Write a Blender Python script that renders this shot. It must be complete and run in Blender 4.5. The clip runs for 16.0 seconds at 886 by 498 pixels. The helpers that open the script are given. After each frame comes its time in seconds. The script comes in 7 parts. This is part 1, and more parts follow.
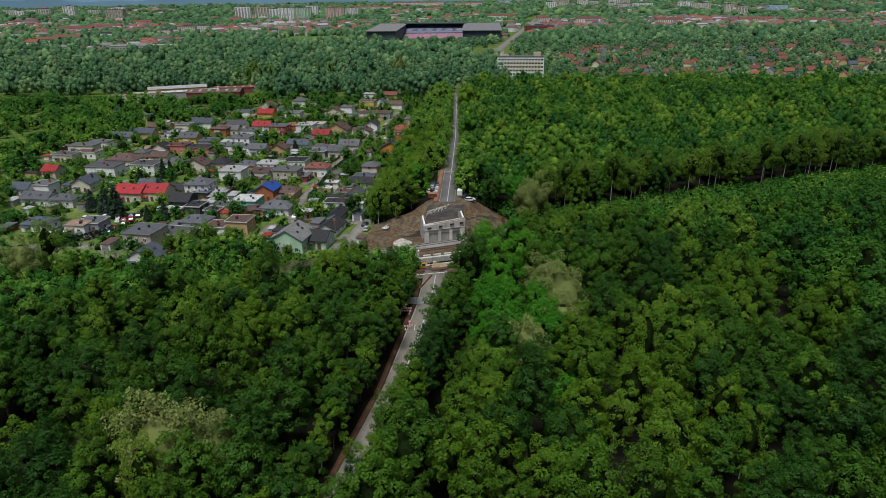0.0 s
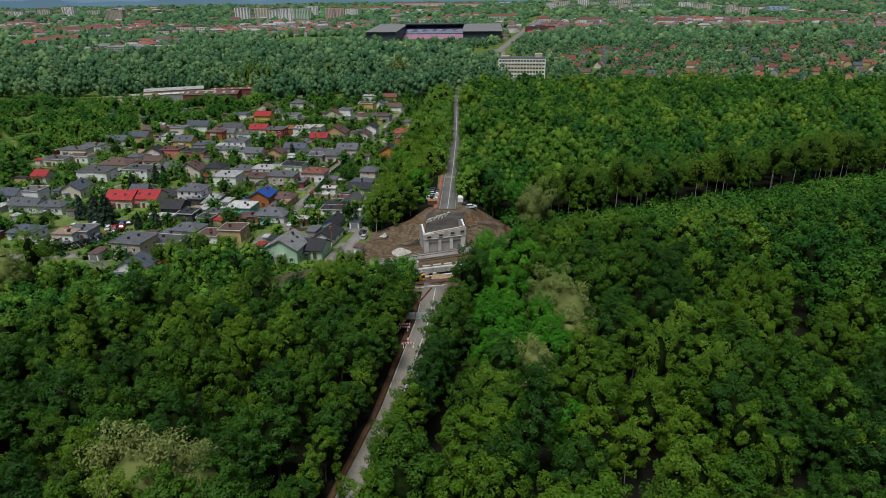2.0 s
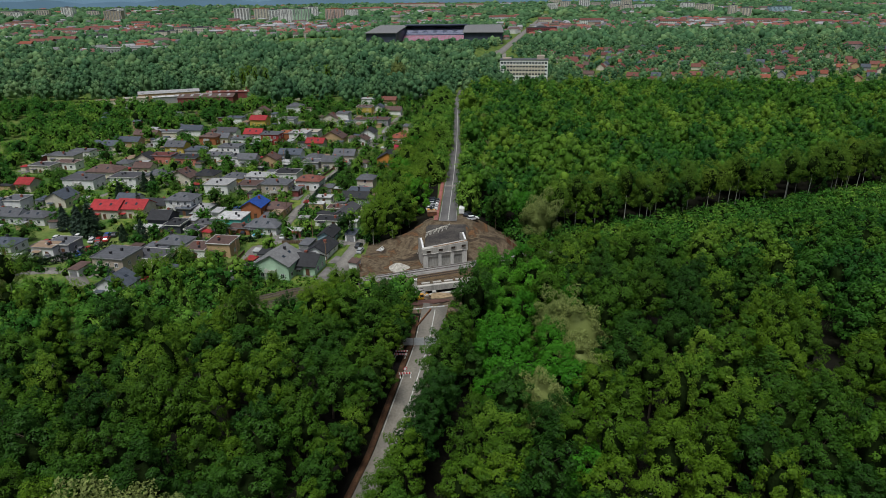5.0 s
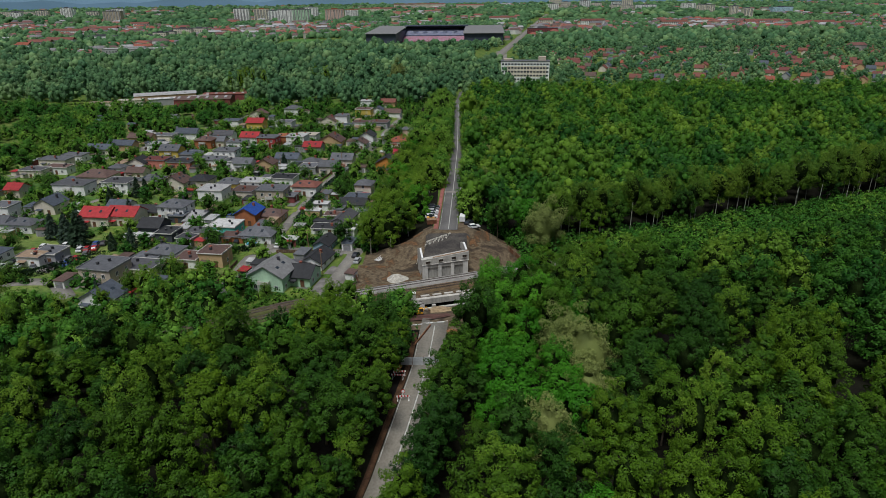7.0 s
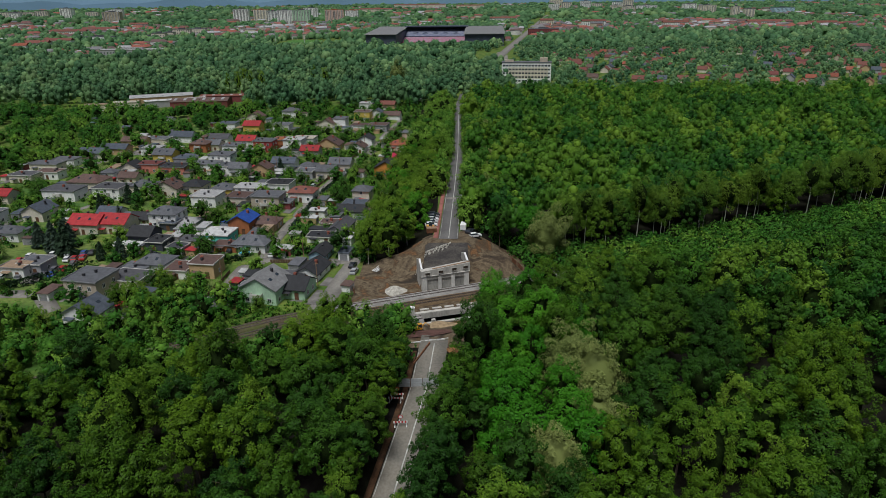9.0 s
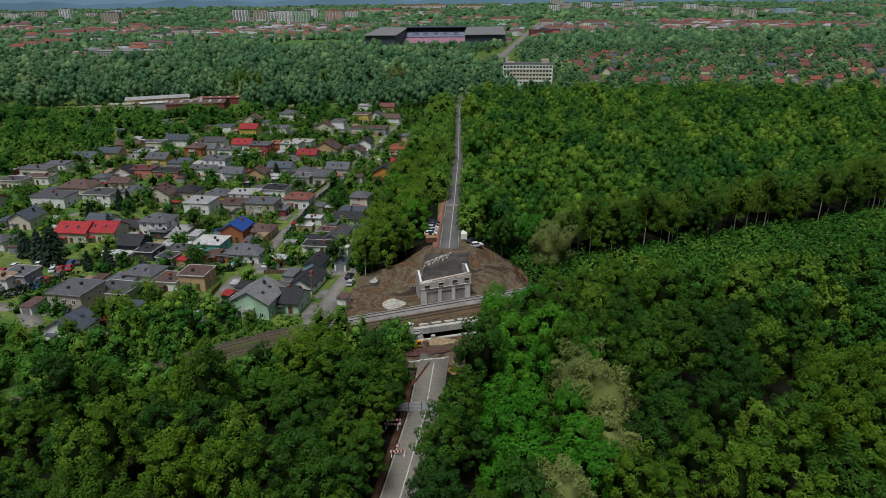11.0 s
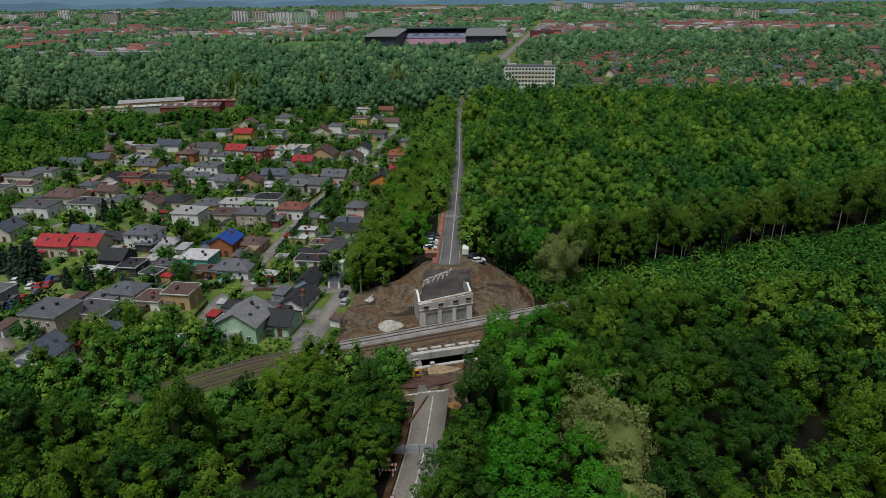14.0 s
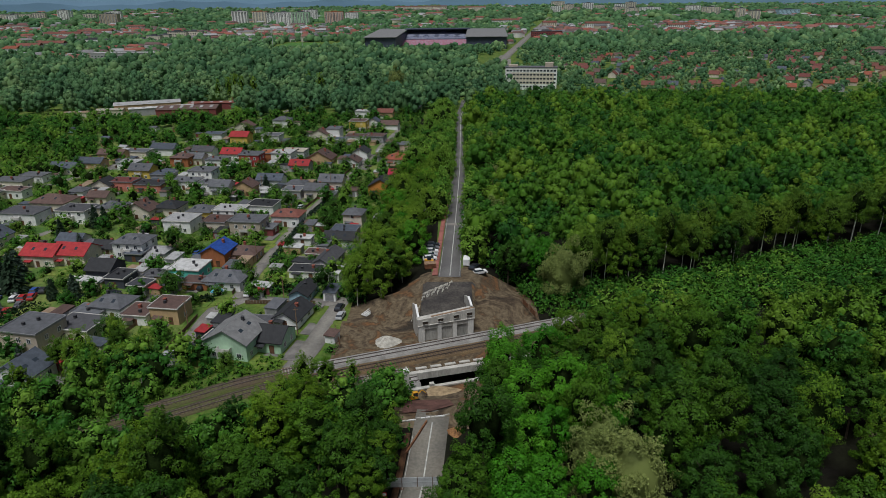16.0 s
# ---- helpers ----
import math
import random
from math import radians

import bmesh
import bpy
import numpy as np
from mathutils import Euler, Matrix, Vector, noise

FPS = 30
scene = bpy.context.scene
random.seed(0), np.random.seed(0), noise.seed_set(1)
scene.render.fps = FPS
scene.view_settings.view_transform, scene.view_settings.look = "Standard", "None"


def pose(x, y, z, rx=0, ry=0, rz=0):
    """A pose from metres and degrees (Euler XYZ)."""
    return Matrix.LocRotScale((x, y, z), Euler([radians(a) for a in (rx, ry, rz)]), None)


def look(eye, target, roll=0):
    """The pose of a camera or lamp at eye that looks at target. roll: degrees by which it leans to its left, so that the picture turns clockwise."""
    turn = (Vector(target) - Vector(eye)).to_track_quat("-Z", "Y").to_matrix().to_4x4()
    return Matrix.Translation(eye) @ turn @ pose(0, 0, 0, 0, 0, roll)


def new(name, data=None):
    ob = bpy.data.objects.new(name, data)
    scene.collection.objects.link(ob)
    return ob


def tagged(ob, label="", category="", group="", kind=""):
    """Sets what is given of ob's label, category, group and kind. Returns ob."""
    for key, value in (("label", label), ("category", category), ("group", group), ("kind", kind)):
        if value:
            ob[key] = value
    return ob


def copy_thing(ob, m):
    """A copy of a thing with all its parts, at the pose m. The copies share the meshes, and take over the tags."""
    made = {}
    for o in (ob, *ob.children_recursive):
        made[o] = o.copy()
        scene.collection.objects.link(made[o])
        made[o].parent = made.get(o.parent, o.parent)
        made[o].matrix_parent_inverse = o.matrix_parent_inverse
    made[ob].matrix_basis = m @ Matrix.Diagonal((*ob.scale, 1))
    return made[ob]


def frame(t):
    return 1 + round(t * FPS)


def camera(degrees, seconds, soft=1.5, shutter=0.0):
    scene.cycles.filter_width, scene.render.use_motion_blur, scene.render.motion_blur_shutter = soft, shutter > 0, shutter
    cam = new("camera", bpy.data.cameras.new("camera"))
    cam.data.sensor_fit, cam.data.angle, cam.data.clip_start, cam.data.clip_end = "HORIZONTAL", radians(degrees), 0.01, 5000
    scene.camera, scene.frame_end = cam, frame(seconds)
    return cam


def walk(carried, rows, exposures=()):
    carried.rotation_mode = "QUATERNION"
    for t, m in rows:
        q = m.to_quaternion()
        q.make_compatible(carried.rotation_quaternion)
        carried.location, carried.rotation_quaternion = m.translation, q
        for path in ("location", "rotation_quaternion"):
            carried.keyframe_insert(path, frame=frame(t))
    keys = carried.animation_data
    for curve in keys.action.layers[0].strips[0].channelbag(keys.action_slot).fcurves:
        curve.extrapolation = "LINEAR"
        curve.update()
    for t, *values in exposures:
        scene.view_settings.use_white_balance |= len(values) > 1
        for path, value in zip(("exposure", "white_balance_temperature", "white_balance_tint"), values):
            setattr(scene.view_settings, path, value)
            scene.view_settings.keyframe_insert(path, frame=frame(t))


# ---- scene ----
cam = camera(68.0, 16.0, soft=0.7)
SPEED, EYE = 4.113, 79.8


def flight(t):
    """A level flight ahead with the lens tilted down."""
    k = t / 16
    tilt, yaw = radians(21.5 - 0.3 * k), radians(0.52 + 0.22 * k)
    eye = Vector((0.1, 0.05 + SPEED * t, EYE))
    way = Vector((-math.sin(yaw) * math.cos(tilt), math.cos(yaw) * math.cos(tilt), -math.sin(tilt)))
    return look(eye, eye + way, -0.65)


walk(cam, [(t, flight(t)) for t in (0, 2, 4, 6, 8, 10, 12, 14, 16)], [(0, -0.38, 6400, 12), (16, -0.65, 6400, 12)])

# ---- world and light: an overcast day ----
world = bpy.data.worlds.new("overcast_sky")
scene.world = world
world.use_nodes = True
wn, wl = world.node_tree.nodes, world.node_tree.links
sky = wn.new("ShaderNodeTexSky")
sky.sky_type, sky.sun_disc = "NISHITA", False
sky.sun_elevation, sky.sun_rotation = radians(70), radians(200)
sky.air_density, sky.dust_density, sky.ozone_density = 1.0, 4.0, 1.0
grade = wn.new("ShaderNodeHueSaturation")
grade.inputs["Saturation"].default_value = 0.9
wl.new(sky.outputs[0], grade.inputs["Color"])
wl.new(grade.outputs[0], wn["Background"].inputs["Color"])
wn["Background"].inputs["Strength"].default_value = 0.065
sun = new("sun", bpy.data.lights.new("sun", "SUN"))
sun.data.energy, sun.data.angle, sun.data.color = 4.1, radians(22), (0.97, 1.0, 0.98)
sun.matrix_world = look((-14, -40, 115), (0, 0, 0))

# ---- materials ----
MATS = {}


def material(name, colour, rough=0.8, vary=0.25, scale=1.0, fine=12.0, bump=0.15, metal=0.0, second=None, streak=0.0, each=0.0, spec=0.3):
    """A procedural surface: two scales of noise in the colour, a fine relief, an optional second colour in patches, a tint per object."""
    if name in MATS:
        return MATS[name]
    m = bpy.data.materials.new(name)
    m.use_nodes = True
    n, l = m.node_tree.nodes, m.node_tree.links
    p = n["Principled BSDF"]
    p.inputs["Roughness"].default_value, p.inputs["Metallic"].default_value = rough, metal
    p.inputs["Specular IOR Level"].default_value = spec
    geo = n.new("ShaderNodeNewGeometry")
    big, small = n.new("ShaderNodeTexNoise"), n.new("ShaderNodeTexNoise")
    big.inputs["Scale"].default_value, small.inputs["Scale"].default_value = scale, fine
    big.inputs["Detail"].default_value, small.inputs["Detail"].default_value = 5, 3
    where = geo.outputs["Position"]
    if streak:
        stretch = n.new("ShaderNodeMapping")
        stretch.inputs["Scale"].default_value = (1, 1, streak)
        l.new(where, stretch.inputs["Vector"])
        where = stretch.outputs[0]
    l.new(where, big.inputs["Vector"])
    l.new(where, small.inputs["Vector"])
    ramp = n.new("ShaderNodeValToRGB")
    ramp.color_ramp.elements[0].position, ramp.color_ramp.elements[1].position = 0.36, 0.64
    a, b = (colour, second) if second else ([c * (1 - vary) for c in colour], [min(1, c * (1 + vary)) for c in colour])
    ramp.color_ramp.elements[0].color, ramp.color_ramp.elements[1].color = (*a, 1), (*b, 1)
    l.new(big.outputs["Fac"], ramp.inputs["Fac"])
    shade = n.new("ShaderNodeMapRange")
    shade.inputs["From Min"].default_value, shade.inputs["From Max"].default_value = 0.25, 0.75
    shade.inputs["To Min"].default_value, shade.inputs["To Max"].default_value = 1 - vary, 1 + vary
    l.new(small.outputs["Fac"], shade.inputs["Value"])
    mix = n.new("ShaderNodeVectorMath")
    mix.operation = "SCALE"
    l.new(ramp.outputs[0], mix.inputs[0])
    l.new(shade.outputs[0], mix.inputs["Scale"])
    out = mix.outputs[0]
    if each:
        info, rng = n.new("ShaderNodeObjectInfo"), n.new("ShaderNodeMapRange")
        rng.inputs["To Min"].default_value, rng.inputs["To Max"].default_value = 1 - each, 1 + each
        l.new(info.outputs["Random"], rng.inputs["Value"])
        more = n.new("ShaderNodeVectorMath")
        more.operation = "SCALE"
        l.new(out, more.inputs[0])
        l.new(rng.outputs[0], more.inputs["Scale"])
        out = more.outputs[0]
    l.new(out, p.inputs["Base Color"])
    if bump:
        bp = n.new("ShaderNodeBump")
        bp.inputs["Strength"].default_value, bp.inputs["Distance"].default_value = bump, 0.05
        l.new(small.outputs["Fac"], bp.inputs["Height"])
        l.new(bp.outputs[0], p.inputs["Normal"])
    MATS[name] = m
    return m


def leaf_material(name, dark, mid, light, own=True):
    """Leaves: a colour for each tree (its object's random, or the tint that its vertices carry), and a shift for each tuft."""
    m = bpy.data.materials.new(name)
    m.use_nodes = True
    n, l = m.node_tree.nodes, m.node_tree.links
    p = n["Principled BSDF"]
    p.inputs["Roughness"].default_value, p.inputs["Specular IOR Level"].default_value = 0.55, 0.14
    if own:
        pick = n.new("ShaderNodeObjectInfo").outputs["Random"]
    else:
        at = n.new("ShaderNodeAttribute")
        at.attribute_name = "tint"
        pick = at.outputs["Fac"]
    ramp = n.new("ShaderNodeValToRGB")
    e = ramp.color_ramp.elements
    e[0].color, e[1].color = (*dark, 1), (*light, 1)
    e.new(0.55).color = (*mid, 1)
    l.new(pick, ramp.inputs["Fac"])
    isle = n.new("ShaderNodeNewGeometry").outputs["Random Per Island"]
    rng = n.new("ShaderNodeMapRange")
    rng.inputs["To Min"].default_value, rng.inputs["To Max"].default_value = 0.68, 1.32
    l.new(isle, rng.inputs["Value"])
    mul = n.new("ShaderNodeVectorMath")
    mul.operation = "SCALE"
    l.new(ramp.outputs[0], mul.inputs[0])
    l.new(rng.outputs[0], mul.inputs["Scale"])
    l.new(mul.outputs[0], p.inputs["Base Color"])
    thin = n.new("ShaderNodeBsdfTranslucent")
    l.new(mul.outputs[0], thin.inputs["Color"])
    both = n.new("ShaderNodeMixShader")
    both.inputs[0].default_value = 0.26
    l.new(p.outputs[0], both.inputs[1])
    l.new(thin.outputs[0], both.inputs[2])
    l.new(both.outputs[0], n["Material Output"].inputs["Surface"])
    return m


def tint_material(name, colours, rough=0.8):
    """A far surface whose colour is picked along a ramp by the tint that each building carries."""
    m = bpy.data.materials.new(name)
    m.use_nodes = True
    n, l = m.node_tree.nodes, m.node_tree.links
    at = n.new("ShaderNodeAttribute")
    at.attribute_name = "tint"
    ramp = n.new("ShaderNodeValToRGB")
    ramp.color_ramp.interpolation = "CONSTANT"
    e = ramp.color_ramp.elements
    e[0].color = (*colours[0], 1)
    e[1].position, e[1].color = 1 / len(colours), (*colours[1], 1)
    for k, c in enumerate(colours[2:], 2):
        e.new(k / len(colours)).color = (*c, 1)
    l.new(at.outputs["Fac"], ramp.inputs["Fac"])
    noise_tex = n.new("ShaderNodeTexNoise")
    noise_tex.inputs["Scale"].default_value = 0.4
    l.new(n.new("ShaderNodeNewGeometry").outputs["Position"], noise_tex.inputs["Vector"])
    rng = n.new("ShaderNodeMapRange")
    rng.inputs["To Min"].default_value, rng.inputs["To Max"].default_value = 0.65, 1.3
    l.new(noise_tex.outputs["Fac"], rng.inputs["Value"])
    mul = n.new("ShaderNodeVectorMath")
    mul.operation = "SCALE"
    l.new(ramp.outputs[0], mul.inputs[0])
    l.new(rng.outputs[0], mul.inputs["Scale"])
    p = n["Principled BSDF"]
    p.inputs["Roughness"].default_value = rough
    l.new(mul.outputs[0], p.inputs["Base Color"])
    return m


WALLS = {"mint": (0.43, 0.62, 0.44), "white": (0.8, 0.8, 0.78), "paleblue": (0.38, 0.55, 0.66), "tan": (0.52, 0.36, 0.2), "cream": (0.66, 0.60, 0.50),
         "beige": (0.47, 0.40, 0.32), "charcoal": (0.06, 0.065, 0.08), "teal": (0.12, 0.55, 0.44), "orange": (0.38, 0.14, 0.06), "yellow": (0.6, 0.45, 0.1),
         "maroon": (0.22, 0.06, 0.06), "grey": (0.35, 0.35, 0.36), "darkred": (0.36, 0.05, 0.05), "amber": (0.62, 0.26, 0.06), "pink": (0.62, 0.44, 0.37),
         "salmon": (0.55, 0.2, 0.15)}
ROOFS = {"charcoalfelt": (0.05, 0.052, 0.06), "lightgrey": (0.17, 0.17, 0.17), "grey": (0.098, 0.102, 0.112), "black": (0.028, 0.029, 0.032), "darkgrey": (0.068, 0.068, 0.074), "brown": (0.099, 0.062, 0.053), "slate": (0.068, 0.081, 0.102),
         "red": (0.310, 0.028, 0.031), "silver": (0.310, 0.310, 0.310), "white": (0.422, 0.422, 0.415), "blue": (0.019, 0.062, 0.260), "brick": (0.16, 0.06, 0.045),
         "orange": (0.310, 0.112, 0.050), "maroon": (0.136, 0.043, 0.037), "orangered": (0.22, 0.065, 0.038), "crimson": (0.310, 0.019, 0.050), "cream": (0.341, 0.310, 0.248),
         "tan": (0.260, 0.186, 0.124)}
WORDS = {"charcoalfelt": "charcoal felt", "paleblue": "pale blue", "darkred": "dark red", "darkgrey": "dark grey", "orangered": "orange-red", "lightgrey": "light grey"}


def wall_mat(key):
    return material("render_" + key, WALLS[key], 0.85, 0.07, 0.5, 2.0, 0.05, streak=0.5)


def roof_mat(key):
    return material("roof_" + key, ROOFS[key], 0.75, 0.16, 0.9, 6.0, 0.3, each=0.15)


M_WHITE = material("white_paint", (0.75, 0.75, 0.74), 0.5, 0.06)
M_GLASS = material("window_glass", (0.03, 0.04, 0.05), 0.08, 0.1, bump=0, spec=0.8)
M_CONC = material("new_concrete", (0.44, 0.42, 0.38), 0.85, 0.16, 0.5, 4.0, 0.2, streak=0.3)
M_CONC_PALE = material("pale_concrete", (0.58, 0.56, 0.52), 0.85, 0.12, 0.5, 4.0, 0.2, streak=0.3)
M_CONC_OLD = material("weathered_concrete", (0.32, 0.31, 0.28), 0.9, 0.25, 0.3, 3.0, 0.25, streak=0.3)
M_DARKSTEEL = material("rusty_steel", (0.12, 0.075, 0.05), 0.7, 0.3, 2.0)
M_RAIL = material("rail_steel", (0.16, 0.13, 0.12), 0.4, 0.2, metal=0.7)
M_WOOD = material("weathered_timber", (0.25, 0.16, 0.1), 0.85, 0.3, 2.0)
M_TYRE = material("black_rubber", (0.02, 0.02, 0.02), 0.8, 0.2)
M_ASPHALT_NEAR = material("worn_pale_asphalt", (0.155, 0.145, 0.125), 0.9, 0.2, 0.15, 2.0, 0.3, second=(0.215, 0.195, 0.16))
M_ASPHALT = material("grey_asphalt", (0.105, 0.10, 0.10), 0.9, 0.15, 0.1, 2.0, 0.3, second=(0.145, 0.14, 0.135))
M_LANE = material("patched_lane_asphalt", (0.165, 0.155, 0.14), 0.9, 0.2, 0.2, 2.0, 0.3, second=(0.235, 0.22, 0.195))
M_PAINT = material("road_paint", (0.42, 0.42, 0.39), 0.7, 0.25)
M_REDPAVE = material("red_paving", (0.30, 0.115, 0.095), 0.85, 0.25, 0.5)
M_BALLAST = material("track_ballast", (0.14, 0.115, 0.095), 0.95, 0.35, 0.3, 6.0, 0.6, second=(0.15, 0.09, 0.05))
M_BALLAST_OLD = material("rusty_brown_ballast", (0.105, 0.072, 0.042), 0.95, 0.35, 0.3, 6.0, 0.6, second=(0.155, 0.105, 0.055))
M_SLEEPER_OLD = material("brown_timber_sleeper", (0.085, 0.062, 0.045), 0.95, 0.25, 1.0)
M_BALLAST_NEW = material("pale_new_ballast", (0.25, 0.24, 0.225), 0.95, 0.25, 0.3, 6.0, 0.6)
M_SLEEPER = material("concrete_sleeper", (0.27, 0.255, 0.235), 0.9, 0.2)


def earth_material():
    """Bare earth of the site: dark fill, brown soil, pale tracks and orange subsoil in streaky patches."""
    m = material("bare_earth", (0.05, 0.038, 0.028), 0.95, 0.4, 0.09, 1.3, 0.8)
    n, l = m.node_tree.nodes, m.node_tree.links
    ramp = next(k for k in n if k.type == "VALTORGB").color_ramp
    ramp.elements[0].position, ramp.elements[0].color = 0.34, (0.029, 0.023, 0.017, 1)
    ramp.elements[1].position, ramp.elements[1].color = 0.64, (0.152, 0.075, 0.032, 1)
    for at, c in ((0.42, (0.068, 0.048, 0.030, 1)), (0.49, (0.136, 0.104, 0.065, 1)), (0.56, (0.070, 0.048, 0.028, 1))):
        ramp.elements.new(at).color = c
    big = next(k for k in n if k.type == "TEX_NOISE")
    big.inputs["Distortion"].default_value, big.inputs["Roughness"].default_value = 1.2, 0.62
    return m


M_EARTH = earth_material()
M_EARTH_DARK = material("dark_embankment_fill", (0.040, 0.036, 0.034), 0.95, 0.35, 0.25, 2.0, 0.7, second=(0.085, 0.076, 0.066))
M_BARK = material("dark_bark", (0.09, 0.07, 0.05), 0.95, 0.3, 1.0, 8.0)
M_BIRCH = material("pale_birch_bark", (0.5, 0.48, 0.43), 0.9, 0.35, 1.5, 4.0)


# ---- shapes ----
class Shape:
    """Collects faces for one mesh."""

    def __init__(self):
        self.v, self.f = [], []

    def box(self, x0, y0, z0, x1, y1, z1, m=None):
        k = len(self.v)
        pts = [(x0, y0, z0), (x1, y0, z0), (x1, y1, z0), (x0, y1, z0), (x0, y0, z1), (x1, y0, z1), (x1, y1, z1), (x0, y1, z1)]
        self.v += [tuple(m @ Vector(p)) for p in pts] if m else pts
        self.f += [tuple(k + i for i in q) for q in ((3, 2, 1, 0), (4, 5, 6, 7), (0, 1, 5, 4), (1, 2, 6, 5), (2, 3, 7, 6), (3, 0, 4, 7))]
        return self

    def poly(self, pts, *faces):
        k = len(self.v)
        self.v += [tuple(p) for p in pts]
        self.f += [tuple(k + i for i in q) for q in faces]
        return self

    def prism(self, profile, axis, a, b):
        """A closed outline (u, v) swept along axis from a to b."""
        k, n = len(self.v), len(profile)
        for s in (a, b):
            self.v += [(s, u, v) if axis == "x" else (u, s, v) if axis == "y" else (u, v, s) for u, v in profile]
        self.f += [tuple(range(k, k + n)), tuple(range(k + 2 * n - 1, k + n - 1, -1))]
        self.f += [(k + i, k + n + i, k + n + (i + 1) % n, k + (i + 1) % n) for i in range(n)]
        return self

    def tube(self, p, q, r0, r1, n=7):
        p, q = Vector(p), Vector(q)
        turn = (q - p).to_track_quat("Z", "Y").to_matrix()
        k = len(self.v)
        for c, r in ((p, r0), (q, r1)):
            self.v += [tuple(c + turn @ Vector((r * math.cos(6.2832 * i / n), r * math.sin(6.2832 * i / n), 0))) for i in range(n)]
        self.f += [(k + i, k + (i + 1) % n, k + n + (i + 1) % n, k + n + i) for i in range(n)]
        self.f += [tuple(range(k + n - 1, k - 1, -1)), tuple(range(k + n, k + 2 * n))]
        return self

    def mesh(self, name, mat):
        me = bpy.data.meshes.new(name)
        me.from_pydata(self.v, [], self.f)
        bm = bmesh.new()
        bm.from_mesh(me)
        bmesh.ops.recalc_face_normals(bm, faces=bm.faces)
        bm.to_mesh(me)
        bm.free()
        me.materials.append(mat)
        return me


def thing(name, m, label, category, group="", kind=""):
    ob = new(name)
    ob.empty_display_size = 0.5
    ob.matrix_basis = m
    return tagged(ob, label, category, group, kind)


def part(name, shape, mat, parent, label="", m=None):
    """One mesh object under a thing or a part; shape is a Shape or a shared mesh."""
    ob = new(name, shape.mesh(name, mat) if isinstance(shape, Shape) else shape)
    ob.parent = parent
    if m:
        ob.matrix_basis = m
    return tagged(ob, label)


def single(name, shape, mat, label, category, group="", kind="", m=None):
    ob = new(name, shape.mesh(name, mat))
    if m:
        ob.matrix_basis = m
    return tagged(ob, label, category, group, kind)


def quads_mesh(name, verts, quads, mats, index=None, tint=None):
    """A large mesh from arrays: faces of four corners, or of three where the last is -1."""
    me = bpy.data.meshes.new(name)
    me.vertices.add(len(verts))
    me.vertices.foreach_set("co", np.asarray(verts, np.float32).ravel())
    flat_list = quads.astype(np.int32).ravel()
    sides = (quads >= 0).sum(1)
    flat_list = flat_list[flat_list >= 0]
    me.loops.add(len(flat_list))
    me.loops.foreach_set("vertex_index", flat_list)
    me.polygons.add(len(quads))
    me.polygons.foreach_set("loop_start", (np.cumsum(sides) - sides).astype(np.int32))
    for m in mats:
        me.materials.append(m)
    if index is not None:
        me.polygons.foreach_set("material_index", index.astype(np.int32))
    if tint is not None:
        me.attributes.new("tint", "FLOAT", "POINT").data.foreach_set("value", tint.astype(np.float32))
    me.update(calc_edges=True)
    return me


# ---- the lie of the land ----
ROAD_X = np.array([(-40, -52), (40, -31), (87, -17.8), (116, -10.6), (151, -5.0), (180, -2.8), (231, -0.4), (300, 2.2), (367, 4.4), (519, 7.3), (620, 14), (760, 40), (955, 70), (1527, 173), (2600, 380)], float)
ROAD_Z = np.array([(-40, 0.3), (40, 0.4), (87, 1.0), (116, 3.0), (151, 5.0), (180, 6.0), (231, 7.0), (300, 5.0), (367, 3.0), (450, 2.0), (560, 0.6), (620, 0.1), (2600, 0.1)], float)
RAIL = 0.37


def road_x(y):
    return np.interp(y, ROAD_X[:, 0], ROAD_X[:, 1])


def road_z(y):
    return np.interp(y, ROAD_Z[:, 0], ROAD_Z[:, 1])


def rail_y(x):
    d = -43 - np.asarray(x, float)
    return 204.5 + RAIL * x - 0.25 * (d + np.sqrt(d * d + 9)) / 2


def land(x, y):
    """The height of the ground: flat, with the road's banks on both sides of the railway."""
    x, y = np.asarray(x, float), np.asarray(y, float)
    dx = np.abs(x - road_x(y))
    s = y - 0.31 * (x - road_x(y))
    rise = road_z(y) - np.maximum(0, dx - 6.5) / 1.8
    s2 = y - 0.28 * (x + 9)
    ramp = 5.7 - np.clip(s2 - 169.5, 0, 99) * 0.305
    near = np.where(s2 < 185.6, np.where(y < 169, rise, np.minimum(rise, ramp)), -1)
    trench = (s2 > 185.9) & (s2 < 195.4) & (x > -9.3) & (x < 24)
    d = np.hypot(np.maximum(0, dx - 5.5), np.maximum(0, 231 - y))
    cone = 7.0 - d / 2.7 - 0.02 * d
    infill = np.where((dx < 6.6) & (s > 212.2) & (y < 233), 5.6 + 1.4 * np.clip((y - 211) / 20, 0, 1), -1)
    far = np.where(y >= 231, rise, np.where(s > 209.5, np.maximum(cone, infill), -1))
    wave = 0.25 * np.sin(x * 0.31 + y * 0.12) * np.sin(y * 0.27 - x * 0.09)
    flat_land = np.where(trench, -6, np.maximum(np.where(y < 199, near, far), 0))
    return flat_land + wave * np.where((dx > 8) & (np.abs(y - rail_y(x)) > 12), 1, 0.15)


def mix_axis(*spans):
    """Grid lines: stretches of (start, end, step)."""
    return np.unique(np.concatenate([np.arange(a, b, s) for a, b, s in spans]))


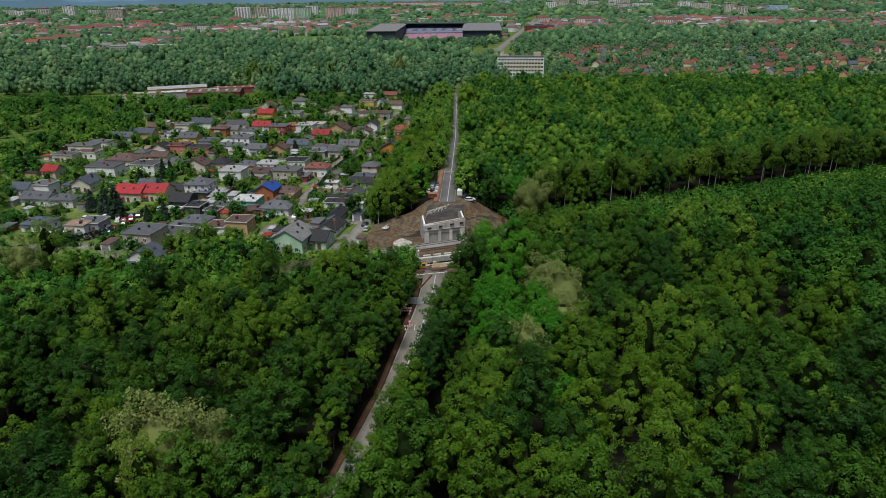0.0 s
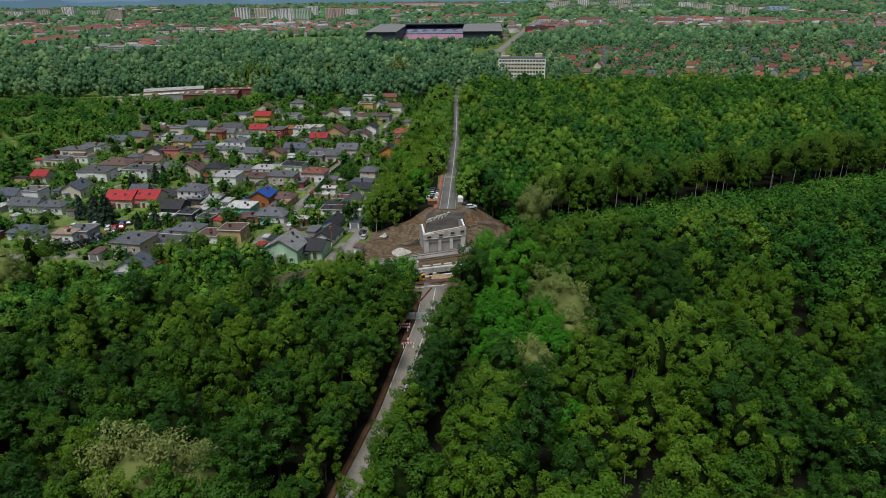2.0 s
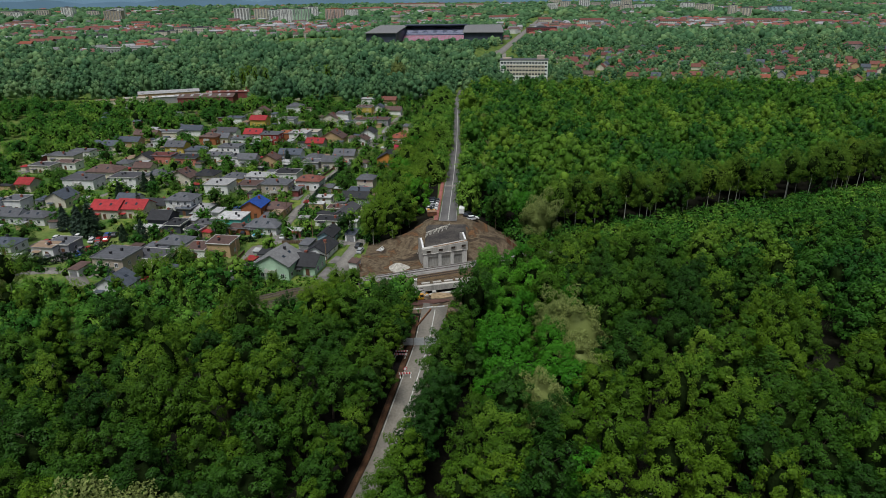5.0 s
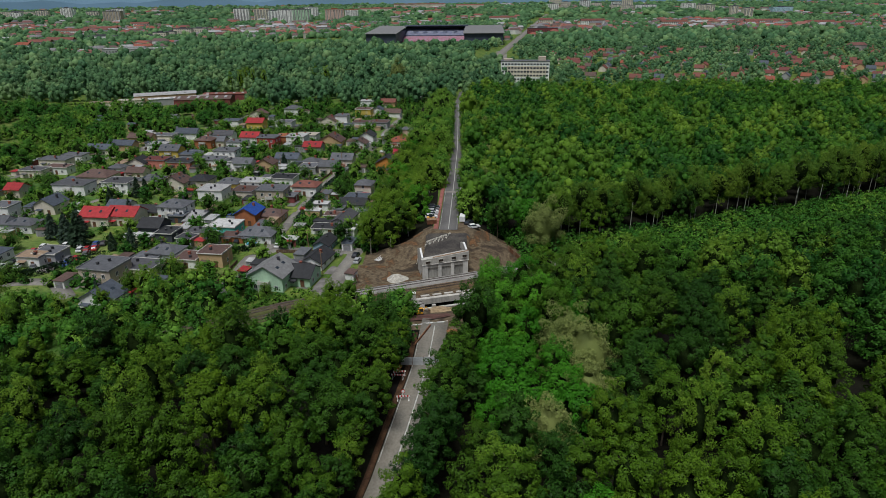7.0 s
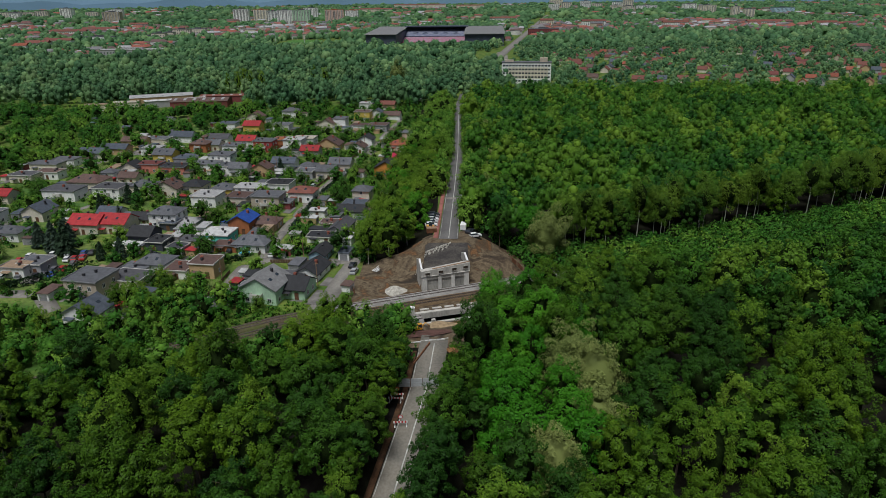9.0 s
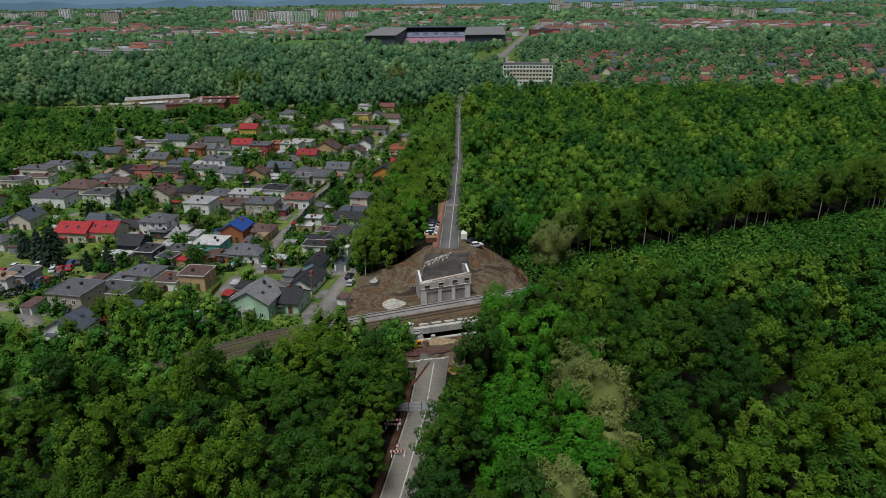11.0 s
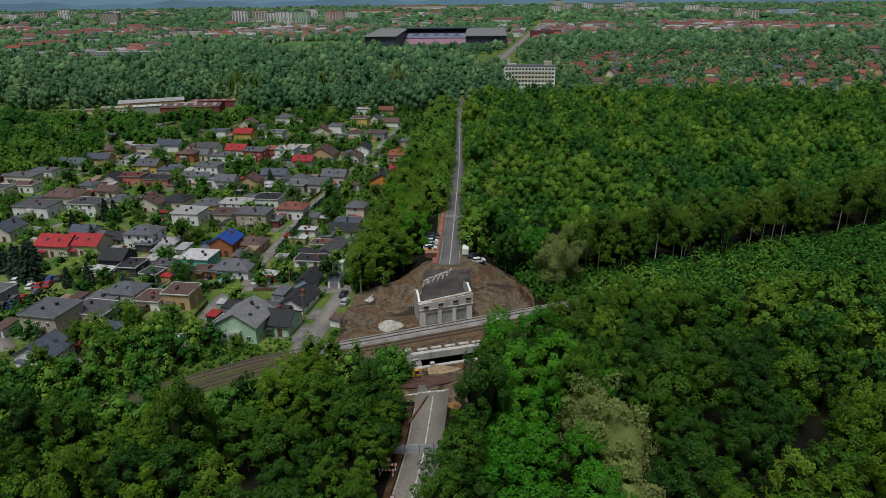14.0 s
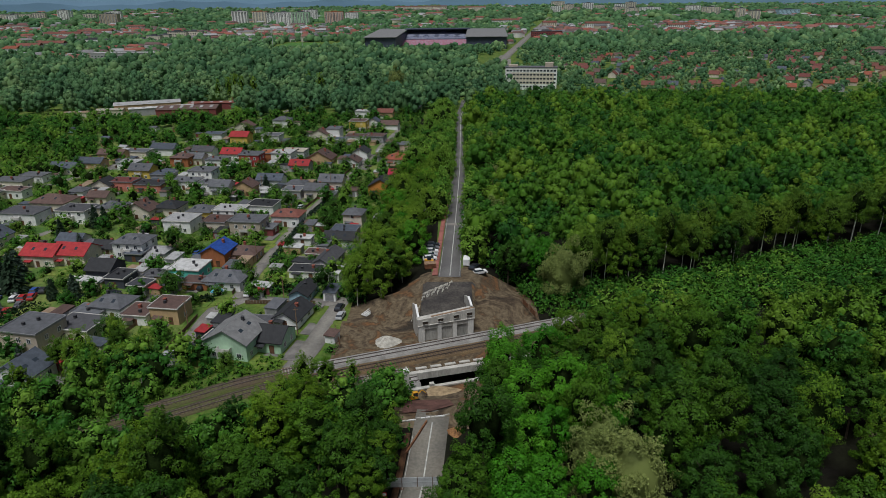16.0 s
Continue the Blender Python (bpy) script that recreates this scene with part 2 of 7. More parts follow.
def sheet(name, xs, ys, mats, pick=None):
    gx, gy = np.meshgrid(xs, ys)
    verts = np.stack([gx.ravel(), gy.ravel(), land(gx, gy).ravel()], 1)
    nx, ny = len(xs), len(ys)
    i = (np.arange(ny - 1)[:, None] * nx + np.arange(nx - 1)).ravel()
    quads = np.stack([i, i + 1, i + nx + 1, i + nx], 1)
    cx = (gx[:-1, :-1] + gx[1:, 1:]).ravel() / 2
    cy = (gy[:-1, :-1] + gy[1:, 1:]).ravel() / 2
    me = quads_mesh(name, verts, quads, mats, pick(cx, cy) if pick else None)
    return new(name, me)


def ribbon(name, line, half, lift, mat, label, category, z=None, kind="structure", parent=None):
    """A strip of road along a line of (x, y), draped on the land, with a skirt so that it has thickness."""
    verts, quads = [], []
    for k, (x, y) in enumerate(line):
        a, b = line[max(0, k - 1)], line[min(len(line) - 1, k + 1)]
        ux, uy = b[0] - a[0], b[1] - a[1]
        n = math.hypot(ux, uy)
        px, py = uy / n, -ux / n
        h = (z(x, y) if z else float(land(x, y))) + lift
        for o, dz in ((-half, -0.25), (-half, 0), (half, 0), (half, -0.25)):
            verts.append((x + px * o, y + py * o, h + dz))
        if k:
            c = 4 * k
            quads += [(c - 4 + j, c - 3 + j, c + 1 + j, c + j) for j in range(3)]
    ob = new(name, quads_mesh(name, np.array(verts), np.array(quads), [mat]))
    if parent:
        ob.parent = parent
        return tagged(ob, label)
    return tagged(ob, label, category, "", kind)

# ---- ground ----
M_GRASS = material("meadow_grass", (0.045, 0.105, 0.014), 0.95, 0.35, 0.12, 1.2, 0.6, second=(0.125, 0.165, 0.030))
# floor darker than leaf litter: the shade under the trees is in its colour
M_SHADE_FLOOR = material("shade_dark_floor", (0.009, 0.008, 0.007), 0.95, 0.3, 0.1, 1.2, 0.5, second=(0.013, 0.014, 0.008))
M_SHADE_FLOOR.node_tree.nodes["Principled BSDF"].inputs["Specular IOR Level"].default_value = 0.05
M_PLOT = material("garden_plots", (0.055, 0.125, 0.022), 0.95, 0.35, 0.09, 0.8, 0.4, second=(0.15, 0.19, 0.045))


def ground_pick(x, y):
    """Which surface lies where: 0 meadow, 1 forest floor and trench bottom coloured dark for shade, 2 earth of the
    building site, 3 garden plots, 4 dark fill.
    """
    dx = x - road_x(y)
    s = y - 0.31 * dx
    r = y - rail_y(x)
    kind = np.zeros(x.shape, int)
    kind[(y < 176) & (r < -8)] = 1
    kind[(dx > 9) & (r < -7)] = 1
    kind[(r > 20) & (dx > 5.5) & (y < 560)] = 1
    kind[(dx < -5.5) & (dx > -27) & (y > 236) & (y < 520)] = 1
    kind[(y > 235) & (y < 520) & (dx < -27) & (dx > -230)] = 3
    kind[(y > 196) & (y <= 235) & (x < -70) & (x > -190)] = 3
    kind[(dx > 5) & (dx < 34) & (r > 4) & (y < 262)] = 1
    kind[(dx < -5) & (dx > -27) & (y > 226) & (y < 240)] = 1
    kind[(dx > -27) & (dx < 24) & (s > 176) & (y < 240) & (r < 34) & (r > -16)] = 2
    kind[(np.abs(dx) < 9) & (y > 166) & (s < 190)] = 2
    # trench bottom takes the near-black floor colour for its shade
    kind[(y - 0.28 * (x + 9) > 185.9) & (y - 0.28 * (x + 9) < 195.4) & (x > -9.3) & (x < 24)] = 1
    kind[(np.abs(dx) < 6.7) & (s > 211) & (y < 229)] = 4
    return kind


xs = mix_axis((-6000, -700, 400), (-700, -150, 25), (-150, -45, 4), (-45, 45, 1.1), (45, 210, 4), (210, 700, 25), (700, 6001, 400))
ys = mix_axis((-600, 0, 60), (0, 150, 4), (150, 245, 1.1), (245, 560, 4), (560, 1200, 25), (1200, 7001, 400))
ground = sheet("ground", xs, ys, [M_GRASS, M_SHADE_FLOOR, M_EARTH, M_PLOT, M_EARTH_DARK], ground_pick)
tagged(ground, "flat grassland and forest floor with earth banks", "ground", "", "structure")


def along(y0, y1, off=0.0, step=3.0):
    return [(float(road_x(y)) + off, y) for y in np.linspace(y0, y1, max(2, int((y1 - y0) / step)))]


M_LITTER = material("brown_leaf_litter", (0.05, 0.026, 0.014), 0.95, 0.35, 0.4, 3.0, 0.5, second=(0.10, 0.05, 0.024))
road_n = ribbon("road_1", along(-35, 172), 3.2, 0.12, M_ASPHALT_NEAR, "worn pale asphalt road closed for works", "road")
ribbon("centre_line", along(118, 168, 0.15), 0.12, 0.135, M_PAINT, "", "", parent=road_n)
ribbon("edge_line", along(122, 168, -3.0), 0.05, 0.135, M_PAINT, "", "", parent=road_n)
road_f = ribbon("road_2", along(232, 600, 0, 4), 3.1, 0.12, M_ASPHALT, "grey asphalt road through the trees", "road")
ribbon("centre_line", along(233, 560, 0.1), 0.13, 0.14, M_PAINT, "", "", parent=road_f)
ribbon("edge_line", along(233, 560, -2.8), 0.05, 0.14, M_PAINT, "", "", parent=road_f)
ribbon("edge_line", along(233, 560, 2.8), 0.05, 0.14, M_PAINT, "", "", parent=road_f)
ribbon("pavement", along(233, 500, -4.1), 0.75, 0.2, M_REDPAVE, "red paved footpath beside the road", "pavement")
ribbon("footpath", along(40, 165, -4.0), 0.55, 0.1, M_LITTER, "strip of brown leaf litter beside the road", "pavement")


def lane(name, pts, half, mat=M_LANE, label="grey patched asphalt lane between the gardens"):
    line = []
    for (ax, ay), (bx, by) in zip(pts, pts[1:]):
        n = max(1, int(math.hypot(bx - ax, by - ay) / 3))
        line += [(ax + (bx - ax) * i / n, ay + (by - ay) * i / n) for i in range(n)]
    ribbon(name, line + [pts[-1]], half, 0.09, mat, label, "road")


lane("road_3", [(-60.5, 234), (-60, 262), (-57.6, 303), (-50, 350), (-43, 398), (-35, 460), (-31, 500)], 1.7)
lane("road_4", [(-68, 190), (-66, 200), (-65, 227), (-58, 233), (-46, 232), (-31, 231)], 2.0)
lane("road_5", [(-36.5, 196), (-34, 205), (-31, 228), (-28, 240), (-27, 250)], 2.6)
lane("road_6", [(-235, 318), (-197, 341), (-182, 359), (-157, 444), (-120, 560)], 1.7)
lane("road_7", [(-150, 285), (-132, 335), (-128, 357), (-118, 420), (-105, 480)], 1.7)
lane("road_8", [(-160, 206), (-118, 208), (-108, 196)], 2.4)
lane("road_9", [(-57.6, 303), (-85, 300), (-140, 308)], 1.6)


# ---- railway ----
def across(off, u0, u1, step=4.0):
    """Points along the railway, off metres beyond its middle, from u0 to u1 along it."""
    c, s = math.cos(math.atan(RAIL)), math.sin(math.atan(RAIL))
    return [(u * c - off * s, 204.5 + u * s + off * c) for u in np.arange(u0, u1, step)]


flat = lambda x, y: 0.0
TURN = math.degrees(math.atan(RAIL))
SLEEPERS = {m: Shape().box(-0.13, -1.3, -0.1, 0.13, 1.3, 0.09).mesh("sleeper", m) for m in (M_SLEEPER, M_SLEEPER_OLD)}


def track(k, off, u0, u1, bed, lit, label):
    c, s = math.cos(math.atan(RAIL)), math.sin(math.atan(RAIL))
    base = thing("railway_track", Matrix.Translation((-off * s, 204.5 + off * c, 0)) @ pose(0, 0, 0, 0, 0, TURN), label, "railway track", "tracks across the site", "structure")
    prof = [(-2.3, -0.3), (2.3, -0.3), (1.7, lit), (-1.7, lit)]
    new_from = max(u0, -34)
    part("ballast_bed", Shape().prism(prof, "x", new_from, u1), bed, base)
    if u0 < new_from:
        part("old_ballast_bed", Shape().prism(prof, "x", u0, new_from), M_BALLAST, base, "weedy brown ballast")
    for side in (-0.75, 0.75):
        part("rail", Shape().prism([(side - 0.07, lit + 0.08), (side + 0.07, lit + 0.08), (side + 0.035, lit + 0.25), (side - 0.035, lit + 0.25)], "x", u0, u1), M_RAIL, base)
    kind = M_SLEEPER_OLD if bed == M_BALLAST_OLD else M_SLEEPER
    rest = Shape()
    for u in np.arange(max(u0, -110), min(u1, 130), 0.68):
        if abs(u) < 48:
            part("sleeper", SLEEPERS[kind], None, base, "", Matrix.Translation((u, 0, lit)))
        else:
            rest.box(u - 0.13, -1.3, lit - 0.1, u + 0.13, 1.3, lit + 0.09)
    tagged(part("sleeper_rows", rest, kind, base), kind="stuff")


M_WEEDY = material("weedy_ballast", (0.10, 0.075, 0.05), 0.95, 0.35, 0.25, 4.0, 0.6, second=(0.085, 0.1, 0.03))
track(1, 3.4, -39.5, 37, M_BALLAST_NEW, 0.45, "railway track on pale new ballast with concrete sleepers")
track(2, -1.2, -41, 37, M_BALLAST_OLD, 0.4, "railway track on brown ballast with rusty rails")
track(5, 3.4, 37, 200, M_WEEDY, 0.35, "overgrown railway track in weedy ballast beyond the site")
track(3, -6.0, -30, -12, M_BALLAST, 0.4, "rusty railway track in brown ballast ending at the pillar")
track(4, -9.9, -30, -11.5, M_BALLAST_NEW, 0.4, "railway track with concrete sleepers ending at the pillar")


old_sleeper_me = Shape().box(-0.12, -1.25, -0.1, 0.12, 1.25, 0.07).mesh("old_sleeper", material("rotten_sleeper_wood", (0.075, 0.055, 0.042), 0.95, 0.3, 2.0, each=0.3))


def bent_track(off, bed, label):
    """The track goes on beyond the site in a bend, weedy and rusty."""
    u = np.arange(-102.8, -35.6, 1.4)
    y = rail_y(u)
    g = np.gradient(y, u)
    nx, ny = -g / np.sqrt(1 + g * g), 1 / np.sqrt(1 + g * g)
    base = thing("railway_track", Matrix.Identity(4), label, "railway track", "tracks across the site", "structure")

    def strip(name, a, b, z0, z1, mat):
        v = []
        for o, z in ((a, z0), (a, z1), (b, z1), (b, z0)):
            v.append(np.stack([u + nx * (off + o), y + ny * (off + o), np.full(len(u), z)], 1))
        v = np.stack(v, 1).reshape(-1, 3)
        q = [(4 * i + k, 4 * i + 4 + k, 4 * i + 5 + k, 4 * i + 1 + k) for i in range(len(u) - 1) for k in range(3)]
        part(name, quads_mesh(name, v, np.array(q)[:, ::-1], [mat]), None, base)

    strip("ballast_bed", 1.9, -1.9, -0.3, 0.4, bed)
    for side in (-0.75, 0.75):
        strip("rail", side + 0.05, side - 0.05, 0.45, 0.66, M_RAIL)
    for i in range(len(u)):
        for h in (0.0, 0.7):
            cx, cy = u[i] + h + nx[i] * off, y[i] + g[i] * h + ny[i] * off
            part("sleeper", old_sleeper_me, None, base, "", pose(cx, cy, 0.42, 0, 0, math.degrees(math.atan(g[i]))))


bent_track(-1.2, M_WEEDY, "rusty railway track in weedy brown ballast on a bend")
bent_track(3.4, M_WEEDY, "second rusty railway track on a bend beside the meadow")

# ---- trees ----
def unit(a):
    return a / np.maximum(np.linalg.norm(a, axis=1, keepdims=True), 1e-6)


def crown(rng, radius, height, count, size, clumps, droop=0.0, ruffle=0.35, heart=0.7, spread=1.0, skirt=0.5, shell=0.0, rough=1.0):
    """A crown of leaf clumps on limbs that end on an uneven dome, round an added inner mass that can be coloured dark
    for shade. Returns vertices, faces and materials round the crown's foot.
    """
    k = np.arange(clumps)
    up = np.clip(1 - (1 + skirt) * (k + 0.5) / clumps + rng.normal(0, 0.06, clumps), -0.85, 1)
    th = 2.39996 * k + rng.normal(0, 0.3, clumps)
    flat_r = np.sqrt(1 - up ** 2)
    way = np.stack([flat_r * np.cos(th), flat_r * np.sin(th), up], 1)
    lean = 1 + 0.16 * np.sin(th + rng.uniform(0, 6.28)) + 0.1 * np.sin(2 * th + rng.uniform(0, 6.28))
    half = height / (1 + skirt * 0.7)
    foot = height - half
    c = way * (radius * 0.8, radius * 0.8, half * 0.84) * (1 + rough * rng.uniform(-0.3, 0.14, clumps))[:, None] * lean[:, None] + (0, 0, foot)
    r = 0.86 * spread * radius * math.sqrt(2.0 * (1 + skirt) / clumps) * rng.uniform(0.75, 1.3, clumps)
    pick = rng.choice(clumps, count, p=r ** 2 / (r ** 2).sum())
    d = unit(rng.normal(size=(count, 3)))
    out = unit(way + (0, 0, 0.25))
    d = np.where((d * out[pick]).sum(1, keepdims=True) < -0.2, -d, d)
    p = c[pick] + d * (r[pick] * rng.uniform(0.7, 1.15, count))[:, None] * (1, 1, 0.85)
    p += out[pick] * (r[pick] * 0.7 * np.maximum(0, (d * out[pick]).sum(1)) ** 3)[:, None]
    n = unit(0.75 * d + 0.35 * out[pick] + (0, 0, 0.2) + rng.normal(size=d.shape) * ruffle)
    a = unit(np.cross(n, rng.normal(size=n.shape)))
    b = np.cross(n, a)
    if droop:
        b = unit(b + (0, 0, -droop))
    s = size * rng.uniform(0.6, 1.3, (count, 1))
    corner = [(-0.6, -0.4), (0.6, -0.4), (0.0, 0.8)]
    verts = np.stack([p + s * (a * (u + rng.normal(0, 0.14, s.shape)) + b * (v + rng.normal(0, 0.14, s.shape))) for u, v in corner], 1).reshape(-1, 3)
    quads = np.concatenate([np.arange(len(verts)).reshape(-1, 3), np.full((count, 1), -1)], 1)
    rings, seg = 4, 8
    el, az = np.linspace(-1.35, 1.35, rings), np.arange(seg) * 6.2832 / seg
    g = np.stack([np.outer(np.cos(el), np.cos(az)), np.outer(np.cos(el), np.sin(az)), np.outer(np.sin(el), np.ones(seg))], 2).reshape(-1, 3)
    i, j = np.meshgrid(np.arange(rings - 1), np.arange(seg), indexing="ij")
    q = np.stack([i * seg + j, i * seg + (j + 1) % seg, (i + 1) * seg + (j + 1) % seg, (i + 1) * seg + j], -1).reshape(-1, 4)
    if shell:
        m = np.array([(0, 0, 1.0)] + [(math.cos(e) * math.cos(w), math.cos(e) * math.sin(w), math.sin(e)) for e in (0.45, -0.5) for w in np.arange(6) * 1.0472 + e])
        ms = [(0, 1 + w, 1 + (w + 1) % 6, -1) for w in range(6)] + [(1 + w, 7 + w, 7 + (w + 1) % 6, 1 + (w + 1) % 6) for w in range(6)]
        balls = (c[:, None, :] + m[None] * (shell * r)[:, None, None] * (1, 1, 0.9)).reshape(-1, 3)
        bq = np.array(ms)[None] + (np.arange(clumps) * 13)[:, None, None]
        bq = np.where(np.array(ms)[None] < 0, -1, bq).reshape(-1, 4)
        quads = np.concatenate([quads, np.where(bq < 0, -1, bq + len(verts))])
        verts = np.concatenate([verts, balls])
    if not heart:
        return verts, quads, np.zeros(len(quads), int)
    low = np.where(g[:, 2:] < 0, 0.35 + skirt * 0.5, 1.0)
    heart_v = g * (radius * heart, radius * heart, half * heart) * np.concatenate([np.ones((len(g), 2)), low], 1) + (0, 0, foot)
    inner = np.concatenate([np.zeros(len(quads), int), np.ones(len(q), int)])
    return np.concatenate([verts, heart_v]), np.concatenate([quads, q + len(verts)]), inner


def trunk_arrays(rng, height, radius, limbs, reach):
    """A tapered, slightly bent trunk with limbs, as quads."""
    verts, quads = [], []

    def limb(p, q, r0, r1, n=6):
        p, q = np.array(p, float), np.array(q, float)
        w = unit((q - p)[None])[0]
        u = unit(np.cross(w, (0.3, 0.9, 0.1))[None])[0]
        v = np.cross(w, u)
        k = len(verts)
        for c, r in ((p, r0), (q, r1)):
            for i in range(n):
                a = 6.2832 * i / n
                verts.append(c + r * (u * math.cos(a) + v * math.sin(a)))
        quads.extend((k + i, k + (i + 1) % n, k + n + (i + 1) % n, k + n + i) for i in range(n))

    mid = (rng.normal(0, 0.25), rng.normal(0, 0.25), height * 0.5)
    top = (rng.normal(0, 0.5), rng.normal(0, 0.5), height)
    limb((0, 0, -0.4), mid, radius, radius * 0.72)
    limb(mid, top, radius * 0.72, radius * 0.25)
    for i in range(limbs):
        a, t = rng.uniform(0, 6.28), rng.uniform(0.55, 0.95)
        foot = np.array(mid) + (np.array(top) - mid) * (2 * t - 1) if t > 0.5 else np.array(mid)
        limb(foot, foot + (math.cos(a) * reach, math.sin(a) * reach, reach * 0.8), radius * 0.35, radius * 0.1, 5)
    return np.array(verts), np.array(quads)


def conifer_arrays(rng, radius, height, count, size):
    t = np.sqrt(rng.uniform(0.0, 1, count))
    a = rng.uniform(0, 6.2832, count)
    tier = 0.82 + 0.18 * np.cos(t * 55)
    rr = radius * t * tier * rng.uniform(0.7, 1.05, count)
    p = np.stack([rr * np.cos(a), rr * np.sin(a), height * (1 - t) * 0.95], 1)
    out = np.stack([np.cos(a), np.sin(a), np.full(count, -0.45)], 1)
    side = np.stack([-np.sin(a), np.cos(a), rng.normal(0, 0.25, count)], 1)
    s = size * rng.uniform(0.6, 1.2, (count, 1))
    v = np.stack([p - side * s * 0.4, p + out * s, p + side * s * 0.4, p - out * s * 0.5 + (0, 0, 0.12)], 1).reshape(-1, 3)
    return v, np.arange(len(v)).reshape(-1, 4)


LEAF = {
    "oak": ((0.017, 0.062, 0.007), (0.032, 0.096, 0.009), (0.066, 0.154, 0.010)),
    "lime": ((0.043, 0.104, 0.007), (0.064, 0.141, 0.008), (0.101, 0.191, 0.010)),
    "birch": ((0.089, 0.187, 0.013), (0.124, 0.230, 0.018), (0.163, 0.275, 0.024)),
    "forest_birch": ((0.063, 0.138, 0.013), (0.095, 0.178, 0.017), (0.136, 0.217, 0.020)),
    "willow": ((0.170, 0.220, 0.062), (0.199, 0.245, 0.070), (0.226, 0.270, 0.081)),
    "apple": ((0.031, 0.096, 0.010), (0.059, 0.150, 0.017), (0.116, 0.212, 0.024)),
    "maple": ((0.036, 0.168, 0.008), (0.051, 0.199, 0.010), (0.075, 0.235, 0.013)),
    "spruce": ((0.014, 0.034, 0.015), (0.019, 0.043, 0.018), (0.045, 0.073, 0.055)),
}
LEAVES = {k: leaf_material(k + "_leaves", *v) for k, v in LEAF.items()}
M_FOREST = leaf_material("forest_leaves", (0.020, 0.087, 0.011), (0.050, 0.146, 0.013), (0.118, 0.218, 0.020), own=False)
M_GARDEN = leaf_material("garden_leaves", (0.033, 0.127, 0.015), (0.075, 0.198, 0.021), (0.154, 0.286, 0.034), own=False)
# far leaves lighter and bluer: distance haze is put into their colour
M_HAZED_WOOD = leaf_material("hazed_wood_leaves", (0.057, 0.142, 0.062), (0.098, 0.201, 0.081), (0.172, 0.283, 0.114), own=False)

TREE = {"oak": ("broad green deciduous tree in the forest", 4.3, 10.0, 16.5), "lime": ("yellow-green deciduous tree in the forest", 4.1, 9.8, 16.5),
        "birch": ("light green birch tree with a pale trunk", 3.3, 12.0, 16.5),
        "forest_birch": ("tall slim birch with a bare white trunk at the wood edge", 3.7, 10.5, 19.0), "willow": ("grey-green willow with a rounded airy crown", 5.0, 11.5, 14.0),
        "apple": ("small green garden tree between the houses", 4.4, 8.0, 9.6),
        "maple": ("bright green deciduous tree beside the road", 4.8, 12.0, 15.0)}
PROTO = {}
# near-black colour for the added crown hearts, standing for shade between the leaves
M_CROWN_SHADE = material("crown_inner_shade", (0.012, 0.022, 0.006), 1.0, 0.3, 1.0, 4.0, spec=0.0)


def tree_meshes(kind, k):
    """The shared meshes of one shape of tree: the crown and the trunk."""
    if (kind, k) in PROTO:
        return PROTO[kind, k]
    rng = np.random.default_rng(100 * sorted(TREE).index(kind) + k + 7)
    label, radius, deep, tall = TREE[kind]
    radius, deep = radius * rng.uniform(0.92, 1.12), deep * rng.uniform(0.9, 1.1)
    n, s, clumps, droop, skirt = {"oak": (6400, 0.24, 56, 0.0, 0.5), "lime": (6000, 0.23, 50, 0.0, 0.55), "birch": (5000, 0.22, 46, 0.7, 0.8), "forest_birch": (3800, 0.27, 26, 0.9, 0.9),
                                  "willow": (12000, 0.25, 40, 0.8, 0.6), "maple": (6800, 0.26, 40, 0.0, 0.55), "apple": (2600, 0.29, 24, 0.0, 0.6)}[kind]
    v, q, inner = crown(rng, radius, deep, n, s, clumps, droop, 0.3, 0.78 if kind == "willow" else 0.56, 1.12 if kind == "willow" else 1.0 if droop else 0.88, skirt)
    me = quads_mesh(kind + "_crown", v + (0, 0, tall - deep), q, [LEAVES[kind], M_CROWN_SHADE], inner * (kind != "willow"))
    pale = kind in ("birch", "forest_birch")
    tv, tq = trunk_arrays(rng, tall - 0.35 * deep, 0.15 if pale else 0.22, 7, radius * 0.45)
    tm = quads_mesh(kind + "_trunk", tv, tq, [M_BIRCH if pale else M_BARK])
    PROTO[kind, k] = me, tm
    return PROTO[kind, k]


SHAPES = {}


def tree(x, y, kind="oak", k=0, size=1.0, turn=0.0, group="", tall=1.0, label=""):
    m = Matrix.LocRotScale((x, y, float(land(x, y)) - 0.1), Euler((0, 0, turn)), (size, size, size * tall))
    if (kind, k, label) in SHAPES:
        ob = copy_thing(SHAPES[kind, k, label], m)
        ob.matrix_basis = m
        return ob
    base = thing(kind + "_tree", m, label or TREE[kind][0], "tree", group)
    me, tm = tree_meshes(kind, k)
    part("trunk", tm, None, base)
    part("crown", me, None, base)
    SHAPES[kind, k, label] = base
    return base


def scatter(rng, x0, x1, y0, y1, step, jitter, keep):
    """Uneven places on a field, where keep(x, y) holds."""
    gx, gy = np.meshgrid(np.arange(x0, x1, step), np.arange(y0, y1, step))
    gx = gx + (np.arange(gx.shape[0]) % 2)[:, None] * step / 2
    x, y = gx.ravel() + rng.normal(0, jitter, gx.size), gy.ravel() + rng.normal(0, jitter, gx.size)
    ok = keep(x, y)
    return x[ok], y[ok]


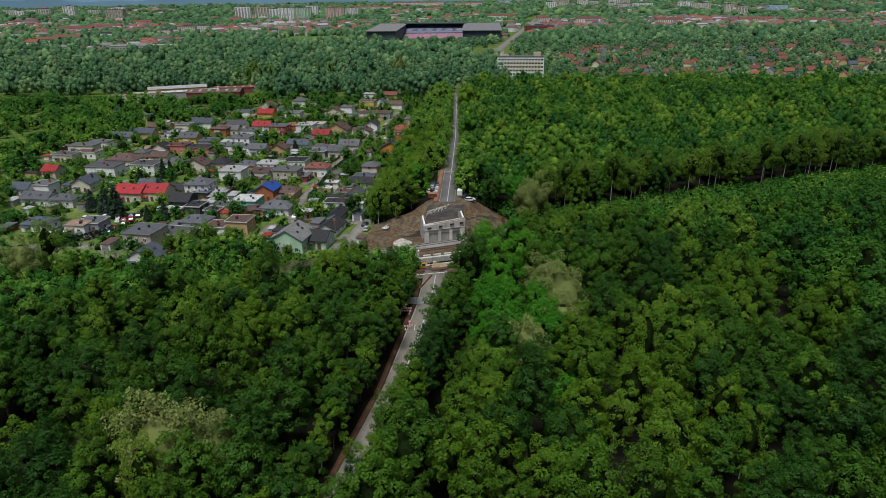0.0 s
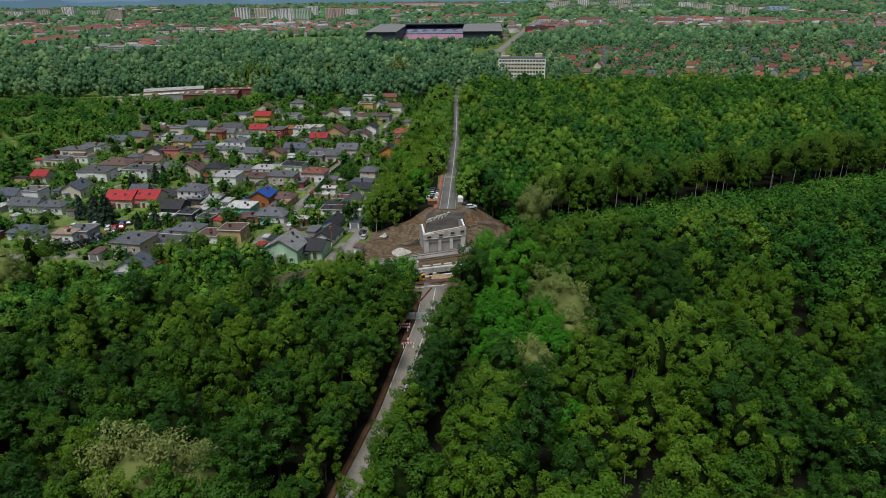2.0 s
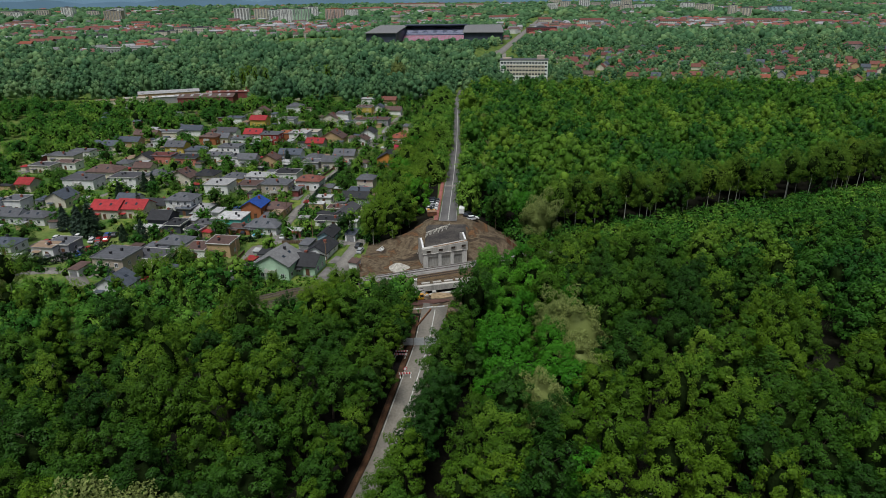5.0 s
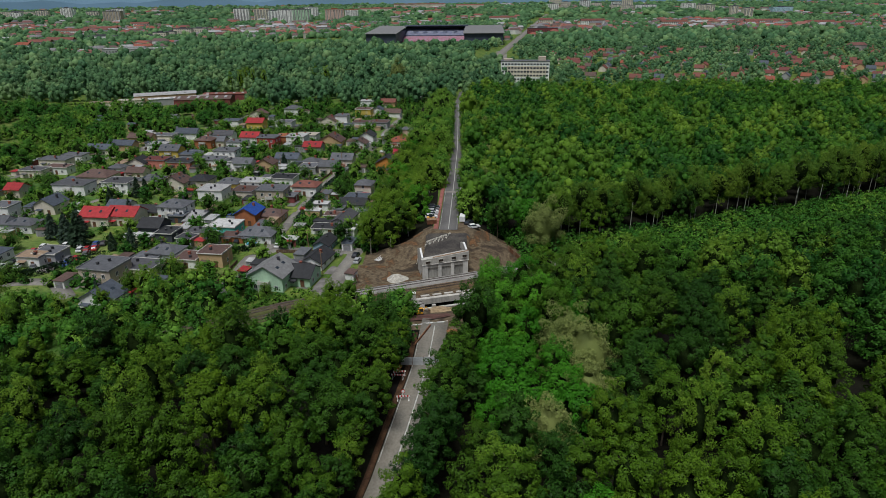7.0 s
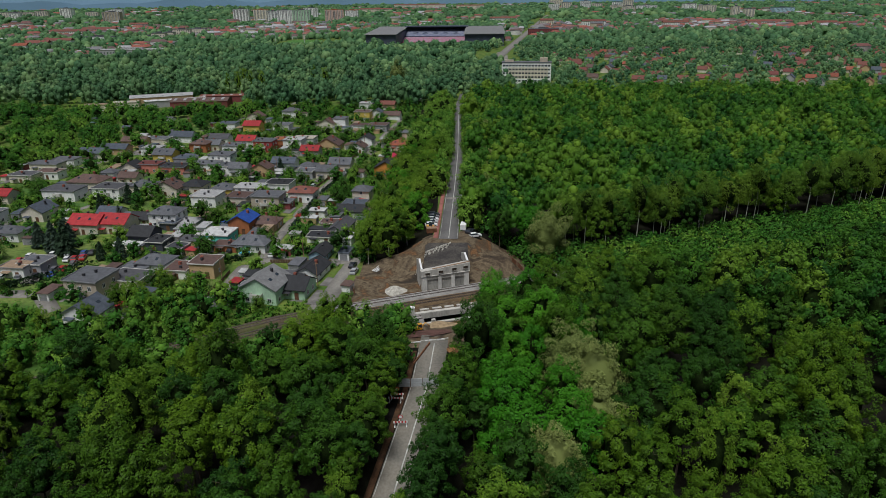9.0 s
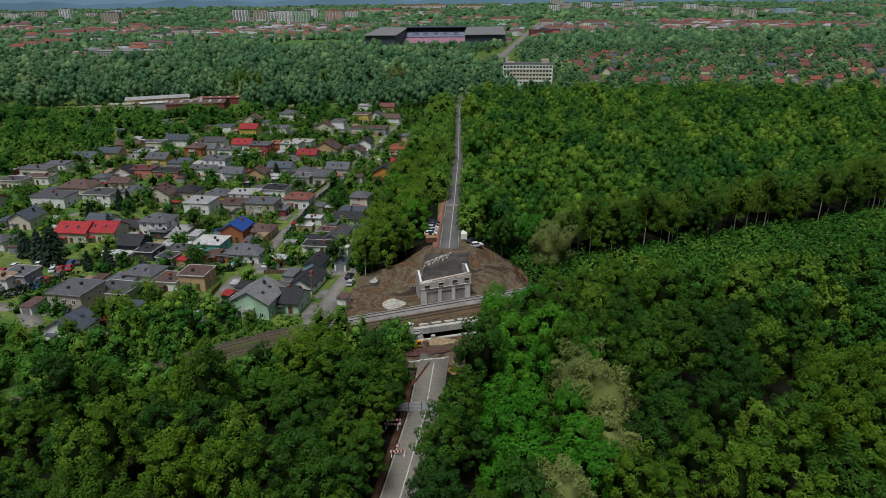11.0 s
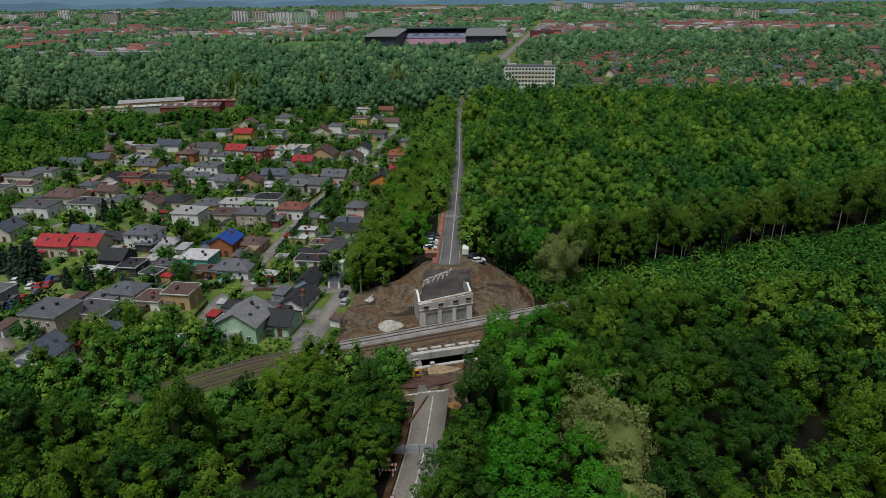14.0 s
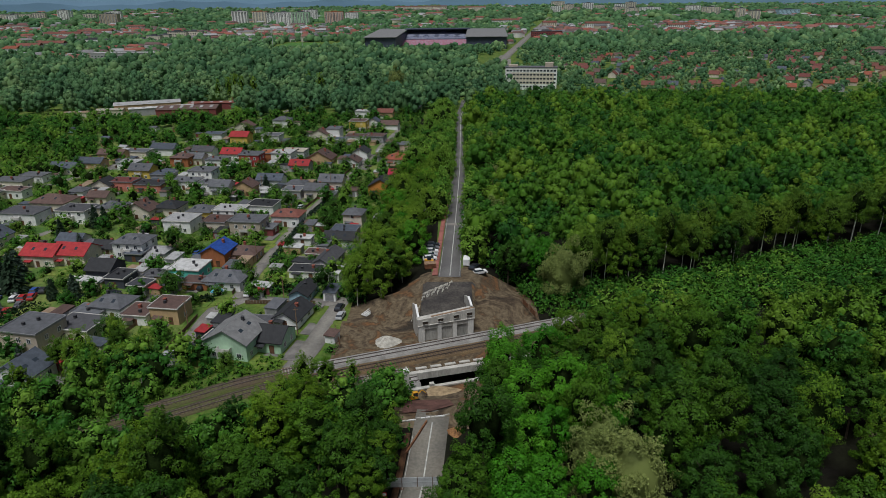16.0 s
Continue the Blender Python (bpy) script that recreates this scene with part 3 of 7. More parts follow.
def stand(name, x, y, z, scale, tall, tint, shapes, mats, label, category="trees", rng=None):
    """One object of many trees that nobody could count: shapes are lists of (vertices, quads, material)."""
    V, Q, I, T, at = [], [], [], [], 0
    which = rng.integers(0, len(shapes), len(x))
    ang = rng.uniform(0, 6.2832, len(x))
    for i in range(len(x)):
        c, s = math.cos(ang[i]) * scale[i], math.sin(ang[i]) * scale[i]
        for v, q, m in shapes[which[i]]:
            w = np.empty((len(v), 3), np.float32)
            w[:, 0] = v[:, 0] * c - v[:, 1] * s + x[i]
            w[:, 1] = v[:, 0] * s + v[:, 1] * c + y[i]
            w[:, 2] = v[:, 2] * scale[i] * tall[i] + z[i]
            V.append(w)
            Q.append(np.where(q < 0, -1, q + at))
            I.append(np.broadcast_to(m, len(q)))
            T.append(np.full(len(v), tint[i]))
            at += len(v)
    mats = (list(mats) + [M_BARK, M_BIRCH])[:3] + [M_CROWN_SHADE]
    me = quads_mesh(name, np.concatenate(V), np.concatenate(Q), mats, np.concatenate(I), np.concatenate(T))
    me.shade_smooth()
    return tagged(new(name, me), label, category, "", "stuff")


# where the woods stand
def near_wood(x, y):
    dx = x - road_x(y)
    edge = np.interp(x, [-200, -118, -95, -75, -60, -40, -22, -11], [120, 134, 149, 156, 155, 158, 165, 166])
    left = (dx < -6.8) & (y < edge)
    back = rail_y(x) - np.interp(x, [10, 24, 34, 44], [21, 20, 13, 7])
    right = (dx > np.interp(y, [100, 140, 165], [8.5, 8.5, 9.5])) & (y < back)
    return (left | right) & (np.abs(x) < np.maximum(0.63 * y + 32, 75)) & (y > 6)


def stature(x, y):
    """How tall the near wood's trees grow: low young ones on the strip beside the railway."""
    tall_to = np.interp(x, [24, 34, 44, 62, 86, 105, 135, 240], [192, 197, 200, 202, 205, 209, 220, 260])
    return np.where(x > 24, np.interp(y - tall_to, [0, 4, 18], [1.0, 0.6, 0.4]), 1.0)


def far_wood(x, y):
    return (x - road_x(y) > 6.4) & (y > rail_y(x) + np.interp(x, [10, 30, 45], [30, 22, 17])) & (y < 552 - 0.05 * x) & (x < 0.63 * y + 45)


def verge(x, y):
    dx = x - road_x(y)
    return (dx < np.interp(y, [262, 280, 300], [-11.5, -10.5, -7.4])) & (dx > np.interp(y, [222, 240, 400, 520], [-30, -27, -24, -15])) & (y > 243.5 + 1.0 * (x + 6.5)) & (y < 530)


rng = np.random.default_rng(11)
special = []
for i, y in enumerate(np.arange(57, 164, 4.6)):
    special.append((float(road_x(y)) - 6.7, y, 3.4))


def landmark(x, y, kind, k, size, label=""):
    special.append((x, y, 4.5 * size))
    tree(x, y, kind, k, size, 0.7 * k + x, "", 1.0, label)


landmark(-47, 90, "willow", 0, 1.35)
landmark(-41, 93, "willow", 1, 1.0)
for i, (x, y) in enumerate(((-77.5, 106), (-67, 99.5), (-85, 112.5), (-33, 94), (-59.5, 95), (-35.5, 101.5), (-72, 110), (-57, 87))):
    landmark(x, y, ("oak", "lime", "oak")[i % 3], i % 3, 0.95)
landmark(25.0, 157.0, "willow", 1, 1.15)
landmark(28.8, 150.5, "willow", 0, 1.15)
landmark(26.5, 137, "willow", 2, 0.95)
special += [(27.5, 144, 3.5), (22, 151, 3.0)]
landmark(17, 126, "willow", 2, 0.95)
landmark(21.5, 104, "maple", 1, 0.9, "bright yellow-green tree with an open crown on bare stems")
landmark(11.5, 158, "maple", 0, 1.0)
landmark(9, 147, "maple", 1, 1.0)
landmark(15, 150, "maple", 0, 0.95)
landmark(31, 234.5, "willow", 0, 1.15)
for i, (x, y) in enumerate(((25.3, 192.2), (32.6, 194.8), (40.8, 199), (28, 184), (36.3, 187.2), (22, 179.5))):
    landmark(x, y, "lime", i % 3, 1.05)
landmark(16, 290, "willow", 0, 0.8)
landmark(20, 395, "willow", 2, 1.0)
landmark(19, 345, "willow", 1, 0.8)

X, Y = scatter(rng, -190, 240, 4, 262, 7.9, 1.45, near_wood)
for y in np.arange(58, 148, 5.2):
    dx = float(np.interp(y, [115, 135], [6.5, 7.5])) + 0.5 * math.sin(y)
    special.append((float(road_x(y)) + dx, y, 3.6))
    tree(float(road_x(y)) + dx, y, ("oak", "oak", "birch", "oak", "lime")[int(y) % 5], int(y) % 3, 0.9 + 0.12 * math.sin(y * 3), y, "forest trees")
for i, y in enumerate(np.arange(57, 164, 4.6)):
    tree(float(road_x(y)) - 6.7 - 0.5 * math.sin(y), y, ("oak", "lime", "oak", "birch", "lime")[i % 5], i % 3, (0.74 + 0.1 * math.sin(y * 3)) * (0.82 if y > 148 else 1.0), y, "forest trees", 0.9)
clear = np.ones(len(X), bool)
for sx, sy, sr in special:
    clear &= np.hypot(X - sx, Y - sy) > sr
glade = np.array([noise.noise(Vector((a * 0.055, b * 0.055, 8.3))) for a, b in zip(X, Y)])
clear &= glade < np.where(X > 36, 0.4, 0.5)
X, Y = X[clear], Y[clear]
order = np.argsort(np.hypot(X, Y - 120) + np.where(Y < 55, 80, 0))
patch = np.array([noise.noise(Vector((a * 0.02, b * 0.02, 3.1))) for a, b in zip(X, Y)])
for i in order[:275]:
    u = rng.uniform()
    lime_share = np.clip((0.24 if X[i] < 40 else 0.14) + 1.1 * patch[i], 0.04, 0.7)
    in_grove = 6 < X[i] < 27 and 128 < Y[i] < 190
    kind = "maple" if in_grove and rng.uniform() < 0.7 else "lime" if u < lime_share else "birch" if u < lime_share + 0.12 else "oak"
    young = float(stature(X[i], Y[i]))
    tree(X[i], Y[i], kind, int(rng.integers(0, 5 if kind == "oak" else 2 if kind == "maple" else 3)), rng.uniform(0.78, 1.2) * young ** 0.6, rng.uniform(0, 6.28), "forest trees", rng.uniform(0.82, 1.22) * young ** 0.4)


def simple_tree(seed, radius, deep, tall, count, size, clumps, stem=None, droop=0.0, ruffle=0.25, heart=0.66, skirt=0.5, spread=1.0, shell=0.0, leafy=False, rough=1.0):
    r = np.random.default_rng(seed)
    v, q, inner = crown(r, radius, deep, count, size, clumps, droop, ruffle, heart, spread, skirt, shell, rough)
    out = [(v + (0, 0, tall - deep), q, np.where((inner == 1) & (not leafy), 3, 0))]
    if stem is not None:
        tv, tq = trunk_arrays(r, tall - deep * 0.4, 0.2, 2, radius * 0.4)
        out.append((tv, tq, stem))
    return out


mid_shapes = [simple_tree(40 + k, 4.4, 9.5, 16.5, 1200, 0.42, 26, 1, ruffle=0.35, shell=0.6) for k in range(5)]
far_shapes = [simple_tree(60 + k, 4.7, 8.6, 16.0, 430, 0.48, 15, ruffle=0.3, skirt=0.35, spread=1.0, shell=0.8, leafy=True, rough=0.45) for k in range(6)]
low_shapes = [simple_tree(95 + k, 5.0, 9.5 + k, 14.0, 250, 0.6, 14, ruffle=0.3, spread=1.0, shell=0.82, leafy=True, rough=0.5) for k in range(5)]
dim_shapes = [simple_tree(95 + k, 5.4, 9.5 + k, 14.0, 70, 0.9, 9, ruffle=0.3, heart=0, spread=1.1, shell=0.88, rough=0.5) for k in range(5)]
bush_shapes = [simple_tree(110 + k, 1.6, 2.6, 2.5, 150, 0.36, 8, ruffle=0.4, heart=0.66) for k in range(4)]


def plant(name, x, y, shapes, mats, label, seed, lo=0.8, hi=1.15, patchy=0.5, category="trees", even=0.5, level=1.0, grown=1.0):
    r = np.random.default_rng(seed)
    p = np.array([noise.noise(Vector((a * 0.012, b * 0.012, seed * 1.7))) for a, b in zip(x, y)])
    tint = np.clip(even + patchy * p + r.normal(0, 0.38, len(x)), 0, 1)
    size = r.uniform(lo, hi, len(x))
    # a closed canopy: the wider trees are little taller than the others
    return stand(name, x, y, land(x, y) - 0.1 - (1 - level) * 11 * (size - 1), size * grown ** 0.6, (1 + level * r.uniform(-0.1, 0.12, len(x))) * grown ** 0.4, tint, shapes, mats, label, category, r)


rest = order[275:]
plant("forest_margin", X[rest], Y[rest], mid_shapes, [M_FOREST, M_BARK, M_BIRCH], "dense green deciduous forest seen from above", 3, grown=stature(X[rest], Y[rest]))
EX, EY = scatter(rng, 10, 200, 235, 330, 6.2, 1.5, lambda x, y: far_wood(x, y) & (y < rail_y(x) + 29))
FX, FY = scatter(rng, 10, 470, 235, 560, 9.0, 1.9, lambda x, y: far_wood(x, y) & ((y >= rail_y(x) + 27) | (x > 197)))
for sx, sy, sr in special:
    apart = np.hypot(FX - sx, FY - sy) > sr
    FX, FY = FX[apart], FY[apart]
for i in range(len(EX)):
    if min(math.hypot(EX[i] - q[0], EY[i] - q[1]) - q[2] for q in special) < 0:
        continue
    kind = ("forest_birch", "forest_birch", "forest_birch", "oak", "forest_birch", "forest_birch", "lime")[i % 7] if EX[i] > 34 else ("oak", "oak", "maple", "oak")[i % 4]
    tree(EX[i], EY[i], kind, i % 3, rng.uniform(0.85, 1.12), rng.uniform(0, 6.28), "trees at the wood edge", rng.uniform(0.9, 1.1))
plant("forest_beyond", FX, FY, far_shapes, [M_FOREST], "dense deciduous forest beyond the railway", 4, 0.68, 1.25, level=0.8)
VX, VY = scatter(rng, -40, 5, 222, 530, 6.0, 1.2, verge)
for i in np.argsort(VY)[:55]:
    tree(VX[i], VY[i], ("birch", "birch", "birch", "lime", "birch", "maple")[i % 6], i % 3, rng.uniform(0.9, 1.15), rng.uniform(0, 6.28), "trees beside the road", 0.9)
for side, name in ((-1, "roadside_saplings"), (1, "forest_saplings")):
    row = np.arange(286 if side < 0 else 244, 520, 5.0)
    rx = road_x(row) + side * (6.2 + 0.7 * np.sin(row * 1.7))
    plant(name, rx, row, [simple_tree(170 + k, 2.8, 7.2, 8.0, 600, 0.42, 18) for k in range(3)], [M_GARDEN, M_BARK, M_BIRCH], "light green young trees lining the road", 31 + side, 0.95, 1.5, 0.3, "trees", 0.75)
late = np.argsort(VY)[55:]
verge_shapes = [simple_tree(210 + k, 3.6, 11.5, 15.5, 1300, 0.42, 28, 2, 0.3, skirt=0.8) for k in range(4)]
plant("roadside_trees", VX[late], VY[late], verge_shapes, [M_GARDEN, M_BARK, M_BIRCH], "light green trees beside the road", 6, 0.75, 1.1, 0.3, "trees", 0.8)

# ---- the broken road bridge ----
def at_bridge(x, y, z=0.0, turn=16.5):
    return pose(x, y, z, 0, 0, turn)


# far abutment: its front from (-7.9, 208.3) to (5.6, 212.2)
far_ab = thing("bridge_abutment", at_bridge(-7.9, 208.3), "pale new concrete abutment with three recessed bays and bracket seats", "bridge abutment")
L = 14.05
front = Shape()
front.box(0, 0.35, -0.5, L, 1.5, 4.4)
part("back_wall", front, M_CONC, far_ab)
cap = [(-0.25, -0.25, 4.4), (L + 0.25, -0.25, 4.6), (L + 0.25, 1.5, 4.6), (-0.25, 1.5, 4.4), (-0.25, -0.25, 6.1), (L + 0.25, -0.25, 7.3), (L + 0.25, 1.5, 7.3), (-0.25, 1.5, 6.1)]
BOX_FACES = ((3, 2, 1, 0), (4, 5, 6, 7), (0, 1, 5, 4), (1, 2, 6, 5), (2, 3, 7, 6), (3, 0, 4, 7))
part("cap_beam", Shape().poly(cap, *BOX_FACES), M_CONC, far_ab)
part("drip_ledge", Shape().poly([(x, y - (0.12 if y < 0 else 0), z) for x, y, z in [(p[0], p[1], p[2] - 0.05) for p in cap[:4]] + [(p[0], p[1], p[2] + 0.1) for p in cap[:4]]], *BOX_FACES), M_CONC_PALE, far_ab)
for k, x in enumerate((0.0, 4.75, 8.7, 12.6)):
    part("pillar", Shape().box(x, -0.2, -0.5, x + (1.45 if k in (0, 3) else 1.0), 0.35, 4.36), M_CONC_PALE, far_ab)
for x0, x1 in ((1.45, 4.75), (5.75, 8.7), (9.7, 12.6)):
    part("bay_panel", Shape().box(x0 + 0.06, 0.27, -0.3, x1 - 0.06, 0.35, 3.3), M_CONC_OLD, far_ab, "grey recessed panel")
    part("bay_lintel", Shape().box(x0, -0.05, 3.3, x1, 0.35, 4.36), M_CONC, far_ab)
M_RECESS = material("dark_bearing_recess", (0.055, 0.040, 0.030), 0.9, 0.3, 2.0)
for x in (1.0, 4.9, 8.9, 12.3):
    z = 4.75 + 0.07 * x
    part("bearing_bracket", Shape().box(x, -0.42, z, x + 1.25, -0.25, z + 0.75), M_RECESS, far_ab, "dark rusty bracket")
    part("bracket_frame", Shape().box(x - 0.08, -0.5, z + 0.75, x + 1.33, -0.25, z + 0.87).box(x - 0.08, -0.5, z - 0.1, x + 1.33, -0.25, z), M_CONC_OLD, far_ab)
for k in range(8):
    x0, x1 = 3.2 + k * 1.38, 4.5 + k * 1.38
    z0, z1 = 6.1 + 1.2 * (x0 + 0.25) / (L + 0.5), 6.1 + 1.2 * (x1 + 0.25) / (L + 0.5)
    part("edge_board", Shape().poly([(x0, 0.0, z0), (x1, 0.0, z1), (x1, 0.5 + 0.06 * (k % 3), z1), (x0, 0.5, z0), (x0, 0.0, z0 + 0.14), (x1, 0.0, z1 + 0.14), (x1, 0.5, z1 + 0.14), (x0, 0.5, z0 + 0.14)], *BOX_FACES), M_WOOD, far_ab, "rust-brown timber edge board")
for x, low, rise in ((0.0, 6.1, 8.7), (L - 0.4, 7.3, 9.0)):
    part("wing_wall", Shape().prism([(1.5, -0.3), (6.2, 1.0), (6.2, rise - 1.0), (3.4, rise - 0.2), (1.5, low - 0.1)], "x", x, x + 0.4), M_CONC, far_ab)
    part("wing_coping", Shape().prism([(0.9, low + 0.05), (3.4, rise - 0.2), (3.4, rise + 0.05), (0.7, low + 0.35)], "x", x - 0.06, x + 0.46), M_WHITE, far_ab, "white painted coping")

# the trench before the tracks: its far wall with a cap beam, its near rim, and the tall pillar at its end
far_wall = thing("trench_wall", at_bridge(-9.3, 192.2, 0, 15.6), "pale concrete cap beam along a dark trench", "retaining wall")
# near-black concrete colour stands for the shade down in the trench
M_TRENCH_SHADE = material("trench_shade_concrete", (0.022, 0.021, 0.020), 0.95, 0.3, 0.4, 3.0)
part("wall", Shape().box(0, 2.8, -6.5, 33, 3.4, -0.9), M_TRENCH_SHADE, far_wall)
part("earth_cover", Shape().box(0, 1.15, 0.8, 33, 3.6, 0.92), M_EARTH, far_wall, "bare earth on the slab")
part("cap_beam", Shape().box(-0.2, 0, -0.9, 33, 3.5, 0.8), M_CONC, far_wall)
for k in range(16):
    part("rib", Shape().box(0.6 + k * 2.0, -0.12, -0.8, 0.85 + k * 2.0, 0, 0.65), M_CONC, far_wall)
for k in range(5):
    part("bearing_block", Shape().box(1.8 + k * 3.4, 1.25, 0.85, 4.3 + k * 3.4, 2.0, 1.15), M_CONC, far_wall, "pale concrete block")
rim_wall = thing("trench_wall", at_bridge(-9.0, 185.2, 0, 16.2), "weathered concrete rim of the dark trench", "retaining wall")
part("wall", Shape().box(-0.2, 0.1, -6.5, 33, 0.8, 0.85), M_CONC_OLD, rim_wall)
part("coping", Shape().box(-0.3, 0, 0.85, 33, 0.9, 1.15), M_CONC, rim_wall)
part("rim_block", Shape().box(4.6, -0.1, 1.15, 5.6, 0.8, 2.0), M_CONC, rim_wall, "pale concrete block")
pillar = thing("concrete_pillar", pose(-9.5, 184.6, 0, 0, 0, 10), "tall slim pale concrete pillar beside the tracks", "pillar")
part("shaft", Shape().prism([(-0.75, -6.5), (0.75, -6.5), (0.62, 6.4), (-0.45, 6.4)], "y", -0.4, 0.5), M_CONC_PALE, pillar)
part("head", Shape().box(-0.55, -0.5, 6.4, 0.72, 0.6, 6.65), M_WHITE, pillar)
part("side_wall", Shape().box(-0.45, 0.5, -6.5, 0.35, 7.6, 0.5), M_TRENCH_SHADE, pillar, "concrete end wall of the trench, coloured dark for shade")

# ---- houses of the settlement ----
PANE = Shape().box(-0.5, -0.03, 0.06, 0.5, 0.03, 1.24).mesh("pane", M_GLASS)
FRAME = Shape().box(-0.6, -0.08, -0.04, 0.6, 0.02, 0.06).box(-0.6, -0.08, 1.24, 0.6, 0.02, 1.34).box(-0.6, -0.08, 0.06, -0.5, 0.02, 1.24).box(0.5, -0.08, 0.06, 0.6, 0.02, 1.24).box(-0.04, -0.08, 0.06, 0.04, 0.02, 1.24).mesh("window", M_WHITE)
M_DOOR = material("brown_door", (0.14, 0.07, 0.04), 0.6, 0.2)
DOOR = Shape().box(-0.5, -0.06, 0, 0.5, 0.02, 2.05).box(-0.6, -0.09, 0, -0.5, 0.0, 2.15).box(0.5, -0.09, 0, 0.6, 0.0, 2.15).box(-0.6, -0.09, 2.05, 0.6, 0.0, 2.15).mesh("door", M_DOOR)
M_CHIMNEY = material("red_brick_chimney", (0.3, 0.1, 0.07), 0.9, 0.25, 3.0)
CHIMNEY = Shape().box(-0.35, -0.35, -1.2, 0.35, 0.35, 1.0).box(-0.43, -0.43, 0.85, 0.43, 0.43, 1.02).box(-0.15, -0.15, 1.02, 0.15, 0.15, 1.2).mesh("chimney", M_CHIMNEY)
M_DARKVENT = material("dark_chimney", (0.05, 0.05, 0.055), 0.7, 0.2)
VENT = Shape().box(-0.3, -0.3, -0.6, 0.3, 0.3, 0.9).box(-0.36, -0.36, 0.8, 0.36, 0.36, 0.95).mesh("chimney", M_DARKVENT)
M_GUTTER = material("zinc_gutter", (0.3, 0.3, 0.31), 0.5, 0.15, metal=0.4)
SKYLIGHT = Shape().box(-0.45, -0.6, -0.05, 0.45, 0.6, 0.06).mesh("skylight", M_GLASS)
FOOT = []
SHAPE_WORDS = {"charcoalfelt": "charcoal felt", "flat": "flat-roofed", "gable_x": "gable-roofed", "gable_y": "gable-roofed", "hip": "hip-roofed"}
hrng = random.Random(5)


def house(x, y, w, d, h, rot, roof, wall, top, far=False):
    """A house with its middle at (x, y): walls w by d, h to the eaves."""
    FOOT.append((x, y, w / 2, d / 2, radians(rot)))
    base = thing("house", pose(x, y, float(land(x, y)) - 0.15, 0, 0, rot),
                 f"{WORDS.get(wall, wall)} {SHAPE_WORDS[roof]} house with {WORDS.get(top, top)} roof", "house", "houses of the settlement")
    w, d, h = 0.88 * w, 0.88 * d, 0.93 * h
    a, b = w / 2, d / 2
    wm, rm = wall_mat(wall), roof_mat(top)
    storeys = 2 if h > 4.5 else 1
    o = 0.45
    if roof == "flat":
        part("wall", Shape().box(-a, -b, 0, a, b, h), wm, base)
        s = Shape().prism([(-b - 0.25, h), (b + 0.25, h), (b + 0.25, h + 0.5), (-b - 0.25, h + 0.22)], "x", -a - 0.25, a + 0.25)
        part("roof", s, rm, base)
        part("fascia", Shape().box(-a - 0.29, -b - 0.29, h + 0.02, a + 0.29, -b - 0.25, h + 0.26).box(a + 0.25, -b - 0.29, h + 0.02, a + 0.29, b + 0.29, h + 0.3), M_GUTTER, base)
        part("roof_rim", Shape().box(-a - 0.31, -b - 0.31, h + 0.1, a + 0.31, -b - 0.15, h + 0.36).box(-a - 0.31, b + 0.15, h + 0.3, a + 0.31, b + 0.31, h + 0.6).box(-a - 0.31, -b - 0.15, h + 0.24, -a - 0.16, b + 0.15, h + 0.58).box(a + 0.16, -b - 0.15, h + 0.24, a + 0.31, b + 0.15, h + 0.58), hrng.choice((M_GUTTER, M_CONC_PALE, M_GUTTER)), base)
        ridge = h + 0.4
    elif roof == "hip":
        part("wall", Shape().box(-a, -b, 0, a, b, h), wm, base)
        k = 0.24 * b * 2
        r = max(0.4, a - b * 0.95)
        A, B, z = a + o, b + o, h - 0.05
        s = Shape()
        s.poly([(-A, -B, z), (A, -B, z), (A, B, z), (-A, B, z), (-r, 0, z + k), (r, 0, z + k), (-A, -B, z - 0.18), (A, -B, z - 0.18), (A, B, z - 0.18), (-A, B, z - 0.18)],
               (0, 1, 5, 4), (1, 2, 5), (2, 3, 4, 5), (3, 0, 4), (6, 7, 1, 0), (7, 8, 2, 1), (8, 9, 3, 2), (9, 6, 0, 3), (9, 8, 7, 6))
        part("roof", s, rm, base)
        ridge = h + k
    else:
        along_x = roof == "gable_x"
        p, q = (b, a) if along_x else (a, b)
        k = p * 0.56
        ax = "x" if along_x else "y"
        part("wall", Shape().prism([(-p, 0), (p, 0), (p, h), (0, h + k - 0.05), (-p, h)], ax, -q, q), wm, base)
        e = o * 0.56
        for sgn in (-1, 1):
            part("roof_slope", Shape().prism([(sgn * (p + o), h - e), (sgn * (p + o), h - e + 0.22), (0, h + k + 0.24), (0, h + k)], ax, -q - o, q + o), rm, base)
        part("ridge", Shape().prism([(-0.2, h + k + 0.14), (0.2, h + k + 0.14), (0, h + k + 0.32)], ax, -q - o, q + o), rm, base)
        ridge = h + k
    part("chimney", CHIMNEY if hrng.random() < 0.6 else VENT, None, base, "", Matrix.Translation((a * hrng.uniform(-0.5, 0.5), b * hrng.uniform(0.05, 0.4), ridge - (0.1 if roof == "flat" else 0.5))))
    if roof == "flat" and not far:
        part("chimney", VENT, None, base, "", Matrix.Translation((a * hrng.uniform(-0.6, 0.6), b * hrng.uniform(-0.5, 0), h + 0.1)))
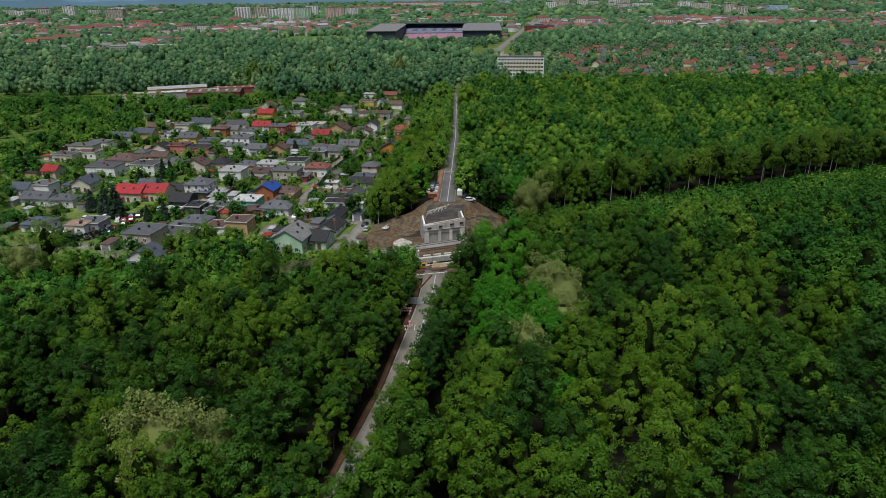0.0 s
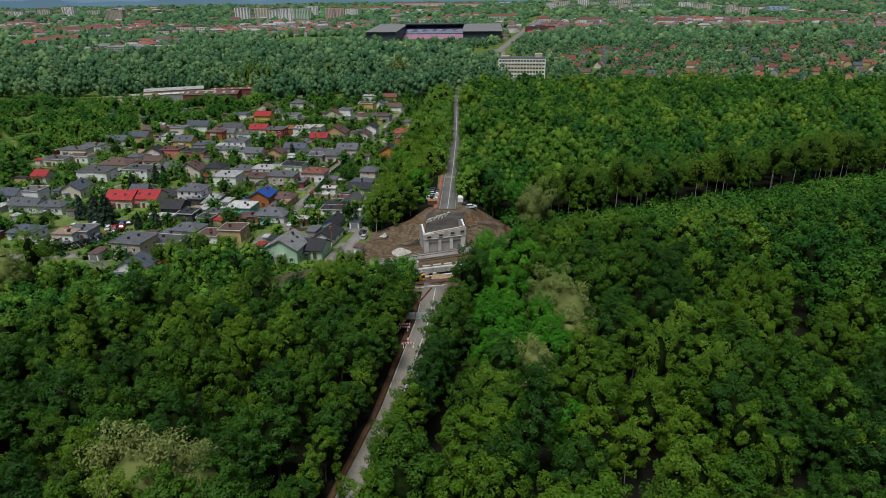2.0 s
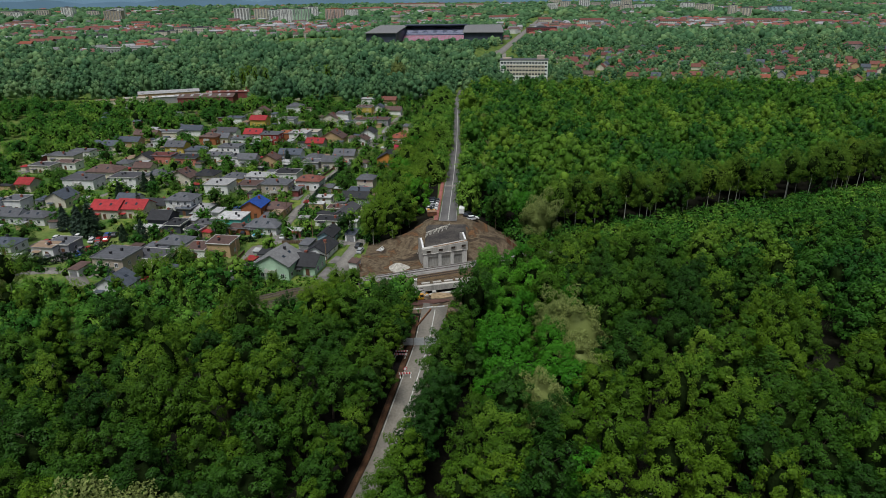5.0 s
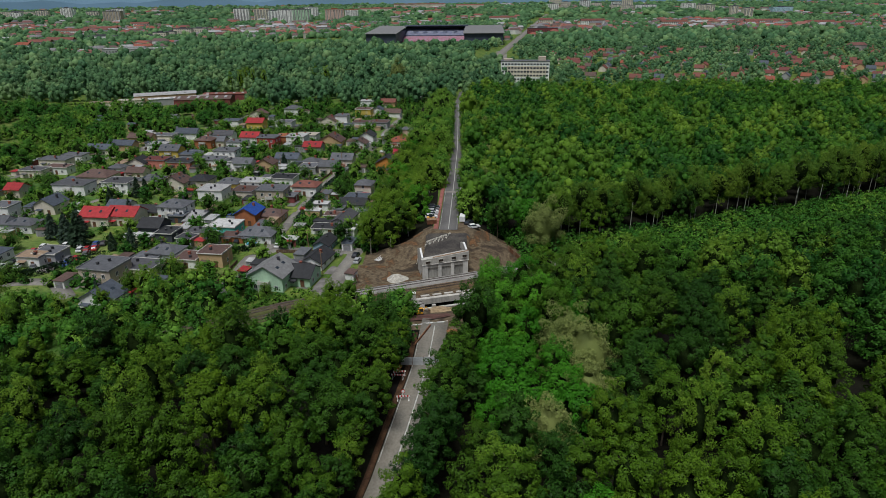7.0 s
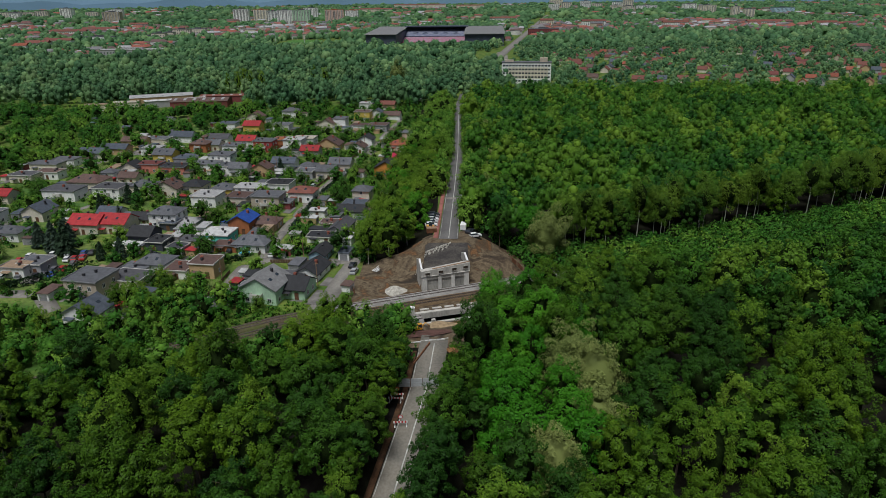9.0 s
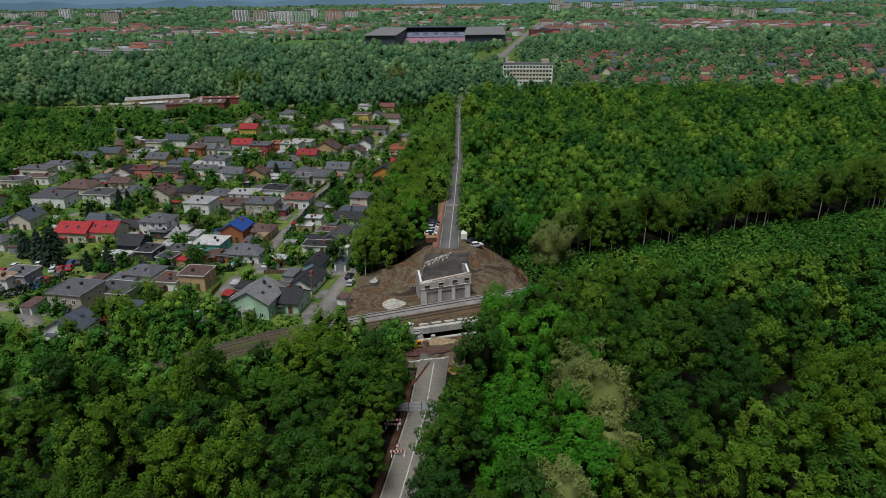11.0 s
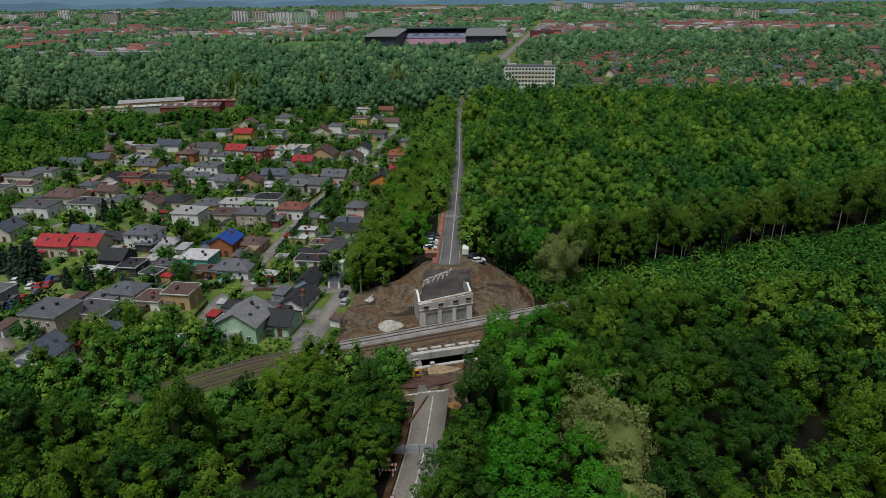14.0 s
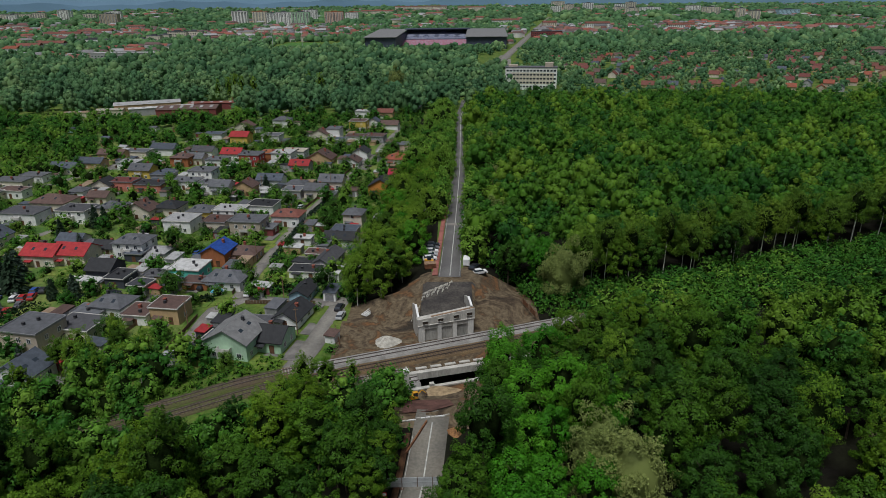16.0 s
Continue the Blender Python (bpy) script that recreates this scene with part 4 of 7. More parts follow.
    if not far and roof != "flat":
        # a skylight or two set in the slope towards the camera's side
        for u in (-0.4, 0.35) if w > 9 else ():
            slope = math.atan(0.48 if roof == "hip" else 0.56)
            if roof == "gable_y":
                m = Matrix.Translation((a * 0.5, b * u, h + a * 0.28 + 0.22)) @ pose(0, 0, 0, 0, math.degrees(slope), 0)
            else:
                m = Matrix.Translation((a * u, -b * 0.5, h + b * (0.24 if roof == "hip" else 0.28) + (0.02 if roof == "hip" else 0.22))) @ pose(0, 0, 0, math.degrees(slope), 0, 0)
            part("skylight", SKYLIGHT, None, base, "", m)
    if not far and storeys == 2 and w > 8.5:
        part("balcony", Shape().box(-1.7, -b - 1.3, 2.75, 1.7, -b, 2.93).box(-1.7, -b - 1.3, 2.93, 1.7, -b - 1.22, 3.85).box(-1.7, -b - 1.22, 2.93, -1.62, -b, 3.85).box(1.62, -b - 1.22, 2.93, 1.7, -b, 3.85), M_CONC_PALE, base)
        for u in (-1.55, 1.55):
            part("post", Shape().box(u - 0.09, -b - 1.25, -0.2, u + 0.09, -b - 1.07, 2.75), M_CONC_PALE, base)
    elif not far and w > 7:
        part("porch_roof", Shape().prism([(-b - 1.5, 2.2), (-b, 2.35), (-b, 2.5), (-b - 1.5, 2.32)], "x", -a * 0.75, -a * 0.75 + 2.8), rm, base)
    # windows on the sides, a door in front
    step = 3.0 if not far else 4.2
    for level in range(storeys):
        z = 0.95 + level * 2.75
        if z + 1.4 > h:
            break
        for face, length, turn, out in ((0, w, 0, b), (1, d, 90, a), (2, d, -90, a)):
            if face == 2 and (far or level):
                continue
            n = max(1, int((length - 1.4) / step))
            for i in range(n):
                u = (i + 0.5) / n * (length - 1.2) - (length - 1.2) / 2 + hrng.uniform(-0.2, 0.2)
                if face == 0 and level == 0 and i == n // 2 and not far:
                    part("door", DOOR, None, base, "", pose(0, 0, 0.05, 0, 0, turn) @ Matrix.Translation((u, -out - 0.005, 0)))
                    continue
                win = part("window", FRAME, None, base, "", pose(0, 0, z, 0, 0, turn) @ Matrix.Translation((u, -out - 0.005, 0)))
                if not far:
                    part("pane", PANE, None, win)
    return base


house(-51.8, 205.4, 12.4, 12, 5.2, -12, 'gable_y', 'mint', 'lightgrey')
house(-43.4, 207.6, 8.6, 9.4, 3.3, -12, 'gable_x', 'mint', 'black')
house(-41.6, 220.6, 8, 11, 2.6, -14, 'gable_y', 'white', 'black')
house(-49.7, 216.2, 9, 5, 2.4, -8, 'flat', 'white', 'darkgrey')
house(-41.6, 234.8, 6, 10, 2.8, -10, 'gable_y', 'paleblue', 'black')
house(-74.3, 222.0, 9, 8, 4.8, -8, 'flat', 'tan', 'brown')
house(-82.1, 221.5, 8, 8, 3.2, -8, 'flat', 'white', 'brown')
house(-91.1, 225.4, 11, 9, 4, -12, 'hip', 'white', 'grey')
house(-95.7, 221.9, 9, 6, 2.8, -12, 'flat', 'white', 'grey')
house(-93.9, 213.2, 12, 9, 3.6, -12, 'flat', 'cream', 'darkgrey')
house(-102.0, 207.5, 12, 11, 6.6, -12, 'flat', 'beige', 'grey')
house(-95.4, 191.9, 11, 9, 3.6, -12, 'gable_y', 'white', 'slate')
house(-57.6, 207.6, 5.5, 5.5, 2.6, -14, 'flat', 'white', 'slate')
house(-89.5, 238.6, 6.5, 5.5, 3.2, -14, 'flat', 'grey', 'charcoalfelt')
house(-105.0, 249.3, 9, 9, 4.6, -8, 'gable_x', 'charcoal', 'black')
house(-98.2, 244.4, 7, 8, 3.3, -8, 'flat', 'charcoal', 'black')
house(-130.9, 262.5, 13, 10, 4.4, -8, 'gable_x', 'cream', 'red')
house(-121.2, 262.8, 13, 10, 4.4, -8, 'gable_x', 'cream', 'red')
house(-104.7, 268.8, 12, 10, 6, -8, 'hip', 'white', 'grey')
house(-102.1, 264.1, 7, 6, 3, -8, 'flat', 'charcoal', 'slate')
house(-96.3, 266.1, 10, 7, 2.7, -8, 'flat', 'white', 'silver')
house(-98.1, 293.0, 12, 10, 5, -8, 'flat', 'white', 'silver')
house(-79.5, 249.9, 11, 9, 3.8, -8, 'flat', 'teal', 'white')
house(-66.0, 243.5, 13, 10, 3.2, -8, 'hip', 'white', 'grey')
house(-74.3, 261.3, 9, 10, 5, -8, 'gable_y', 'orange', 'blue')
house(-67.1, 264.5, 11, 9, 3.4, -8, 'hip', 'tan', 'brown')
house(-120.0, 308.8, 12, 9, 4, -8, 'gable_y', 'cream', 'brown')
house(-131.2, 309.5, 11, 9, 5, -8, 'hip', 'cream', 'grey')
house(-143.0, 304.7, 14, 10, 5.6, -8, 'flat', 'white', 'darkgrey')
house(-162.6, 303.7, 17, 10, 5, -8, 'flat', 'white', 'darkgrey')
house(-160.1, 319.6, 17, 12, 4.5, -8, 'hip', 'cream', 'brown')
house(-110.4, 312.8, 11, 10, 4, -8, 'hip', 'cream', 'black')
house(-95.2, 306.0, 11, 9, 4.4, -8, 'hip', 'yellow', 'grey')
house(-85.1, 293.3, 10, 9, 4.4, -8, 'flat', 'cream', 'brown')
house(-83.3, 303.2, 13, 8, 5.6, -8, 'flat', 'white', 'silver')
house(-71.9, 287.6, 13, 9, 6.4, -8, 'flat', 'beige', 'grey')
house(-72.9, 311.3, 12, 9, 4.6, -8, 'flat', 'white', 'black')
house(-60.4, 298.6, 12, 9, 4.6, -8, 'hip', 'white', 'brick')
house(-65.7, 288.0, 7, 6, 2.8, -8, 'flat', 'maroon', 'grey')
house(-99.2, 341.1, 10, 8, 4.4, -8, 'gable_x', 'white', 'grey')
house(-88.3, 339.9, 10, 8, 4.4, -8, 'gable_y', 'tan', 'brown')
house(-80.1, 351.0, 13, 8, 4.6, -8, 'gable_x', 'white', 'slate')
house(-67.1, 343.8, 9, 8, 4.4, -8, 'hip', 'cream', 'grey')
house(-66.4, 334.7, 9, 8, 3.6, -8, 'flat', 'grey', 'grey')
house(-56.7, 334.4, 10, 8, 4.4, -8, 'gable_x', 'cream', 'grey')
house(-52.2, 348.2, 12, 9, 4.4, -8, 'gable_x', 'cream', 'grey')
house(-100.2, 391.6, 12, 9, 6.4, -8, 'flat', 'darkred', 'grey')
house(-113.3, 403.2, 12, 9, 4.6, -8, 'gable_x', 'white', 'red')
house(-93.8, 400.7, 9, 9, 5, -8, 'flat', 'orange', 'orange')
house(-86.0, 399.9, 12, 10, 5, -8, 'flat', 'white', 'white')
house(-121.7, 445.5, 12, 9, 5, -8, 'gable_x', 'yellow', 'red', far=True)
house(-129.6, 480.4, 12, 10, 4, -8, 'gable_y', 'cream', 'brown', far=True)
house(-109.2, 495.6, 12, 10, 5.6, -8, 'hip', 'white', 'grey', far=True)
house(-104.0, 448.1, 12, 9, 4.6, -8, 'flat', 'white', 'grey', far=True)
house(-57.7, 483.1, 12, 9, 6.4, -8, 'flat', 'yellow', 'brown', far=True)
house(-60.7, 530.6, 12, 8, 4.6, -8, 'flat', 'white', 'silver', far=True)
house(-69.1, 458.8, 9, 9, 6.4, -8, 'flat', 'white', 'grey', far=True)
house(-77.2, 455.5, 12, 9, 3.4, -8, 'gable_y', 'cream', 'brown', far=True)
house(-65.3, 439.9, 12, 7, 3.6, -8, 'flat', 'white', 'slate', far=True)
house(-53.9, 445.1, 14, 8, 4, -8, 'flat', 'white', 'brown', far=True)
house(-43.4, 445.4, 13, 10, 4.4, -8, 'flat', 'grey', 'brown', far=True)
house(-38.2, 484.1, 13, 8, 3.6, -8, 'gable_x', 'white', 'brown', far=True)
house(-48.8, 489.9, 12, 8, 3.6, -8, 'gable_y', 'white', 'slate', far=True)
house(-46.0, 529.8, 15, 8, 4, -8, 'gable_x', 'tan', 'brick', far=True)
house(-27.1, 548.8, 14, 9, 4.4, -8, 'flat', 'white', 'slate', far=True)
house(-26.5, 390.4, 12, 11, 4, -8, 'hip', 'white', 'orangered')
house(-29.0, 339.0, 12, 11, 4.6, -8, 'gable_y', 'amber', 'black')
house(-24.3, 360.1, 8, 7, 3.6, -8, 'gable_x', 'cream', 'crimson')
house(-23.0, 422.0, 9, 8, 4, -8, 'flat', 'pink', 'grey', far=True)
house(-46.5, 406.4, 9, 9, 3.6, -8, 'gable_y', 'white', 'black', far=True)
house(-48.8, 387.2, 9, 9, 3.4, -8, 'gable_y', 'white', 'brown')
house(-65.7, 394.7, 15, 11, 3.6, -8, 'gable_y', 'tan', 'brown')
house(-81.8, 407.3, 14, 9, 4, -8, 'flat', 'white', 'cream')
house(-72.9, 379.4, 11, 8, 4, -8, 'gable_x', 'grey', 'red')
house(-35.6, 297.8, 8, 8, 5.6, -8, 'hip', 'cream', 'grey')
house(-36.8, 281.6, 10, 9, 4, -8, 'flat', 'cream', 'slate')
house(-37.4, 276.3, 12, 7, 3.4, -8, 'gable_x', 'white', 'black')
house(-38.8, 258.5, 7, 14, 3, -12, 'gable_y', 'grey', 'darkgrey')
house(-43.8, 249.9, 11, 6, 2.6, -8, 'flat', 'white', 'black')
house(-50.4, 277.1, 7, 4, 2.6, -8, 'flat', 'white', 'white')
house(-43.2, 264.1, 8, 5, 2.4, -8, 'flat', 'cream', 'brown')
house(-145.2, 367.9, 12, 9, 5, -8, 'gable_x', 'yellow', 'grey')
house(-135.8, 392.3, 11, 9, 5, -8, 'hip', 'orange', 'brown')
house(-144.8, 348.1, 13, 8, 4.6, -8, 'flat', 'salmon', 'maroon')
house(-131.7, 345.8, 14, 9, 4, -8, 'flat', 'salmon', 'black')
house(-132.8, 361.6, 11, 8, 4, -8, 'flat', 'grey', 'slate')
house(-117.5, 349.1, 14, 8, 4, -8, 'flat', 'white', 'grey')
house(-113.7, 360.5, 13, 9, 6, -8, 'flat', 'white', 'grey')
house(-105.5, 345.0, 11, 8, 4, -8, 'flat', 'white', 'grey')
house(-117.3, 390.6, 12, 8, 4, -8, 'flat', 'white', 'grey')
house(-129.9, 396.0, 10, 8, 4, -8, 'gable_x', 'cream', 'grey')
house(-131.4, 412.0, 13, 8, 4, -8, 'gable_x', 'white', 'darkgrey', far=True)
house(-159.2, 385.1, 12, 8, 4.2, -8, 'flat', 'white', 'silver')
house(-177.7, 406.1, 16, 8, 4, -8, 'gable_x', 'tan', 'brown', far=True)
house(-166.3, 410.6, 14, 8, 4, -8, 'flat', 'cream', 'grey', far=True)
house(-154.9, 417.7, 15, 9, 4, -8, 'gable_x', 'white', 'slate', far=True)
house(-188.4, 378.8, 15, 8, 3.6, -8, 'gable_x', 'cream', 'slate')
house(-181.1, 388.8, 17, 8, 3.6, -8, 'gable_x', 'tan', 'slate', far=True)
house(-197.9, 352.6, 17, 8, 4, -8, 'flat', 'cream', 'grey')
house(-193.5, 362.4, 13, 7, 3.6, -8, 'flat', 'white', 'grey')
house(-187.7, 337.3, 13, 7, 3.6, -8, 'flat', 'white', 'brown')
house(-140.5, 455.7, 13, 8, 4, -8, 'flat', 'white', 'slate', far=True)
house(-152.9, 346.4, 10, 8, 3.6, -8, 'gable_y', 'cream', 'black')
house(-114.8, 270.4, 9, 7, 3, -8, 'gable_x', 'cream', 'black')
house(-129.9, 277.3, 10, 7, 3, -8, 'gable_x', 'white', 'slate')
house(-88.1, 247.1, 8, 5, 2.6, -8, 'flat', 'tan', 'darkgrey')
house(-74.2, 241.8, 9, 5, 2.6, -8, 'flat', 'orange', 'brown')
house(-159.6, 337.4, 8, 7, 3.4, -8, 'hip', 'white', 'grey')
house(-185.3, 299.7, 8, 8, 4, -8, 'gable_x', 'cream', 'red')
house(-157.7, 277.0, 10, 10, 4.4, -8, 'gable_y', 'cream', 'slate')
house(-173.2, 272.5, 9, 8, 5, -8, 'flat', 'white', 'grey')
house(-167.1, 257.1, 14, 8, 3.6, -8, 'gable_x', 'white', 'grey')
house(-155.0, 254.7, 12, 8, 3.6, -8, 'hip', 'white', 'grey')
house(-149.0, 226.1, 11, 9, 3.4, -8, 'hip', 'white', 'slate')
house(-128.8, 225.6, 9, 8, 3.6, -8, 'flat', 'grey', 'grey')
house(-132.8, 222.3, 9, 6, 3.6, -8, 'flat', 'white', 'tan')
house(-181.5, 270.5, 9, 8, 3.6, -8, 'gable_x', 'white', 'slate')
house(-146.1, 328.6, 10, 7, 3.4, -8, 'gable_x', 'cream', 'brown')
house(-196.5, 331.9, 13, 8, 4, -8, 'flat', 'cream', 'darkgrey')

# ---- vehicles ----
M_CARS = {k: material("car_paint_" + k, c, 0.3, 0.05, bump=0, spec=0.6) for k, c in
          {"white": (0.7, 0.7, 0.7), "silver": (0.38, 0.39, 0.4), "black": (0.02, 0.02, 0.024), "red": (0.4, 0.03, 0.03), "blue": (0.03, 0.08, 0.3), "grey": (0.14, 0.14, 0.15)}.items()}
M_LIGHTS = material("lamp_glass", (0.6, 0.6, 0.58), 0.2, 0.1, bump=0)
WHEEL = Shape().tube((0, -0.1, 0), (0, 0.1, 0), 0.32, 0.32, 12).mesh("tyre", M_TYRE)
CARS = {}


def car(x, y, turn, paint, group=""):
    """A hatchback, 4.2 m long along its own x."""
    m = pose(x, y, float(land(x, y)) + 0.1, 0, 0, turn)
    if paint in CARS:
        return copy_thing(CARS[paint], m)
    base = thing("car", m, f"{paint} hatchback car parked on the ground", "car", group)
    body = [(-2.1, 0.3), (2.05, 0.3), (2.1, 0.6), (1.95, 0.82), (1.0, 0.95), (-1.95, 0.98), (-2.12, 0.7)]
    part("body", Shape().prism(body, "y", -0.86, 0.86), M_CARS[paint], base)
    part("glazing", Shape().poly([(1.05, -0.8, 0.94), (1.05, 0.8, 0.94), (-1.9, 0.8, 0.96), (-1.9, -0.8, 0.96), (0.35, -0.66, 1.42), (0.35, 0.66, 1.42), (-1.5, 0.66, 1.42), (-1.5, -0.66, 1.42)],
                                 (0, 1, 5, 4), (1, 2, 6, 5), (2, 3, 7, 6), (3, 0, 4, 7), (4, 5, 6, 7)), M_GLASS, base)
    part("roof", Shape().box(-1.52, -0.67, 1.42, 0.36, 0.67, 1.48), M_CARS[paint], base)
    for sx in (-1.3, 1.3):
        for sy in (-0.78, 0.78):
            part("tyre", WHEEL, None, base, "", Matrix.Translation((sx, sy, 0.32)))
    for sy in (-0.6, 0.6):
        part("headlight", Shape().box(2.02, sy - 0.18, 0.6, 2.12, sy + 0.18, 0.75), M_LIGHTS, base)
    CARS[paint] = base
    return base


for k in range(5):
    car(-6.1 + 0.15 * k, 245.5 + 3.1 * k, 4 + 3 * (k % 2), ("white", "silver", "white", "grey", "black")[k], "cars beside the road")
car(-29.2, 221.5, 82, "silver")
car(-30.4, 227.0, 80, "black")
car(-67.4, 201.5, 84, "silver")
car(-72.5, 240.5, 70, "black")
car(-97.0, 236.5, 5, "black")
for x, y, p in ((-88, 342, "blue"), (-85, 341, "white"), (-68, 300, "white"), (-52, 345, "red"), (-49, 338, "silver"), (-84, 268, "blue"), (-92, 275, "white"), (-60, 318, "silver"), (-104, 300, "grey"), (-45, 399, "silver"), (-58, 236, "white"), (-124, 345, "black")):
    car(x, y, 75 + (x * 7) % 30, p)
yard = random.Random(3)
for row in range(5):
    for k in range(9):
        if yard.random() < 0.85:
            car(-141 + k * 2.45 + row * 0.7, 218.5 + row * 4.6 + k * 0.25, 98 + yard.uniform(-5, 5), yard.choice(("white", "black", "silver", "grey", "red", "white", "blue", "black")), "cars in the yard")
for k in range(5):
    car(-113.5 + 2.6 * k, 246.5 + 0.3 * k, 60, ("white", "white", "black", "white", "silver")[k], "cars in the yard")

# ---- the building site ----
M_ORANGE = material("machine_yellow", (0.65, 0.32, 0.03), 0.5, 0.15, 2.0)
M_RED = material("signal_red", (0.5, 0.03, 0.03), 0.5, 0.1)
M_HOARD = material("grey_white_sheet", (0.40, 0.42, 0.43), 0.6, 0.12, 1.0)
M_GRAVEL = material("pale_gravel", (0.40, 0.38, 0.33), 0.95, 0.25, 1.0, 9.0, 0.7)
M_RUST = material("rusty_sheet", (0.16, 0.07, 0.035), 0.85, 0.3, 1.0)

gate = thing("site_hoarding", pose(-10.6, 151.3, 5.0, 0, 0, 2), "pale grey sheet hoarding closing the road", "hoarding")
for k in range(5):
    part("panel", Shape().box(k * 2.5 + 0.05, -0.03, 0.15, k * 2.5 + 2.45, 0.03, 2.0).box(k * 2.5 + 0.05, -0.06, 1.05, k * 2.5 + 2.45, -0.03, 1.13), M_HOARD, gate)
for k in range(6):
    part("post", Shape().box(k * 2.5 - 0.06, -0.1, -0.3, k * 2.5 + 0.06, 0.1, 2.15).box(k * 2.5 - 0.25, -0.6, -0.1, k * 2.5 + 0.25, 0.6, 0.12), M_DARKSTEEL, gate)


def barrier(x, y, turn, sign):
    base = thing("road_barrier", pose(x, y, float(land(x, y)) + 0.1, 0, 0, turn), "red and white striped barrier with a round sign", "barrier", "barriers on the road")
    for k in range(9):
        part("stripe", Shape().box(-1.35 + k * 0.3, -0.03, 0.75, -1.05 + k * 0.3, 0.03, 1.15), M_RED if k % 2 else M_WHITE, base)
    for sx in (-1.1, 1.1):
        part("leg", Shape().box(sx - 0.05, -0.05, 0, sx + 0.05, 0.05, 0.75).box(sx - 0.1, -0.4, -0.05, sx + 0.1, 0.4, 0.08), M_WHITE, base)
    part("sign_post", Shape().tube((0, 0.06, 1.1), (0, 0.06, 2.2), 0.04, 0.04), M_DARKSTEEL, base)
    disc = part("sign", Shape().tube((0, 0.02, 2.1), (0, -0.02, 2.1), sign, sign, 16), M_RED, base)
    part("sign_face", Shape().tube((0, -0.02, 2.1), (0, -0.03, 2.1), sign * 0.72, sign * 0.72, 16), M_WHITE, disc)


barrier(-10.6, 147.6, 4, 0.45)
barrier(-9.3, 139.2, 4, 0.42)
barrier(-10.9, 146.4, -6, 0.35)

digger = thing("mini_excavator", pose(-7.6, 179.5, float(land(-7.6, 179.5)), 0, 0, 20) @ Matrix.Scale(0.8, 4), "small yellow excavator on the brown earth", "excavator")
for sy in (-0.7, 0.7):
    part("crawler", Shape().prism([(-1.1, 0.1), (1.1, 0.1), (1.3, 0.35), (1.1, 0.6), (-1.1, 0.6), (-1.3, 0.35)], "y", sy - 0.2, sy + 0.2), M_TYRE, digger)
part("body", Shape().prism([(-1.3, 0.65), (0.9, 0.65), (0.9, 1.2), (-0.2, 1.5), (-1.3, 1.45)], "y", -0.75, 0.75), M_ORANGE, digger)
part("cab", Shape().box(-0.3, -0.7, 1.3, 0.8, 0.1, 2.4), M_GLASS, digger)
part("cab_roof", Shape().box(-0.38, -0.78, 2.4, 0.88, 0.18, 2.5), M_ORANGE, digger)
part("boom", Shape().tube((0.9, 0.3, 1.0), (2.2, 0.3, 2.3), 0.16, 0.13).tube((2.2, 0.3, 2.3), (3.3, 0.3, 1.2), 0.13, 0.1), M_ORANGE, digger)
part("bucket", Shape().prism([(3.0, 0.6), (3.6, 0.7), (3.5, 1.2), (3.2, 1.25)], "y", -0.05, 0.65), M_DARKSTEEL, digger)


def heap(name, x, y, r, h, mat, label, seed):
    """A heap of loose stuff with an uneven foot."""
    rs = np.random.default_rng(seed)
    n, rings = 22, 6
    z0 = float(land(x, y))
    verts = [(x, y, z0 + h)]
    for k in range(1, rings + 1):
        for i in range(n):
            a = 6.2832 * i / n
            rr = r * k / rings * (1 + 0.12 * math.sin(3 * a + seed) + rs.normal(0, 0.03))
            verts.append((x + rr * math.cos(a) * 1.15, y + rr * math.sin(a), z0 - 0.15 + (h + 0.15) * (1 - (k / rings) ** 1.25) + rs.normal(0, 0.04)))
    faces = [(0, 1 + i, 1 + (i + 1) % n) for i in range(n)]
    for k in range(rings - 1):
        faces += [(1 + k * n + i, 1 + (k + 1) * n + i, 1 + (k + 1) * n + (i + 1) % n, 1 + k * n + (i + 1) % n) for i in range(n)]
    sh = Shape()
    sh.poly(verts, *faces)
    return single(name, sh, mat, label, "heap")


heap("gravel_mound", -15.7, 208.3, 3.0, 1.7, M_GRAVEL, "heap of pale gravel on the bare earth", 1)
heap("sand_mound", -1.5, 182.0, 3.4, 0.4, material("yellow_sand", (0.3, 0.22, 0.13), 0.95, 0.25, 1.0), "low heap of yellow sand at the bridge end", 7)

heap("stone_mound", 0.6, 165.3, 1.5, 0.8, material("orange_brown_rubble", (0.21, 0.105, 0.045), 0.95, 0.4, 1.2, 5.0, 0.8), "small heap of orange-brown rubble beside the road end", 12)
single("brown_soil_patch", Shape().poly([(x, y, float(land(x, y)) + 0.22) for x, y in ((-9.5, 171.5), (-4.0, 171.2), (0.5, 174.0), (-0.5, 177.6), (-5.0, 178.5), (-9.5, 178.5))], (0, 1, 2, 3, 4, 5)),
       material("wet_brown_soil", (0.105, 0.052, 0.042), 0.9, 0.3, 0.6), "patch of dark red-brown wet soil", "soil", "", "structure")

kerbs = thing("kerb_row", pose(-8.9, 168.3, float(land(-6, 168)) + 0.12, 0, 0, 13), "row of displaced white kerb stones across the road", "kerb stones")
kr = random.Random(8)
for k in range(10):
    part("kerb_stone", Shape().box(-0.42, -0.1, 0, 0.42, 0.1, 0.22), M_WHITE if k % 3 else M_CONC, kerbs, "", pose(k * 0.92, kr.uniform(-0.15, 0.15), 0, 0, 0, kr.uniform(-9, 9)))

